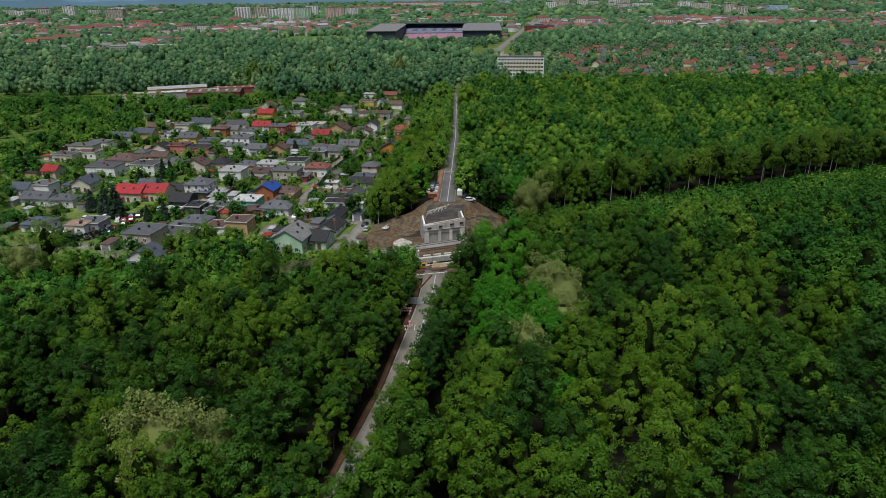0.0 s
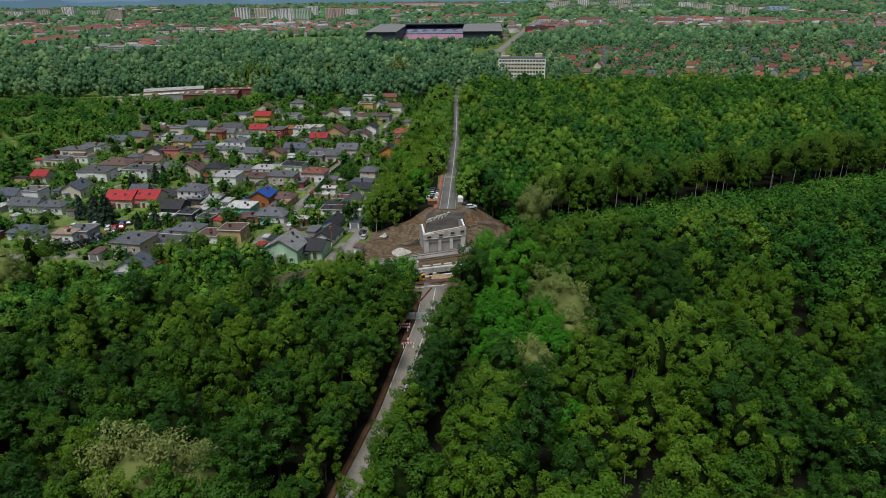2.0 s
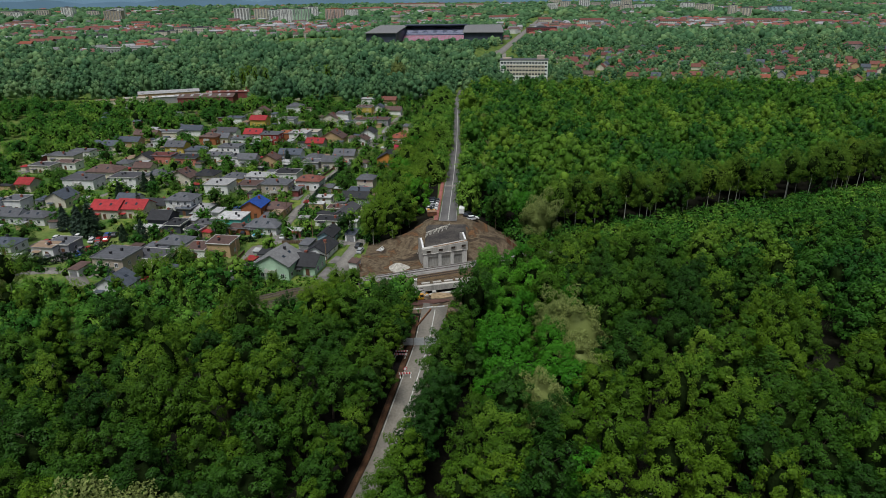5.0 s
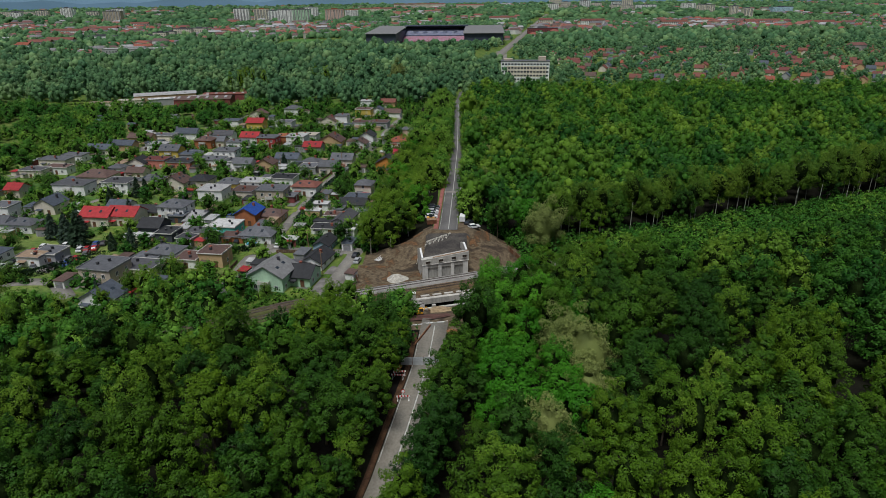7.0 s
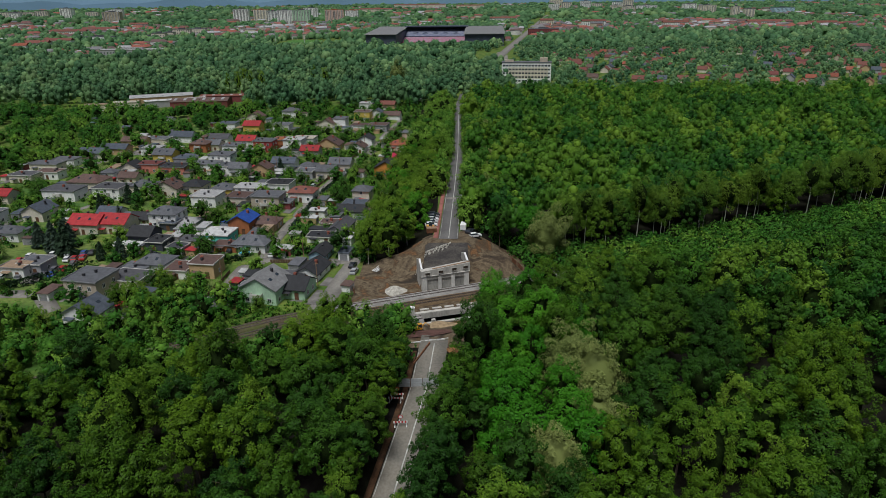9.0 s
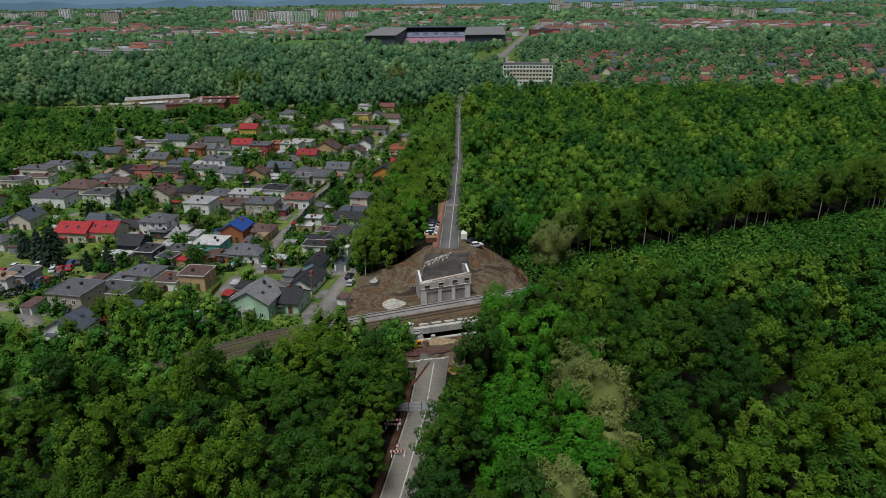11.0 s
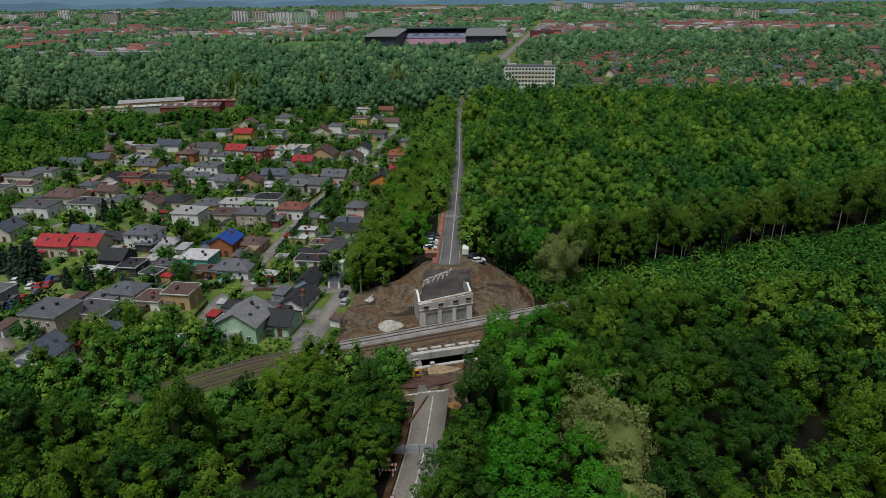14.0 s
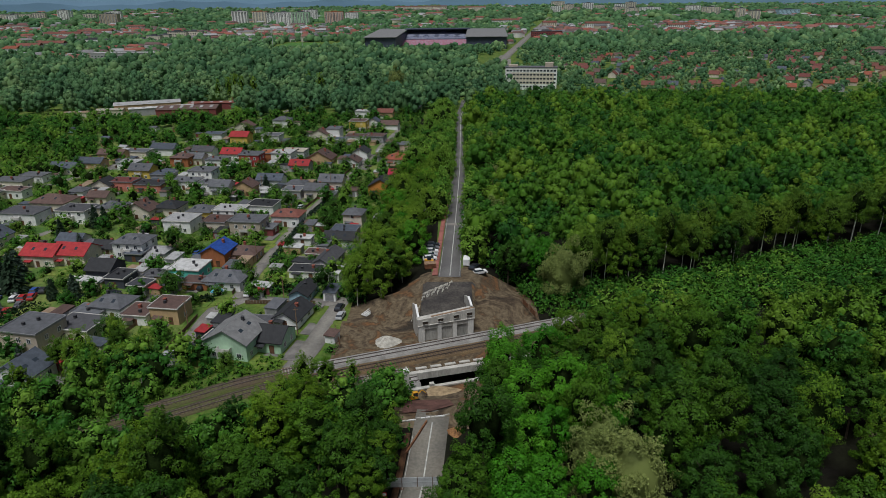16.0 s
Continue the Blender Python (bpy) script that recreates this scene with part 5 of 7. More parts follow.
beam = single("steel_beam", Shape().box(-0.14, 0, 0, 0.14, 9.2, 0.1).box(-0.03, 0, 0.1, 0.03, 9.2, 0.3).box(-0.14, 0, 0.3, 0.14, 9.2, 0.36), M_RUST, "long rusty brown steel beam lying along the road edge", "steel beam", m=pose(-7.9, 159.4, 5.42, 2.2, 0, -21))

pale = random.Random(21)
rubble = thing("rubble_strip", Matrix.Identity(4), "pale broken concrete rubble down the top of the slope", "rubble")
for k in range(18, 150):
    u = (k // 6) / 24
    x, y = -11.0 + 11.2 * u + pale.uniform(-0.15, 0.15) - (k % 6) * 0.1, 218.2 + 10.8 * u ** 0.85 - (k % 6) * (0.45 + 0.3 * math.sin(k // 6 * 2.3)) + pale.uniform(-0.2, 0.2)
    s = pale.uniform(0.06, 0.15)
    part("stone", Shape().prism([(-s, -0.15), (s * 0.8, -0.2), (s, 0.12), (0.1, s * 0.8), (-s * 0.7, 0.2)], "y", -s * 3.2, s * 3), M_GRAVEL, rubble, "", pose(x, y, float(land(x, y)) + 0.05, pale.uniform(-15, 15), 0, pale.uniform(-50, 10)))


def sheet_fence(x0, y0, x1, y1, h, label):
    n = max(2, int(math.hypot(x1 - x0, y1 - y0) / 1.6))
    a = math.degrees(math.atan2(y1 - y0, x1 - x0))
    base = thing("sheet_fence", pose(x0, y0, float(land(x0, y0)), 0, 0, a), label, "fence")
    for k in range(n):
        part("board", Shape().box(k * 1.6 + 0.05, -0.03, 0.1, k * 1.6 + 1.5, 0.03, h - 0.1 * (k % 3)), M_RUST if k % 3 else M_WOOD, base)
        part("post", Shape().box(k * 1.6 - 0.06, 0.03, -0.4, k * 1.6 + 0.06, 0.15, h + 0.15), M_DARKSTEEL, base)


sheet_fence(19.0, 228, 22.8, 216, 1.7, "rusty brown sheet fence at the edge of the site")
sheet_fence(-29.6, 214.6, -26.6, 204.6, 1.2, "low rusty sheet fence beside the lane")

rack = thing("pipe_rack", pose(-22.5, 222.0, float(land(-22, 223)) + 0.1, 0, 0, 58), "stack of white pipes and battens on the earth", "pipes")
for k in range(6):
    part("pipe", Shape().tube((0, 0.35 * k, 0.12), (4.4 - 0.3 * (k % 3), 0.35 * k + 0.15, 0.12 + 0.25 * (k % 2)), 0.09, 0.09), M_WHITE, rack)

box_ = thing("site_container", pose(-5.9, 239.3, float(land(-5.9, 239.3)), 0, 0, 10), "brown rusty site container beside the parked cars", "container")
part("body", Shape().box(-1.6, -1.1, 0.05, 1.6, 1.1, 1.5), M_RUST, box_)
part("lid", Shape().box(-1.65, -1.15, 1.5, 1.65, 1.15, 1.62), M_WOOD, box_)
loader = thing("yellow_loader", pose(-6.2, 242.6, float(land(-6.2, 242.6)), 0, 0, 5), "small yellow loader beside the parked cars", "loader")
part("body", Shape().prism([(-1.4, 0.5), (1.2, 0.5), (1.2, 1.1), (0.2, 1.3), (-1.4, 1.4)], "y", -0.7, 0.7), M_ORANGE, loader)
part("cab", Shape().box(-0.6, -0.6, 1.3, 0.5, 0.6, 2.3), M_GLASS, loader)
for sx in (-0.9, 0.9):
    for sy in (-0.75, 0.75):
        part("tyre", Shape().tube((sx, sy - 0.15, 0.45), (sx, sy + 0.15, 0.45), 0.45, 0.45, 10), M_TYRE, loader)


def van(x, y, turn, paint, label):
    base = thing("van", pose(x, y, float(land(x, y)) + 0.1, 0, 0, turn), label, "van")
    part("body", Shape().prism([(-2.5, 0.35), (2.5, 0.35), (2.5, 0.95), (1.9, 1.2), (1.3, 2.1), (-2.5, 2.15)], "y", -0.95, 0.95), paint, base)
    part("windscreen", Shape().poly([(1.94, -0.85, 1.2), (1.94, 0.85, 1.2), (1.36, 0.8, 2.05), (1.36, -0.8, 2.05), (1.8, 0, 1.2)], (0, 1, 2, 3)), M_GLASS, base)
    for sx in (-1.6, 1.6):
        for sy in (-0.85, 0.85):
            part("tyre", WHEEL, None, base, "", Matrix.Translation((sx, sy, 0.32)))


van(4.7, 242.5, 84, M_WHITE, "white van parked at the road end")
car(6.8, 239.0, 60, "black")
car(8.3, 237.2, 20, "white")
canopy = thing("site_canopy", pose(5.6, 275, float(land(5.6, 275)), 0, 0, -3), "long pale grey canopy roof beside the road", "canopy")
part("roof", Shape().prism([(-1.4, 2.4), (1.4, 2.4), (0, 2.8)], "y", -5, 5), M_HOARD, canopy)
for sx in (-1.2, 1.2):
    for sy in (-4.6, 0, 4.6):
        part("post", Shape().box(sx - 0.06, sy - 0.06, -0.3, sx + 0.06, sy + 0.06, 2.42), M_DARKSTEEL, canopy)
ribbon("crossing_strip", [(float(road_x(279.2)), 279.2), (float(road_x(281.8)), 281.8)], 3.4, 0.145, M_LANE, "pale patched strip across the road", "road")

# a few poles, a pool, sheds
def pole(x, y, h=7.5):
    base = thing("utility_pole", pose(x, y, float(land(x, y)), 0, 0, 20), "weathered wooden utility pole with a crossarm", "pole", "poles along the lanes")
    part("post", Shape().tube((0, 0, -0.4), (0, 0, h), 0.15, 0.1), M_WOOD, base)
    part("crossarm", Shape().box(-0.7, -0.05, h - 0.6, 0.7, 0.05, h - 0.48), M_WOOD, base)


for x, y in ((-38.9, 213), (-68.7, 218), (-82, 342), (-62.5, 262), (-59.5, 300), (-52.5, 345), (-46, 392), (-110, 312), (-47, 233)):
    pole(x, y)
pool = thing("round_pool", Matrix.Translation((-67.4, 237.3, 0.05)), "round pale blue garden pool on the lawn", "pool")
part("wall", Shape().tube((0, 0, 0), (0, 0, 0.75), 2.0, 2.0, 24), M_WHITE, pool)
part("water", Shape().tube((0, 0, 0.7), (0, 0, 0.77), 1.85, 1.85, 24), material("pool_water", (0.12, 0.42, 0.6), 0.1, 0.1, bump=0), pool, "pale blue water")

# ---- gardens ----
def conifer(x, y, h, r, label="dark green spruce in a garden", k=0):
    base = thing("spruce_tree", Matrix.LocRotScale((x, y, float(land(x, y)) - 0.1), Euler((0, 0, x)), (r / 2.4, r / 2.4, h / 9)), label, "tree", "garden spruces")
    if k not in PROTO:
        v, q = conifer_arrays(np.random.default_rng(300 + k), 2.4, 8.4, 620, 0.72)
        PROTO[k] = quads_mesh("spruce_crown", v + (0, 0, 0.6), q, [LEAVES["spruce"]]), Shape().tube((0, 0, -0.3), (0, 0, 8), 0.2, 0.04).mesh("trunk", M_BARK)
    part("trunk", PROTO[k][1], None, base)
    part("crown", PROTO[k][0], None, base)


for i, (x, y, h, r) in enumerate(((-135, 279, 10, 2.6), (-122, 267, 9, 2.2), (-127, 239, 13, 3.8), (-132, 241, 12, 3.6), (-106, 233, 9, 2.6), (-132, 296, 10, 2.6), (-129, 297, 9, 2.4), (-118, 313, 8, 2.6), (-81, 345, 8, 2.3), (-140, 246, 10, 3.2), (-132, 249, 11, 3.4), (-118, 262, 7, 1.8), (-113, 234, 7, 2), (-88, 287, 6, 1.6), (-101, 199, 5, 1.5))):
    conifer(x, y, h, r, k=i % 3)
tree(-35.8, 233.5, "oak", 1, 0.62, 1.0, "garden trees")
tree(-92, 268, "oak", 2, 0.62, 2.0, "garden trees")
tree(-122, 186, "birch", 1, 1.1, 1.0, "garden trees", 1.0, "large grey-green birch at the edge of the houses")
tree(-127, 181, "willow", 2, 0.9, 1.0, "garden trees")
tree(-60, 245, "apple", 1, 0.6, 2.0, "garden trees")
tree(-64, 247, "apple", 2, 0.55, 2.0, "garden trees")
for i, (x, y) in enumerate(((-82, 196), (-86, 199), (-76, 198), (-79, 202), (-73, 193), (-88, 193), (-70, 197), (-83, 191), (-91, 184), (-77, 189), (-99, 178), (-106, 171), (-112, 176))):
    tree(x, y, ("birch", "birch", "lime")[i % 3], i % 3, 0.55 + 0.05 * (i % 4), i, "birches beside the houses")
tree(8.5, 193.5, "oak", 3, 0.62, 2.0, "trees beside the tracks")
tree(18, 204, "birch", 1, 0.35, 2.0, "trees beside the tracks")
tree(-21.5, 189.5, "birch", 2, 0.42, 2.0, "trees beside the tracks")
tree(-31, 184.5, "birch", 0, 0.7, 2.0, "trees beside the tracks")
tree(-26, 182.5, "lime", 0, 0.7, 2.0, "trees beside the tracks")
for i, (x, y, g) in enumerate(((-34, 179, 0.62), (-29.5, 176, 0.72), (-26.5, 174, 0.7), (-38, 175, 0.55), (-33, 171, 0.8), (-27, 169, 0.9), (-42, 170.5, 0.6))):
    tree(x, y, ("birch", "lime", "oak", "birch")[i % 4], i % 3, g, i * 1.3, "trees beside the tracks")
for i, (x, y, g) in enumerate(((19.5, 176, 0.9), (21.5, 168.5, 0.95), (15, 169, 0.85), (26.5, 182, 0.85), (32, 180, 0.9), (28, 172, 1.0), (16.5, 183.5, 0.6), (34, 190, 0.85), (24, 190.5, 0.5), (14, 176.5, 0.6), (33, 172, 0.95))):
    tree(x, y, ("oak", "maple", "lime", "oak")[i % 4], i % 2, g, i * 1.7, "trees beside the tracks")
tree(8.8, 174, "oak", 2, 0.85, 0.5, "trees beside the tracks")

grng = np.random.default_rng(77)
FA = np.array(FOOT)
LANES = [((-60.5, 234), (-60, 262)), ((-60, 262), (-57.6, 303)), ((-57.6, 303), (-50, 350)), ((-50, 350), (-43, 398)), ((-43, 398), (-33, 480)), ((-68, 190), (-65, 227)), ((-65, 227), (-31, 231)), ((-36.5, 196), (-28, 240)),
         ((-235, 318), (-182, 359)), ((-182, 359), (-150, 460)), ((-150, 285), (-118, 420)), ((-160, 206), (-108, 200)), ((-57.6, 303), (-140, 308))]


def garden_free(x, y, gap):
    ok = np.ones(len(x), bool)
    for hx, hy, hw, hd, ha in FA:
        u, v = (x - hx) * math.cos(ha) + (y - hy) * math.sin(ha), (y - hy) * math.cos(ha) - (x - hx) * math.sin(ha)
        ok &= (np.abs(u) > hw + gap) | (np.abs(v) > hd + gap)
    for (ax, ay), (bx, by) in LANES:
        t = np.clip(((x - ax) * (bx - ax) + (y - ay) * (by - ay)) / ((bx - ax) ** 2 + (by - ay) ** 2), 0, 1)
        ok &= np.hypot(x - ax - t * (bx - ax), y - ay - t * (by - ay)) > 2.6 + gap * 0.6
    ok &= ~((x > -146) & (x < -114) & (y > 214) & (y < 243))
    return ok


def village(x, y):
    dx = x - road_x(y)
    return (dx < -27) & (y > 192) & (y < 540) & (y > rail_y(x) + 9) & (x > -0.63 * y - 40)


def settled(x, y):
    return x > np.interp(y, [190, 330, 345, 450, 540], [-190, -205, -185, -150, -125])


gx, gy = scatter(grng, -260, -20, 190, 540, 3.5, 1.2, lambda x, y: village(x, y) & settled(x, y) & garden_free(x, y, 1.3))
pick = grng.uniform(size=len(gx)) < 0.6
plant("garden_shrubs", gx[pick], gy[pick], bush_shapes, [M_GARDEN], "green shrubs and hedges between the houses", 21, 0.5, 1.25, 0.4, "shrubs", 0.45)
small_shapes = [simple_tree(130 + k, 2.6, 4.6, 6.2, 420, 0.33, 13, ruffle=0.4, shell=0.6) for k in range(4)]
tx, ty = scatter(grng, -260, -20, 190, 540, 10.2, 2.8, lambda x, y: village(x, y) & settled(x, y) & garden_free(x, y, 2.0))
for i in range(0, len(tx), 3):
    tree(tx[i], ty[i], "apple", i % 5, grng.uniform(0.42, 0.8), grng.uniform(0, 6.28), "garden trees")
left = np.array([i for i in range(len(tx)) if i % 3], int)
plant("garden_trees", tx[left], ty[left], small_shapes, [M_GARDEN], "small green garden trees between the houses", 22, 0.7, 1.25, 0.4, "trees", 0.4)

# allotments and scrub on the outer side
ax_, ay_ = scatter(grng, -430, -100, 180, 600, 6.0, 1.7, lambda x, y: village(x, y) & ~settled(x, y) & garden_free(x, y, 1.0) & (y < 560) & (y > 250) & ~((x > -300) & (x < -155) & (y > 516)))
thin = np.array([noise.noise(Vector((a * 0.03, b * 0.05, 9.0))) for a, b in zip(ax_, ay_)]) + grng.normal(0, 0.2, len(ax_)) > -0.12
plant("allotment_trees", ax_[thin], ay_[thin], small_shapes, [M_GARDEN], "fruit trees and scrub of the allotment gardens", 23, 0.7, 1.6, 0.5, "trees", 0.45)
SHED_WALLS = ("white", "tan", "maroon", "paleblue", "cream")
srng = random.Random(12)
for k in range(34):
    x, y = srng.uniform(-330, -170), srng.uniform(360, 545)
    if bool(settled(np.array([x]), np.array([y]))[0]) or x < -0.63 * y - 20:
        continue
    base = thing("garden_shed", pose(x, y, float(land(x, y)) - 0.1, 0, 0, srng.uniform(-25, 10)), "small garden shed among the allotment trees", "shed", "sheds of the allotments")
    part("wall", Shape().box(-2.4, -1.8, 0, 2.4, 1.8, 2.5), wall_mat(srng.choice(SHED_WALLS)), base)
    part("roof", Shape().prism([(-2.2, 2.45), (2.2, 2.45), (0, 3.5)], "x", -2.8, 2.8), roof_mat(srng.choice(("white", "grey", "slate", "brown", "silver"))), base)

# undergrowth along the railway and the site
bx, by = scatter(grng, -120, 330, 150, 340, 3.0, 1.0, lambda x, y: (((y - rail_y(x) > 8) & (y - rail_y(x) < 20) & (x > 26)) | ((y - rail_y(x) < -12) & (y > 158) & (np.abs(x - road_x(y)) > 7) & (x < 0)) | ((y - rail_y(x) > 7) & (y - rail_y(x) < 13) & (x > 24)) | ((np.abs(np.hypot(x - 2, y - 226) - 25) < 4) & (y > 228) & (x > 9)) | ((x > -31) & (x < -25) & (y > 231) & (y < 246))) & (x < 0.63 * y + 40))
plant("railway_scrub", bx, by, bush_shapes, [M_GARDEN], "green scrub and nettles along the railway", 24, 0.7, 1.7, 0.4, "shrubs", 0.35)
ox, oy = scatter(grng, 30, 260, 205, 330, 2.6, 0.9, lambda x, y: (y - rail_y(x) > np.interp(x, [30, 44], [-4, -9])) & (y - rail_y(x) < 9) & (x > 34 + 0.35 * (y - rail_y(x))) & (np.hypot(x - 58.5, (y - 224.5) * 1.6) > 5))
plant("track_scrub", ox, oy, bush_shapes, [M_GARDEN], "scrub grown over the disused track", 29, 0.7, 1.9, 0.4, "shrubs", 0.4)
lx, ly = scatter(grng, -190, -62, 118, 200, 4.2, 1.2, lambda x, y: (y - rail_y(x) > -16) & (y - rail_y(x) < np.where(x > -140, 27, 9)) & garden_free(x, y, 1.0) & (np.abs(y - rail_y(x) - 1.2) > 5.2) & (x > -0.63 * y - 40))
plant("railway_thicket", lx, ly, small_shapes, [M_GARDEN], "thicket of young trees along the weedy track", 26, 0.75, 1.45, 0.4, "trees", 0.4)
jx, jy = scatter(grng, -140, -11, 130, 190, 4.6, 1.3, lambda x, y: (y - rail_y(x) > -34) & (y - rail_y(x) < np.where(x < -64, -4.6, np.where(x < -36, -17, -13))) & (x - road_x(y) < -7) & (y > np.interp(x, [-118, -95, -75, -60, -40, -22, -11], [136, 151, 158, 157, 160, 167, 168])))
plant("young_wood", jx, jy, small_shapes, [M_GARDEN], "young green trees between the forest and the track", 27, 0.7, 1.5, 0.4, "trees", 0.3)
kx, ky = scatter(grng, -150, -98, 140, 190, 5.5, 1.5, lambda x, y: (y - rail_y(x) > 6) & (y < 190) & garden_free(x, y, 1.0) & (np.abs(x + 128) < 24))
plant("street_scrub", kx, ky, small_shapes, [M_GARDEN], "scrub and small trees at the edge of the houses", 28, 0.6, 1.2, 0.4, "trees", 0.4)
vx, vy = scatter(grng, -75, -9, 176, 215, 1.3, 0.5, lambda x, y: (y - rail_y(x) > 6) & (y - rail_y(x) < 17) & (x < -40) & garden_free(x, y, 0.8))
plant("meadow_tufts", vx, vy, bush_shapes, [M_GARDEN], "tall green grass and weeds beside the track", 25, 0.25, 0.5, 0.3, "grass", 0.7)


def hedge(x0, y0, x1, y1, h=1.8, w=0.9):
    n = int(math.hypot(x1 - x0, y1 - y0) * 26)
    r = np.random.default_rng(int(abs(x0 * 7 + y0)))
    t, a = r.uniform(0, 1, n), r.uniform(-0.4, 3.54, n)
    L_ = math.hypot(x1 - x0, y1 - y0)
    nx, ny = (y1 - y0) / L_, -(x1 - x0) / L_
    c = np.stack([x0 + (x1 - x0) * t + nx * w * np.cos(a), y0 + (y1 - y0) * t + ny * w * np.cos(a), h * np.clip(np.sin(a) * 0.9 + 0.25, 0.05, 1) * r.uniform(0.75, 1.05, n)], 1)
    s = 0.3
    v = np.stack([c + r.normal(0, s, c.shape) for _ in range(4)], 1).reshape(-1, 3)
    tagged(new("hedge", quads_mesh("hedge", v, np.arange(len(v)).reshape(-1, 4), [LEAVES["spruce"]])), "dense dark green clipped hedge", "hedge", "garden hedges")


hedge(-140, 212, -128, 212, 2.4)
hedge(-128, 212, -113, 228, 2.4)
hedge(-57, 262, -55, 298)
hedge(-54.5, 306, -47.5, 348, 1.5)
hedge(-78, 243, -71, 247, 1.6)
hedge(-82, 231, -66.5, 233, 1.5)
hedge(-58, 238, -46, 239, 1.9)
hedge(-61, 206, -60, 226, 1.4)


# yards: paved patches, sheds and fences round the houses
M_YARD = material("grey_yard_paving", (0.16, 0.15, 0.14), 0.9, 0.25, 0.4)
M_FENCE = material("brown_fence_boards", (0.12, 0.075, 0.045), 0.85, 0.3, 2.0)
yr = random.Random(44)
SLAB = Shape().box(-0.5, -0.5, -0.2, 0.5, 0.5, 0.07).mesh("yard_paving", M_YARD)
yards = thing("yard_pavings", Matrix.Identity(4), "grey paved yards beside the houses", "paving", "", "structure")
for n, (hx, hy, hw, hd, ha) in enumerate(FOOT[:130]):
    c, s_ = math.cos(ha), math.sin(ha)
    u = yr.choice((-1, 1)) * (hw + 2.2)
    px, py = hx + u * c + yr.uniform(-1, 1) * s_, hy + u * s_ - 2 * c
    part("yard_paving", SLAB, None, yards, "", pose(px, py, float(land(px, py)), 0, 0, math.degrees(ha)) @ Matrix.Diagonal((yr.uniform(3, 5), yr.uniform(6, 11), 1, 1)))
    clear_of = lambda x, y: bool(garden_free(np.array([x]), np.array([y]), 1.6)[0])
    for tries in range(3):
        sx, sy = hx + yr.uniform(-13, 13), hy + yr.uniform(-12, 12)
        if clear_of(sx, sy) and bool(village(np.array([sx]), np.array([sy]))[0]):
            shed = thing("garden_shed", pose(sx, sy, float(land(sx, sy)) - 0.1, 0, 0, math.degrees(ha) + yr.choice((0, 90))), "small flat garden shed beside a house", "shed", "sheds in the gardens")
            part("wall", Shape().box(-1.7, -1.3, 0, 1.7, 1.3, 2.2), wall_mat(yr.choice(("white", "tan", "maroon", "grey", "cream", "charcoal"))), shed)
            part("roof", Shape().prism([(-1.5, 2.15), (1.5, 2.2), (1.5, 2.5), (-1.5, 2.3)], "x", -2.0, 2.0), roof_mat(yr.choice(("white", "grey", "slate", "brown", "silver", "red", "tan"))), shed)
            FOOT.append((sx, sy, 1.7, 1.3, ha))
            break
M_LAWN = material("mown_lawn", (0.075, 0.145, 0.020), 0.95, 0.25, 0.3, 1.5, 0.4, second=(0.16, 0.185, 0.040), each=0.25)
LAWN = Shape().box(-0.5, -0.5, -0.2, 0.5, 0.5, 0.055).mesh("lawn", M_LAWN)
lawns = thing("garden_lawns", Matrix.Identity(4), "short green and yellowing lawns between the houses", "lawn", "", "structure")
for n, (hx, hy, hw, hd, ha) in enumerate(FOOT[:72]):
    for side in (-1, 1):
        v = side * (hd + 5.0 + yr.uniform(-1, 2))
        px, py = hx - v * math.sin(ha) + yr.uniform(-2, 2), hy + v * math.cos(ha)
        if clear_of(px, py) and bool(village(np.array([px]), np.array([py]))[0]):
            part("lawn", LAWN, None, lawns, "", pose(px, py, float(land(px, py)), 0, 0, math.degrees(ha)) @ Matrix.Diagonal((yr.uniform(6, 10), yr.uniform(5, 8), 1, 1)))
FENCE = Shape()
for k in range(12):
    FENCE.box(k * 0.8, -0.03, 0.1, k * 0.8 + 0.7, 0.03, 1.25)
FENCE.box(0, 0.03, 0.3, 9.6, 0.07, 0.4).box(0, 0.03, 0.95, 9.6, 0.07, 1.05)
FENCE_ME = FENCE.mesh("fence_run", M_FENCE)
for k, (x, y, a) in enumerate(((-62.6, 236, 88), (-62.4, 246, 88), (-57.0, 264, 86), (-56.2, 274, 86), (-55.4, 284, 86), (-59.9, 305, 81), (-58.4, 315, 81), (-56.9, 325, 81), (-52.3, 352, 82), (-51, 362, 82), (-49.7, 372, 82), (-68.7, 203, 88), (-68.2, 213, 87), (-57, 229.8, 0), (-47, 229.6, 0), (-63, 203, 88), (-90, 304.5, 3), (-100, 304.8, 3), (-110, 305.4, 3), (-80, 297.6, 3), (-70, 298.4, 3))):
    ob = thing("garden_fence", pose(x, y, float(land(x, y)), 0, 0, a), "brown board fence along the lane", "fence", "garden fences")
    part("fence_run", FENCE_ME, None, ob)


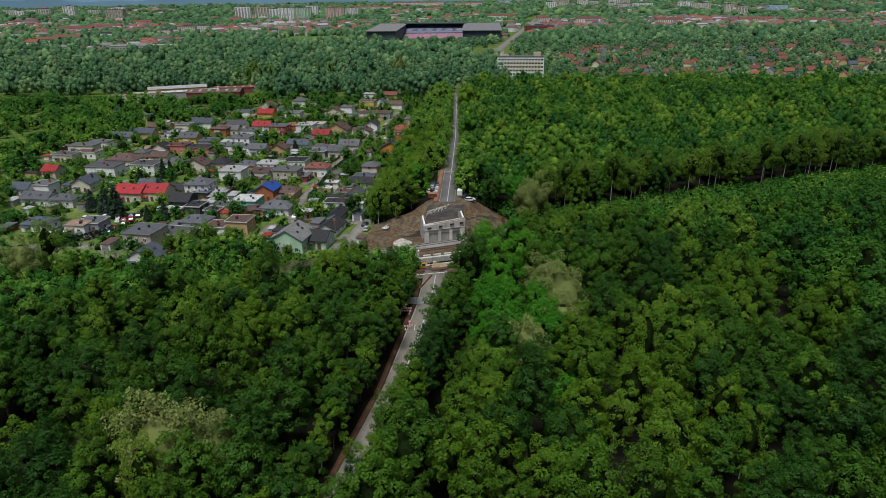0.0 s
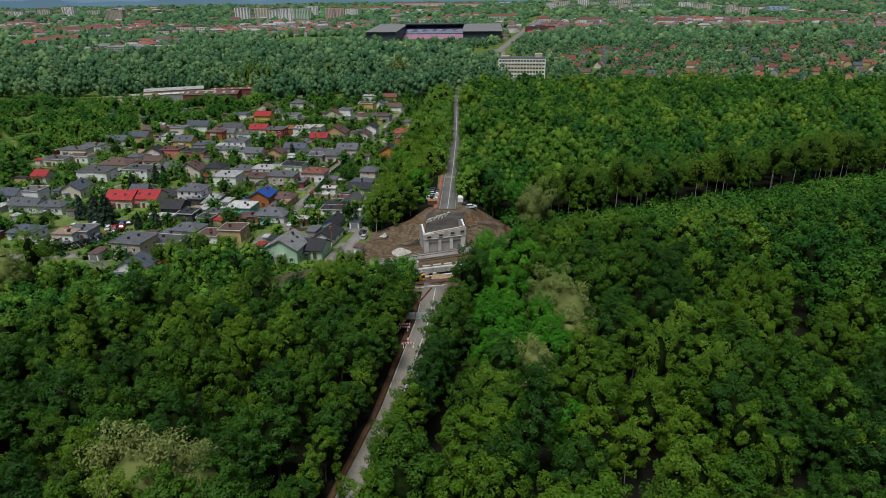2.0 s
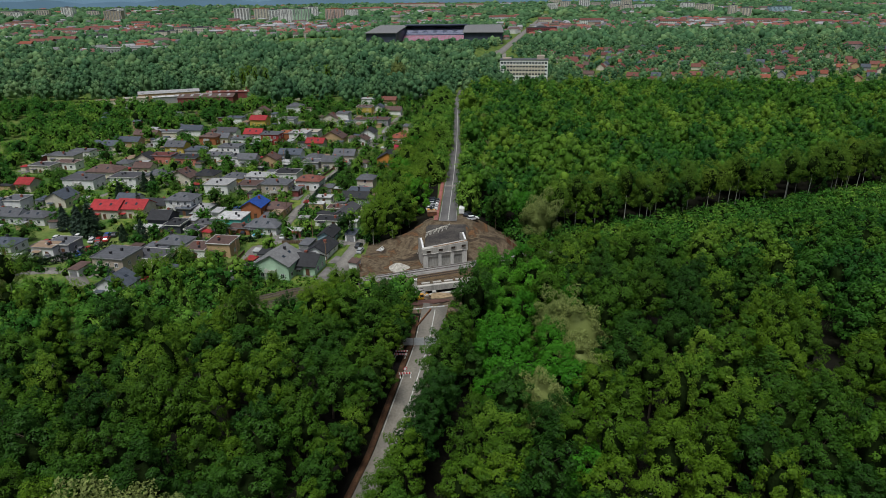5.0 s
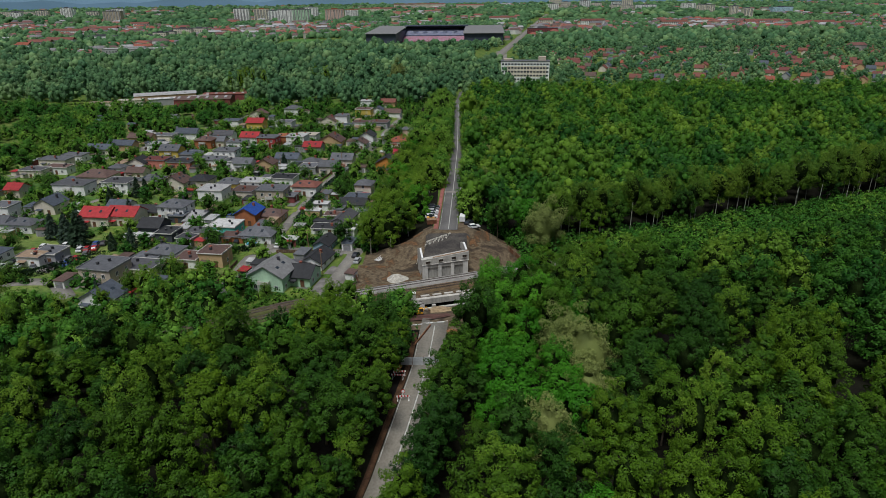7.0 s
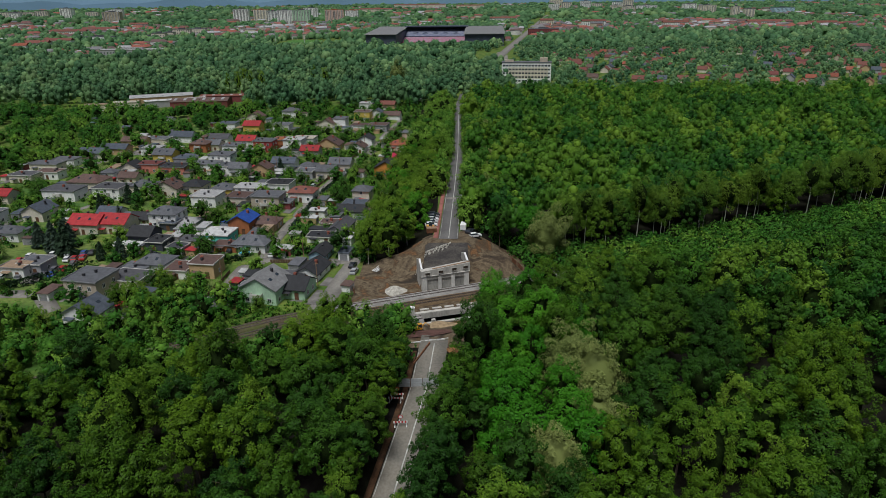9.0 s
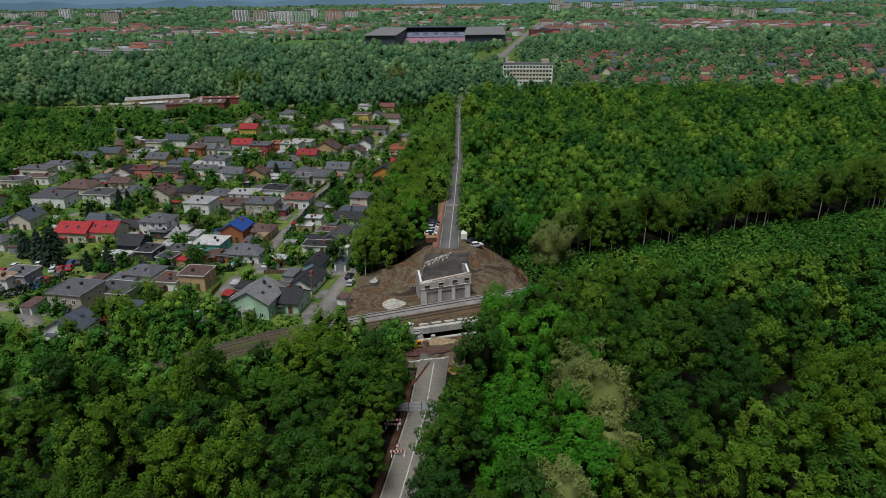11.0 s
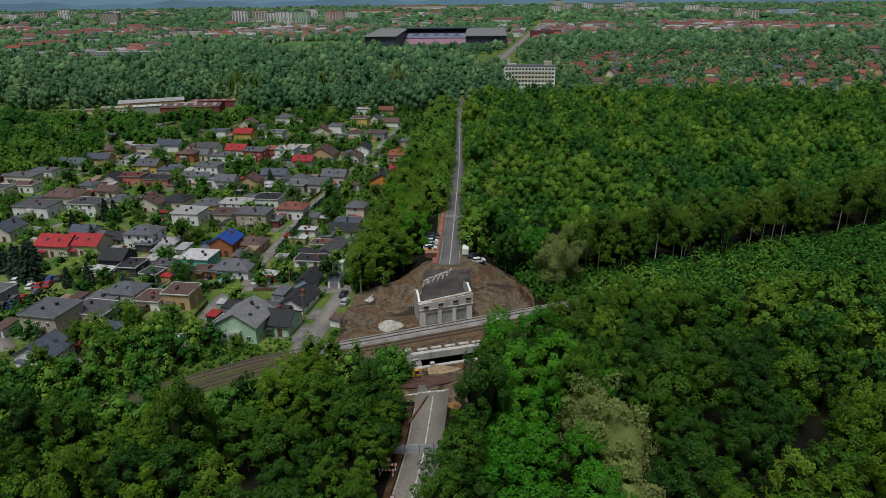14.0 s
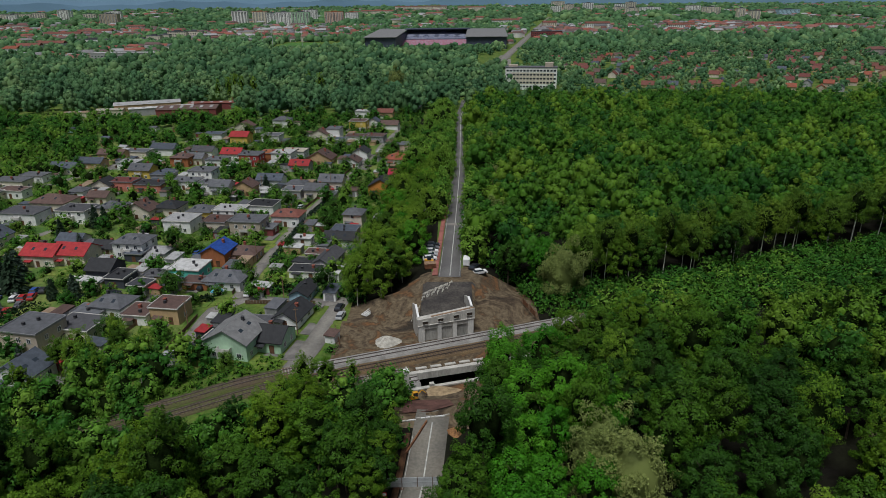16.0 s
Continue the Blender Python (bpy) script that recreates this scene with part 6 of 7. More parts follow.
# garages and lean-tos in the gardens, and fences between the plots
M_GATE = material("grey_garage_door", (0.25, 0.25, 0.26), 0.5, 0.15, 1.0)
GARAGE = {}
for top in ("white", "grey", "slate", "brown", "silver", "tan", "black"):
    GARAGE[top] = Shape().prism([(-3.1, 2.55), (3.1, 2.55), (3.1, 2.95), (-3.1, 2.7)], "x", -1.95, 1.95).mesh("roof", roof_mat(top))
GWALL = {w_: Shape().box(-1.8, -2.9, 0, 1.8, 2.9, 2.55).mesh("wall", wall_mat(w_)) for w_ in ("white", "tan", "grey", "cream", "maroon")}
GDOOR = Shape().box(-1.25, -2.96, 0.05, 1.25, -2.9, 2.15).box(-1.25, -2.99, 0.7, 1.25, -2.96, 0.76).box(-1.25, -2.99, 1.4, 1.25, -2.96, 1.46).mesh("garage_door", M_GATE)
made = 0
for n, (hx, hy, hw, hd, ha) in enumerate(list(FOOT[:117])):
    for tries in range(5):
        u, v = yr.choice((-1, 1)) * (hw + yr.uniform(2.6, 6)), yr.uniform(-1, 1) * (hd + 3)
        sx, sy = hx + u * math.cos(ha) - v * math.sin(ha), hy + u * math.sin(ha) + v * math.cos(ha)
        if clear_of(sx, sy) and bool(village(np.array([sx]), np.array([sy]))[0]) and sy < 500:
            lean = thing("garage", pose(sx, sy, float(land(sx, sy)) - 0.1, 0, 0, math.degrees(ha) + yr.choice((0, 0, 90))), "single garage with a flat roof beside a house", "garage", "garages in the gardens")
            part("wall", GWALL[yr.choice(list(GWALL))], None, lean)
            part("roof", GARAGE[yr.choice(list(GARAGE))], None, lean)
            part("garage_door", GDOOR, None, lean)
            FOOT.append((sx, sy, 2.2, 3.2, ha))
            made += 1
            break
    x0, y0 = hx + (hw + 4.5) * math.cos(ha), hy + (hw + 4.5) * math.sin(ha)
    if n % 2 and clear_of(x0, y0):
        run = thing("garden_fence", pose(x0, y0, float(land(x0, y0)) - 0.05, 0, 0, math.degrees(ha) + 90), "brown board fence between two gardens", "fence", "garden fences")
        part("fence_run", FENCE_ME, None, run)

# ---- middle distance: sheds, the white block, the stadium ----
HALLS = []


def hall(x, y, w, d, h, rot, wall, top, label):
    HALLS.append((x, y, w, d))
    base = thing("industrial_hall", pose(x, y, 0, 0, 0, rot), label, "hall", "industrial halls")
    part("wall", Shape().box(-w / 2, -d / 2, -0.2, w / 2, d / 2, h), wall_mat(wall), base)
    part("roof", Shape().prism([(-d / 2 - 0.4, h), (d / 2 + 0.4, h), (0, h + d * 0.09)], "x", -w / 2 - 0.4, w / 2 + 0.4), roof_mat(top), base)
    for k in range(int(w / 7)):
        part("skylight", Shape().prism([(-d * 0.36, h + d * 0.035), (-d * 0.1, h + d * 0.075), (-d * 0.1, h + d * 0.085), (-d * 0.36, h + d * 0.045)], "x", -w / 2 + 2 + k * 7, -w / 2 + 4 + k * 7), roof_mat("silver"), base)


hall(-228, 566, 46, 16, 6, 22, "tan", "silver", "long pale-roofed industrial hall among trees")
hall(-212, 552, 44, 8, 5, 22, "grey", "white", "long low hall with a white roof")
hall(-190, 548, 42, 20, 5, 6, "maroon", "brown", "red-brown roofed hall with skylights")
hall(-178, 572, 40, 10, 5, 6, "maroon", "brick", "red-brown roofed hall with skylights")
hall(-248, 548, 18, 9, 4, 12, "cream", "cream", "small cream hall among trees")
hall(-268, 540, 16, 8, 3.5, 12, "cream", "tan", "small cream hall among trees")
hall(10, 692, 34, 14, 5, 3, "white", "silver", "low white hall beside the road")
hall(-36, 636, 20, 12, 4.5, 3, "white", "slate", "low white building among trees")
hall(-160, 622, 40, 12, 5, 2, "maroon", "slate", "long low brick building among trees")
hall(-60, 640, 18, 10, 4.5, 2, "cream", "slate", "low cream building among trees")


def block(x, y, w, d, h, wall, top):
    """A block of flats or offices, with bands of windows on its front."""
    word = "tall" if h > 22 else "low"
    base = thing("apartment_block", pose(x, y, 0, 0, 0, 0), f"{word} {WORDS.get(wall, wall)} apartment block in the distant town", "apartment block", "blocks of the town")
    part("wall", Shape().box(-w / 2, -d / 2, -0.5, w / 2, d / 2, h), wall_mat(wall), base)
    pitched = top in ("brick", "orangered")
    rise = 4.0 if pitched else 1.2
    if pitched:
        part("roof", Shape().prism([(-d / 2 - 0.6, h), (d / 2 + 0.6, h), (0, h + rise)], "x", -w / 2 - 0.5, w / 2 + 0.5), roof_mat(top), base)
    else:
        part("roof", Shape().box(-w / 2 - 0.3, -d / 2 - 0.3, h, w / 2 + 0.3, d / 2 + 0.3, h + 0.8).box(-w / 6, -2, h + 0.8, w / 6, 2, h + 3), roof_mat(top), base)
    bands = Shape()
    for f in range(max(1, int(h / 2.9))):
        n = max(2, int(w / 4.2))
        for i in range(n):
            u = -w / 2 + (i + 0.5) * w / n
            bands.box(u - 0.9, -d / 2 - 0.06, f * 2.9 + 1.0, u + 0.9, -d / 2 + 0.02, f * 2.9 + 2.4)
    tagged(part("glazing", bands, M_GLASS, base), kind="stuff")
    if h > 22:
        for k in range(max(2, int(w / 9))):
            u = -w / 2 + (k + 0.5) * w / max(2, int(w / 9))
            part("balcony", Shape().box(u - 1.1, -d / 2 - 1.3, 2, u + 1.1, -d / 2 - 0.1, h - 1), roof_mat("silver"), base)


block(-611, 2095, 45, 16, 40, 'white', 'grey')
block(-569, 2161, 46, 16, 37, 'cream', 'orange')
block(-511, 2071, 28, 16, 34, 'white', 'grey')
block(-449, 1954, 42, 16, 39, 'white', 'grey')
block(-401, 1943, 48, 16, 39, 'mint', 'grey')
block(-464, 2397, 48, 16, 36, 'white', 'grey')
block(-324, 2027, 53, 16, 37, 'pink', 'orange')
block(-295, 2172, 39, 16, 32, 'white', 'orange')
block(-1047, 2203, 55, 22, 34, 'beige', 'grey')
for k in range(7):
    block(-1560 + 62 * k, 2540 + 60 * (k % 3), 40 + 6 * (k % 3), 14, 26 + 5 * (k % 4), ('white', 'cream', 'white')[k % 3], 'grey')
for k in range(6):
    block(470 + 70 * k, 3150 + 90 * (k % 2), 46, 14, 26 + 6 * (k % 3), ('white', 'cream')[k % 2], 'grey')
block(-2554, 4091, 131, 14, 43, 'white', 'grey')
block(-2524, 4199, 126, 14, 35, 'cream', 'grey')
block(-1677, 2738, 139, 14, 25, 'cream', 'grey')
block(-536, 1364, 17, 14, 14, 'cream', 'grey')
block(-524, 1394, 35, 14, 18, 'cream', 'grey')
block(-503, 1424, 33, 14, 17, 'cream', 'grey')
block(-545, 1335, 25, 14, 14, 'cream', 'grey')
block(-435, 978, 86, 16, 11, 'grey', 'silver')
block(-796, 1818, 48, 12, 12, 'white', 'brick')
block(-822, 1530, 77, 14, 10, 'white', 'brick')
block(-816, 1652, 79, 14, 9, 'white', 'brick')
block(-676, 1162, 41, 14, 10, 'white', 'brick')
block(-672, 1219, 48, 14, 10, 'white', 'brick')
block(-688, 1132, 29, 14, 8, 'white', 'orangered')
block(-556, 1308, 24, 14, 10, 'cream', 'grey')
block(-636, 1292, 55, 14, 11, 'white', 'grey')
block(629, 4127, 75, 14, 34, 'cream', 'grey')
block(685, 2905, 44, 14, 24, 'cream', 'grey')
block(696, 2743, 49, 14, 24, 'cream', 'grey')
block(759, 2719, 77, 14, 26, 'white', 'grey')
block(925, 2730, 53, 14, 30, 'white', 'grey')
block(916, 2522, 63, 14, 28, 'cream', 'grey')
block(851, 2113, 22, 16, 33, 'cream', 'slate')
block(854, 2026, 28, 16, 28, 'cream', 'grey')
block(1148, 2446, 70, 30, 20, 'paleblue', 'slate')
block(237, 1713, 32, 16, 15, 'cream', 'brick')
block(335, 1640, 55, 14, 15, 'white', 'brick')
block(180, 1348, 56, 16, 14, 'maroon', 'grey')
block(-146, 3667, 267, 14, 22, 'cream', 'brick')
block(-293, 2956, 146, 14, 18, 'cream', 'brick')
block(108, 3437, 134, 14, 20, 'cream', 'brick')
block(149, 1912, 73, 14, 14, 'white', 'brick')
block(806, 1542, 64, 14, 11, 'white', 'brick')
block(511, 1603, 58, 14, 12, 'white', 'brick')
block(734, 1657, 81, 14, 10, 'white', 'brick')


white = thing("office_block", pose(72.3, 665.5, 0, 0, 0, -8), "long white five-storey block with rows of windows", "office block")
part("wall", Shape().box(-22.5, -6, -0.5, 22.5, 6, 19), wall_mat("white"), white)
part("cream_panel", Shape().box(-17, -6.06, 5.0, 20, -6.0, 15.0), wall_mat("cream"), white, "cream painted panel")
part("roof", Shape().box(-22.8, -6.3, 19, 22.8, 6.3, 19.6), roof_mat("grey"), white)
part("roof_house", Shape().box(12, -3, 19.6, 19, 4, 23).box(-20, -2, 19.6, -12, 3, 21), wall_mat("beige"), white)
pane_me = Shape().box(-1.0, -0.04, 0, 1.0, 0.04, 1.5).mesh("window", M_GLASS)
for f in range(5):
    for i in range(15):
        part("window", pane_me, None, white, "", Matrix.Translation((-20.5 + i * 2.93, -6.09, 2.2 + f * 3.4)))
part("mast", Shape().tube((15, 0, 23), (15, 0, 31), 0.25, 0.1), M_DARKSTEEL, white)

M_CLAD = material("dark_stadium_cladding", (0.065, 0.078, 0.115), 0.6, 0.15, 0.1)
M_SEAT_R = material("red_and_white_seats", (0.3, 0.08, 0.11), 0.7, 0.35, 0.4, 2.0, second=(0.3, 0.24, 0.3))
M_SEAT_B = material("blue_grey_seats", (0.09, 0.105, 0.18), 0.7, 0.3, 0.3, 2.0, second=(0.22, 0.23, 0.28))
arena = thing("stadium", pose(-24, 1130, 0, 0, 0, -3) @ Matrix.Diagonal((1, 1, 0.88, 1)), "football stadium with dark clad stands and pale roofs", "stadium")
for x0, x1 in ((-108, -60), (50, 112)):
    part("side_stand", Shape().prism([(x0, -0.5), (x1, -0.5), (x1, 20), (x0, 20)], "y", 0, 165), M_CLAD, arena, "dark clad stand")
    part("stand_roof", Shape().poly([(x0 - 2, -3, 20.5), (x1 + 2, -3, 20.5), (x1 + 2, 168, 25), (x0 - 2, 168, 25), (x0 - 2, -3, 21.3), (x1 + 2, -3, 21.3), (x1 + 2, 168, 25.8), (x0 - 2, 168, 25.8)],
                                    (3, 2, 1, 0), (4, 5, 6, 7), (0, 1, 5, 4), (1, 2, 6, 5), (2, 3, 7, 6), (3, 0, 4, 7)), roof_mat("lightgrey"), arena, "grey roof")
part("lower_tier", Shape().prism([(85, -0.5), (125, -0.5), (125, 8), (85, 1)], "x", -60, 50), M_SEAT_R, arena, "red and white seats")
part("upper_tier", Shape().prism([(128, -0.5), (168, -0.5), (168, 21), (128, 9)], "x", -60, 50), M_SEAT_B, arena, "blue and grey seats")
part("tier_wall", Shape().box(-60, 125.2, 5, 50, 127.8, 9.5), M_CLAD, arena)
part("back_roof", Shape().box(-62, 150, 25.5, 52, 172, 27), M_CLAD, arena, "dark roof edge")
part("back_wall", Shape().box(-62, 168.5, -0.5, 52, 171, 25.5), M_CLAD, arena)
part("pitch", Shape().box(-58, 4, -0.2, 48, 84, 0.15), material("mown_pitch", (0.06, 0.16, 0.03), 0.9, 0.15, 0.1), arena, "green pitch")
for k, ch in enumerate("ZABRZ"):
    curve = bpy.data.curves.new("letter", "FONT")
    curve.body, curve.size, curve.extrude, curve.align_x = ch, 17, 0.15, "CENTER"
    holder = new("letter_source", curve)
    me = bpy.data.meshes.new_from_object(holder)
    bpy.data.objects.remove(holder)
    me.materials.append(M_CLAD)
    part("letter", me, None, arena, "dark letter on the seats", Matrix.Translation((-42 + 18 * k, 139, 12.7)) @ pose(0, 0, 0, 16.7))
mast_at = ((-290, 1190), (-250, 1230), (-320, 1240))
for x, y in mast_at:
    base = thing("floodlight_mast", Matrix.Translation((x, y, 0)), "tall pale floodlight mast beside the playing field", "floodlight")
    part("post", Shape().tube((0, 0, -0.5), (0, 0, 28), 0.5, 0.3), M_HOARD, base)
    part("lamp_frame", Shape().box(-2, -0.3, 28, 2, 0.3, 31), M_HOARD, base)
single("playing_field", Shape().poly([(-300, 1155, 0.1), (-195, 1150, 0.1), (-180, 1300, 0.1), (-290, 1320, 0.1)], (0, 1, 2, 3)), material("mown_pitch", (0.06, 0.16, 0.03)), "bright mown green playing field", "field", "", "structure")
single("forecourt", Shape().poly([(34, 838, 0.1), (70, 834, 0.1), (84, 1010, 0.1), (70, 1010, 0.1), (55, 900, 0.1)], (0, 1, 2, 3, 4)), M_LANE, "pale paved forecourt beside the avenue", "pavement", "", "structure")
single("verge_lawn", Shape().poly([(30, 800, 0.12), (78, 795, 0.12), (82, 822, 0.12), (34, 826, 0.12)], (0, 1, 2, 3)), material("dry_lawn", (0.16, 0.17, 0.04), 0.95, 0.25, 0.1), "yellow-green lawn beside the avenue", "lawn", "", "structure")
ribbon("road_10", [(70 + 0.18 * (y - 955), y) for y in range(880, 2600, 20)], 6, 0.15, M_LANE, "wide pale avenue into the town", "road")
ribbon("road_11", [(470 + 0.62 * (y - 640), y) for y in range(640, 1100, 12)], 4, 0.15, M_LANE, "pale lane along the wood", "road")
ribbon("road_12", [(x, 1850 - 0.12 * (x - 900)) for x in range(760, 1700, 20)], 9, 0.2, M_LANE, "grey expressway in the distance", "road")

# ---- houses beyond the wood: a few kinds, copied ----
KINDS = []
for k, (w, d, h, wall, top) in enumerate(((12, 10, 4.4, "cream", "brick"), (11, 9, 4.4, "beige", "orangered"), (13, 10, 4, "cream", "brown"), (10, 9, 4.6, "beige", "maroon"), (14, 10, 4.2, "tan", "brick"), (11, 10, 4.5, "grey", "slate"), (12, 9, 4.4, "cream", "maroon"))):
    KINDS.append((w, d, h, wall, top))
MADE = {}
hr = random.Random(31)
taken = []


def suburb_house(x, y):
    k = hr.randrange(len(KINDS))
    turn = hr.choice((-30, -25, 60, 65, -20)) + hr.uniform(-4, 4)
    m = pose(x, y, 0, 0, 0, turn) @ Matrix.Scale(0.78, 4)
    if k in MADE:
        copy_thing(MADE[k], pose(x, y, 0, 0, 0, turn))
        return
    w, d, h, wall, top = KINDS[k]
    base = thing("suburban_house", m, f"{wall} house with a steep {WORDS.get(top, top)} roof beyond the wood", "house", "houses beyond the wood")
    p, q = d / 2, w / 2
    rise = p * 0.75
    part("wall", Shape().prism([(-p, -0.2), (p, -0.2), (p, h), (0, h + rise - 0.05), (-p, h)], "x", -q, q), wall_mat(wall), base)
    part("roof", Shape().prism([(-p - 0.5, h - 0.45), (-p - 0.5, h - 0.2), (0, h + rise + 0.25), (p + 0.5, h - 0.2), (p + 0.5, h - 0.45), (0, h + rise)], "x", -q - 0.4, q + 0.4), roof_mat(top), base)
    part("chimney", CHIMNEY, None, base, "", Matrix.Translation((q * 0.3, 0.6, h + rise - 0.3)))
    MADE[k] = base


def in_suburb(x, y):
    return (x > 118 + 0.05 * (y - 640)) and (y > 572 + 0.1 * x) and x < 0.66 * y + 60 and noise.noise(Vector((x * 0.011, y * 0.008, 4.0))) > -0.28


for row in range(14):
    for col in range(30):
        x, y = 120 + col * 21 + hr.uniform(-6, 6) + (row % 2) * 10, 636 + row * 27 + hr.uniform(-7, 7)
        if in_suburb(x, y) and hr.random() < 0.72:
            suburb_house(x, y)
            taken.append((x, y))
TK = np.array(taken)

for x, y, h in ((-172, 603, 1.7), (-166, 600, 1.6), (-178, 606, 1.5), (-160, 612, 1.45), (-185, 600, 1.4), (-120, 640, 1.5), (-112, 645, 1.4)):
    tree(x, y, "birch", int(-x) % 3, 0.85, x, "poplars", h, "tall dark columnar poplar above the wood")
tree(-46, 628, "willow", 0, 1.35, 1.0, "", 1.2, "large pale rounded willow above the wood")

# ---- woods, roofs and town to the horizon ----
drng = np.random.default_rng(55)


def off_things(x, y):
    ok = (np.abs(x - road_x(y)) > 5) | (y > 612)
    for hx, hy, hw, hd in HALLS:
        ok &= ~((np.abs(x - hx) < hw / 2 + 4) & (y > hy - hd / 2 - 14) & (y < hy + hd / 2 + 5))
    ok &= ~((np.hypot(x - 10, (y - 690)) < 22) | ((np.abs(x - 72) < 27) & (y > 618) & (y < 680)))
    ok &= ~((x > 28) & (x < 92) & (y > 800) & (y < 1010))
    ok &= ~((x > -134) & (x < 92) & (y > 1105) & (y < 1320))
    ok &= ~((x > -305) & (x < -175) & (y > 1130) & (y < 1330))
    ok &= ~((np.abs(x - 70 - 0.18 * (y - 955)) < 16) & (y > 880))
    ok &= ~((x > -486) & (x < -384) & (y > 870) & (y < 990))
    for tx_, ty_ in TK:
        ok &= np.hypot(x - tx_, y - ty_) > 9
    return ok & (np.abs(x) < 0.69 * y + 60)


def belt(x, y):
    return off_things(x, y) & (y > np.interp(x, [-400, -300, -170, -150, -8, 12, 100, 400], [545, 548, 560, 532, 532, 560, 575, 640])) & (np.where(x > 110, y > 572 + 0.1 * x, True))


wx, wy = scatter(drng, -640, 640, 530, 1100, 13.2, 3.8, belt)
green = np.array([noise.noise(Vector((a * 0.011, b * 0.008, 4.0))) for a, b in zip(wx, wy)])
open_ = ((wx > 120) & (green > -0.28) & (drng.uniform(size=len(wx)) < 0.5)) | ((wy > 930) & (wx < -330) & (green > 0.0))
big = np.where((wx < 60) & (wy < 960), 1.15, np.where(wx > 110, 0.62, 0.7))
wx, wy, big = wx[~open_], wy[~open_], big[~open_]
tint = np.clip(0.4 + 0.6 * np.array([noise.noise(Vector((a * 0.01, b * 0.01, 2.0))) for a, b in zip(wx, wy)]) + drng.normal(0, 0.32, len(wx)), 0, 1)
big = big * drng.uniform(0.75, 1.25, len(wx))
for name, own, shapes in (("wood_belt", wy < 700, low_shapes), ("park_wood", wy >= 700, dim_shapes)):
    stand(name, wx[own], wy[own], np.full(own.sum(), -0.2), big[own], drng.uniform(0.85, 1.2, own.sum()), tint[own], shapes, [M_HAZED_WOOD], "belt of tall deciduous trees behind the settlement" if name == "wood_belt" else "park trees before the distant town", rng=drng)
sx_, sy_ = scatter(drng, 105, 700, 575, 1050, 12.0, 3.4, lambda x, y: off_things(x, y) & (y > 575 + 0.1 * x) & (x < 0.69 * y + 30))
keep_ = drng.uniform(size=len(sx_)) < 0.36
sx_, sy_ = sx_[keep_], sy_[keep_]
yard_shapes = [simple_tree(190 + k, 4.2, 6.5, 8.5, 60, 0.9, 7, ruffle=0.4, heart=0, shell=0.8) for k in range(4)]
stand("suburb_trees", sx_, sy_, np.full(len(sx_), -0.2), drng.uniform(0.6, 1.2, len(sx_)), drng.uniform(0.85, 1.2, len(sx_)), np.clip(drng.normal(0.35, 0.3, len(sx_)), 0, 1), yard_shapes, [M_HAZED_WOOD], "garden trees between the houses of the suburb", rng=drng)
tiny_shapes = [simple_tree(150 + k, 7.5, 9, 10, 8, 2.0, 4, ruffle=0.4, heart=0, shell=0.9) for k in range(4)]
for name, y0, y1, step, keep_at, seed in (("town_trees", 1100, 1900, 20, -0.2, 1), ("far_town_trees", 1900, 4700, 56, -0.2, 2)):
    wx, wy = scatter(drng, -0.72 * y1, 0.72 * y1, y0, y1, step, step * 0.3, off_things)
    g = np.array([noise.noise(Vector((a * 0.004, b * 0.0022, 7.0))) for a, b in zip(wx, wy)])
    ok = g + drng.normal(0, 0.12, len(wx)) > keep_at
    wx, wy = wx[ok], wy[ok]
    stand(name, wx, wy, np.full(len(wx), -0.3), drng.uniform(0.6, 1.2, len(wx)) * (1 if seed == 1 else 2.2), drng.uniform(0.8, 1.3, len(wx)) * (1 if seed == 1 else 0.6), np.clip(drng.normal(0.4, 0.25, len(wx)), 0, 1), tiny_shapes, [M_HAZED_WOOD], "trees between the roofs of the distant town", rng=drng)

M_FARROOF = tint_material("distant_roofs", [(0.22, 0.07, 0.05), (0.26, 0.08, 0.055), (0.12, 0.075, 0.07), (0.12, 0.12, 0.13), (0.18, 0.175, 0.18), (0.24, 0.10, 0.08), (0.33, 0.33, 0.34), (0.15, 0.06, 0.05)])
M_FARWALL = tint_material("distant_walls", [(0.6, 0.57, 0.5), (0.66, 0.65, 0.62), (0.5, 0.42, 0.33), (0.6, 0.56, 0.45), (0.4, 0.37, 0.35)])


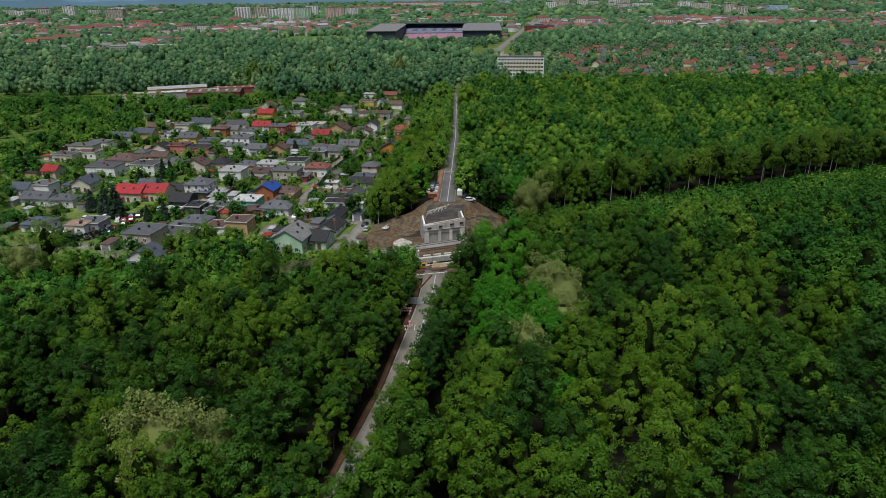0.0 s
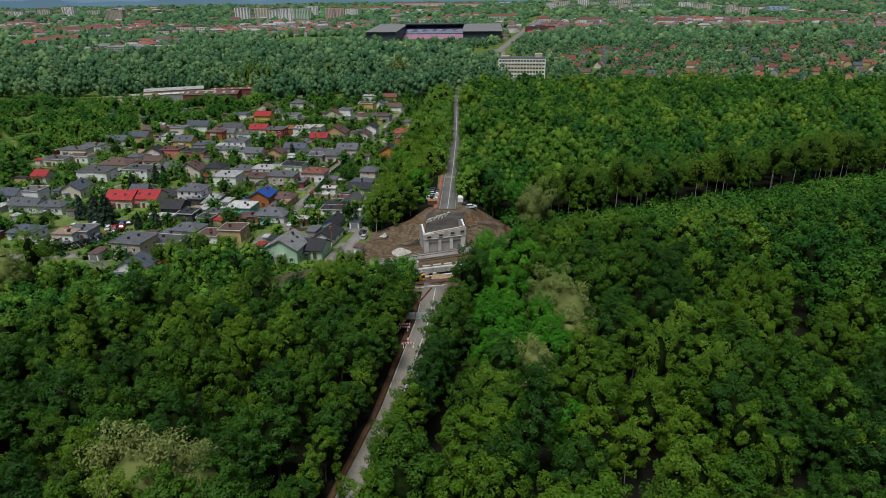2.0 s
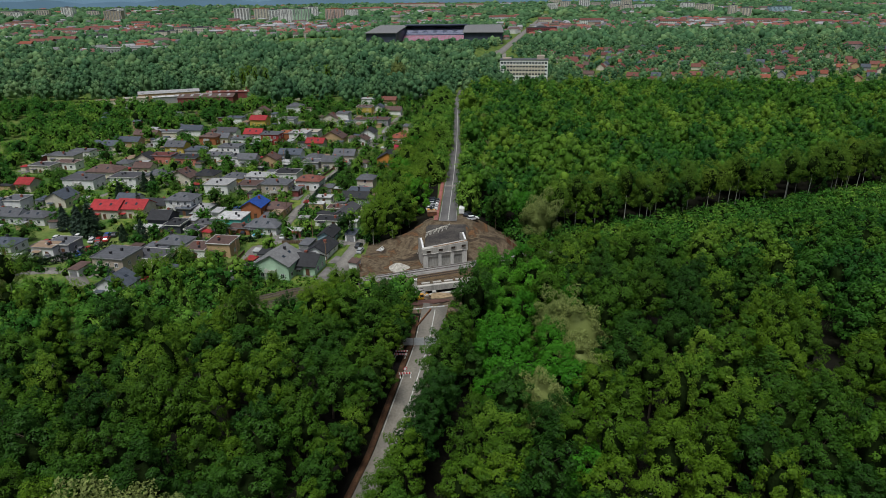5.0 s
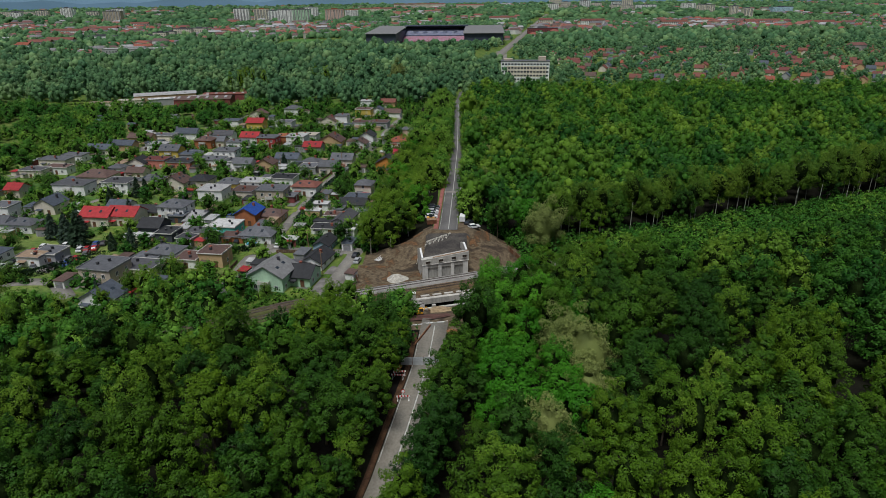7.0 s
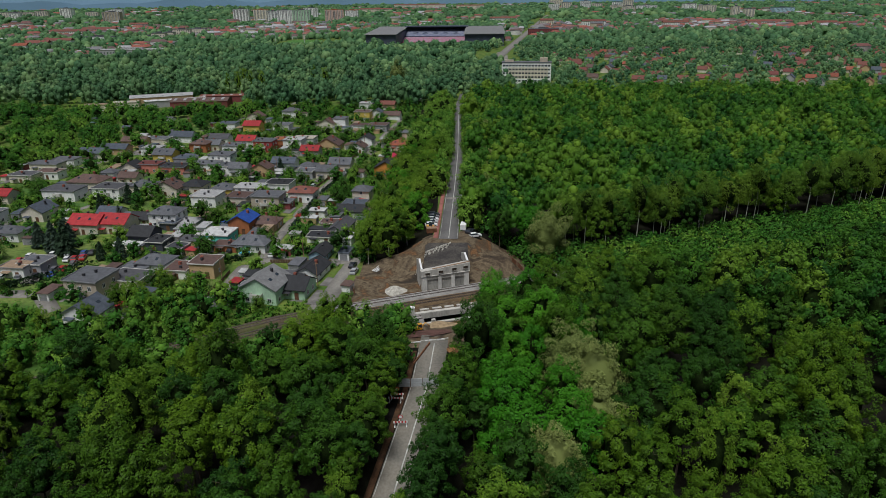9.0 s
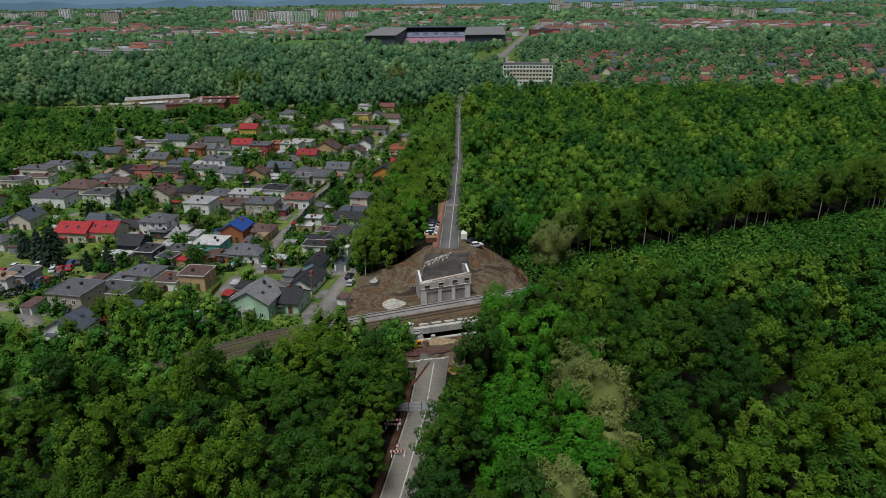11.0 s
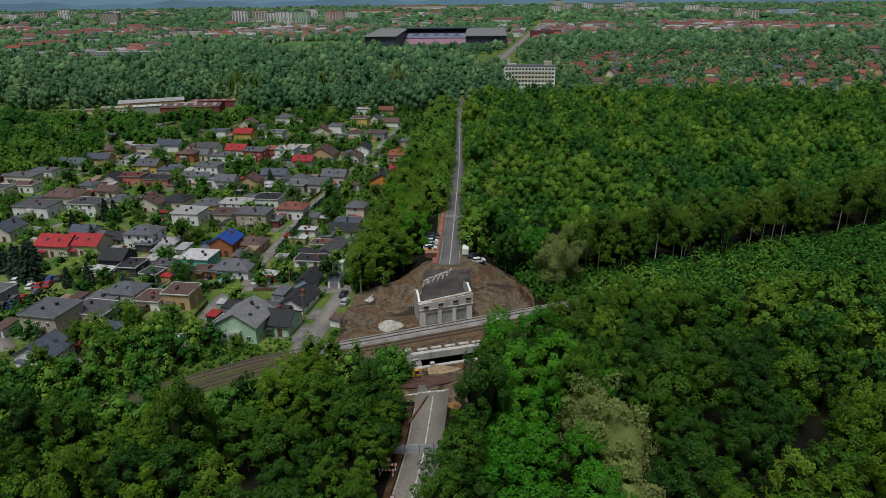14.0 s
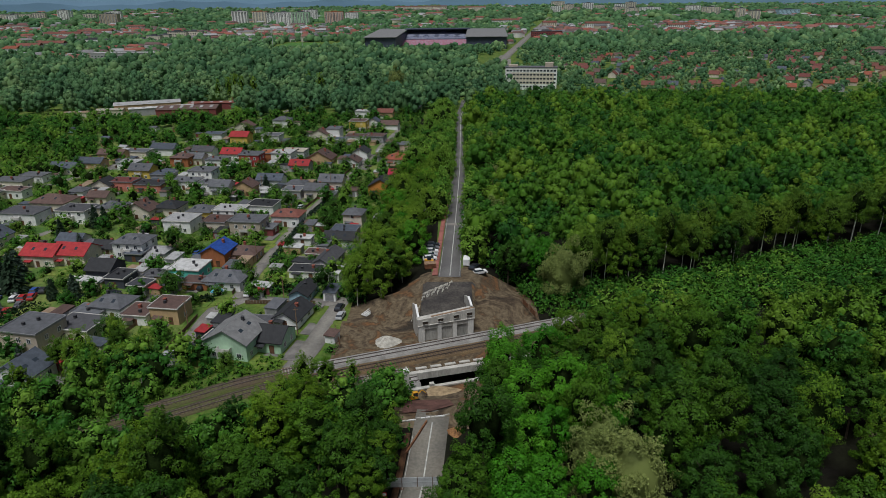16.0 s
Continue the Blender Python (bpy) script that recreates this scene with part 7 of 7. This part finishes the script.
def roofscape(name, x, y, w, d, h, rise, turn, tint, label):
    """Many far houses in one mesh: walls, and roofs with a short ridge."""
    n = len(x)
    cs, sn = np.cos(turn), np.sin(turn)

    def ring(a, b, z):
        return np.stack([np.stack([x + cs * u * a - sn * v * b, y + sn * u * a + cs * v * b, z], 1) for u, v in ((-1, -1), (1, -1), (1, 1), (-1, 1))], 1)

    lo, eave, over, top = ring(w, d, np.full(n, -0.5)), ring(w, d, h), ring(w * 1.06, d * 1.08, h - 0.1), ring(w * 0.85, d * 0.04, h + rise)
    V = np.stack([lo, eave, over, top], 1).reshape(-1, 3)
    q = np.array([(0, 1, 5, 4), (1, 2, 6, 5), (2, 3, 7, 6), (3, 0, 4, 7), (8, 9, 13, 12), (9, 10, 14, 13), (10, 11, 15, 14), (11, 8, 12, 15), (12, 13, 14, 15)])
    Q = (np.arange(n) * 16)[:, None, None] + q
    me = quads_mesh(name, V, Q.reshape(-1, 4), [M_FARWALL, M_FARROOF], np.tile([0, 0, 0, 0, 1, 1, 1, 1, 1], n), np.repeat(tint, 16))
    return tagged(new(name, me), label, "houses", "", "stuff")


for name, y0, y1, step in (("town_houses", 940, 1900, 27), ("far_town_houses", 1900, 4600, 62)):
    hx, hy = scatter(drng, -0.72 * y1, 0.72 * y1, y0, y1, step, step * 0.25, off_things)
    g = np.array([noise.noise(Vector((a * 0.004, b * 0.0022, 7.0))) for a, b in zip(hx, hy)])
    near = (hy < 1100) & (hx > -330) & (hx < 330)
    ok = (g < (0.02 if step < 40 else -0.02)) & ~near & (drng.uniform(size=len(hx)) < 0.85)
    hx, hy = hx[ok], hy[ok]
    n = len(hx)
    long_ = drng.uniform(size=n) < 0.3
    k = 1.0 if step < 40 else 1.5
    roofscape(name, hx, hy, np.where(long_, drng.uniform(7, 15, n), drng.uniform(4.5, 6.5, n)) * k, drng.uniform(4.5, 6, n) * k, drng.uniform(4, 8, n) * np.where(long_, 1.3, 1), drng.uniform(2.5, 4, n), drng.normal(0.15, 0.35, n), drng.uniform(0, 1, n), "red and grey roofed houses of the distant town")

# the hills that close the view, haze painted as blue colour and glow
M_HILLS = bpy.data.materials.new("hazed_hills")
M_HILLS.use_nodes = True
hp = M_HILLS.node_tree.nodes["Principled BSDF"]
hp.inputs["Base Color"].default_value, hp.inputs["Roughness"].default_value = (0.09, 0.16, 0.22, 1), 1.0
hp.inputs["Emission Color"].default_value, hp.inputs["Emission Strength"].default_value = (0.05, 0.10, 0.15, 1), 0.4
hills = Shape()
N = 80
for k in range(N + 1):
    a = radians(40 + 100 * k / N)
    hgt = 46 + 10 * math.sin(k * 0.7) + 7 * math.sin(k * 1.9)
    hills.v += [(4750 * math.cos(a), 4750 * math.sin(a), -5), (4780 * math.cos(a), 4780 * math.sin(a), hgt), (4990 * math.cos(a), 4990 * math.sin(a), hgt + 60)]
hills.f = [f for k in range(N) for f in ((3 * k, 3 * k + 3, 3 * k + 4, 3 * k + 1), (3 * k + 1, 3 * k + 4, 3 * k + 5, 3 * k + 2))]
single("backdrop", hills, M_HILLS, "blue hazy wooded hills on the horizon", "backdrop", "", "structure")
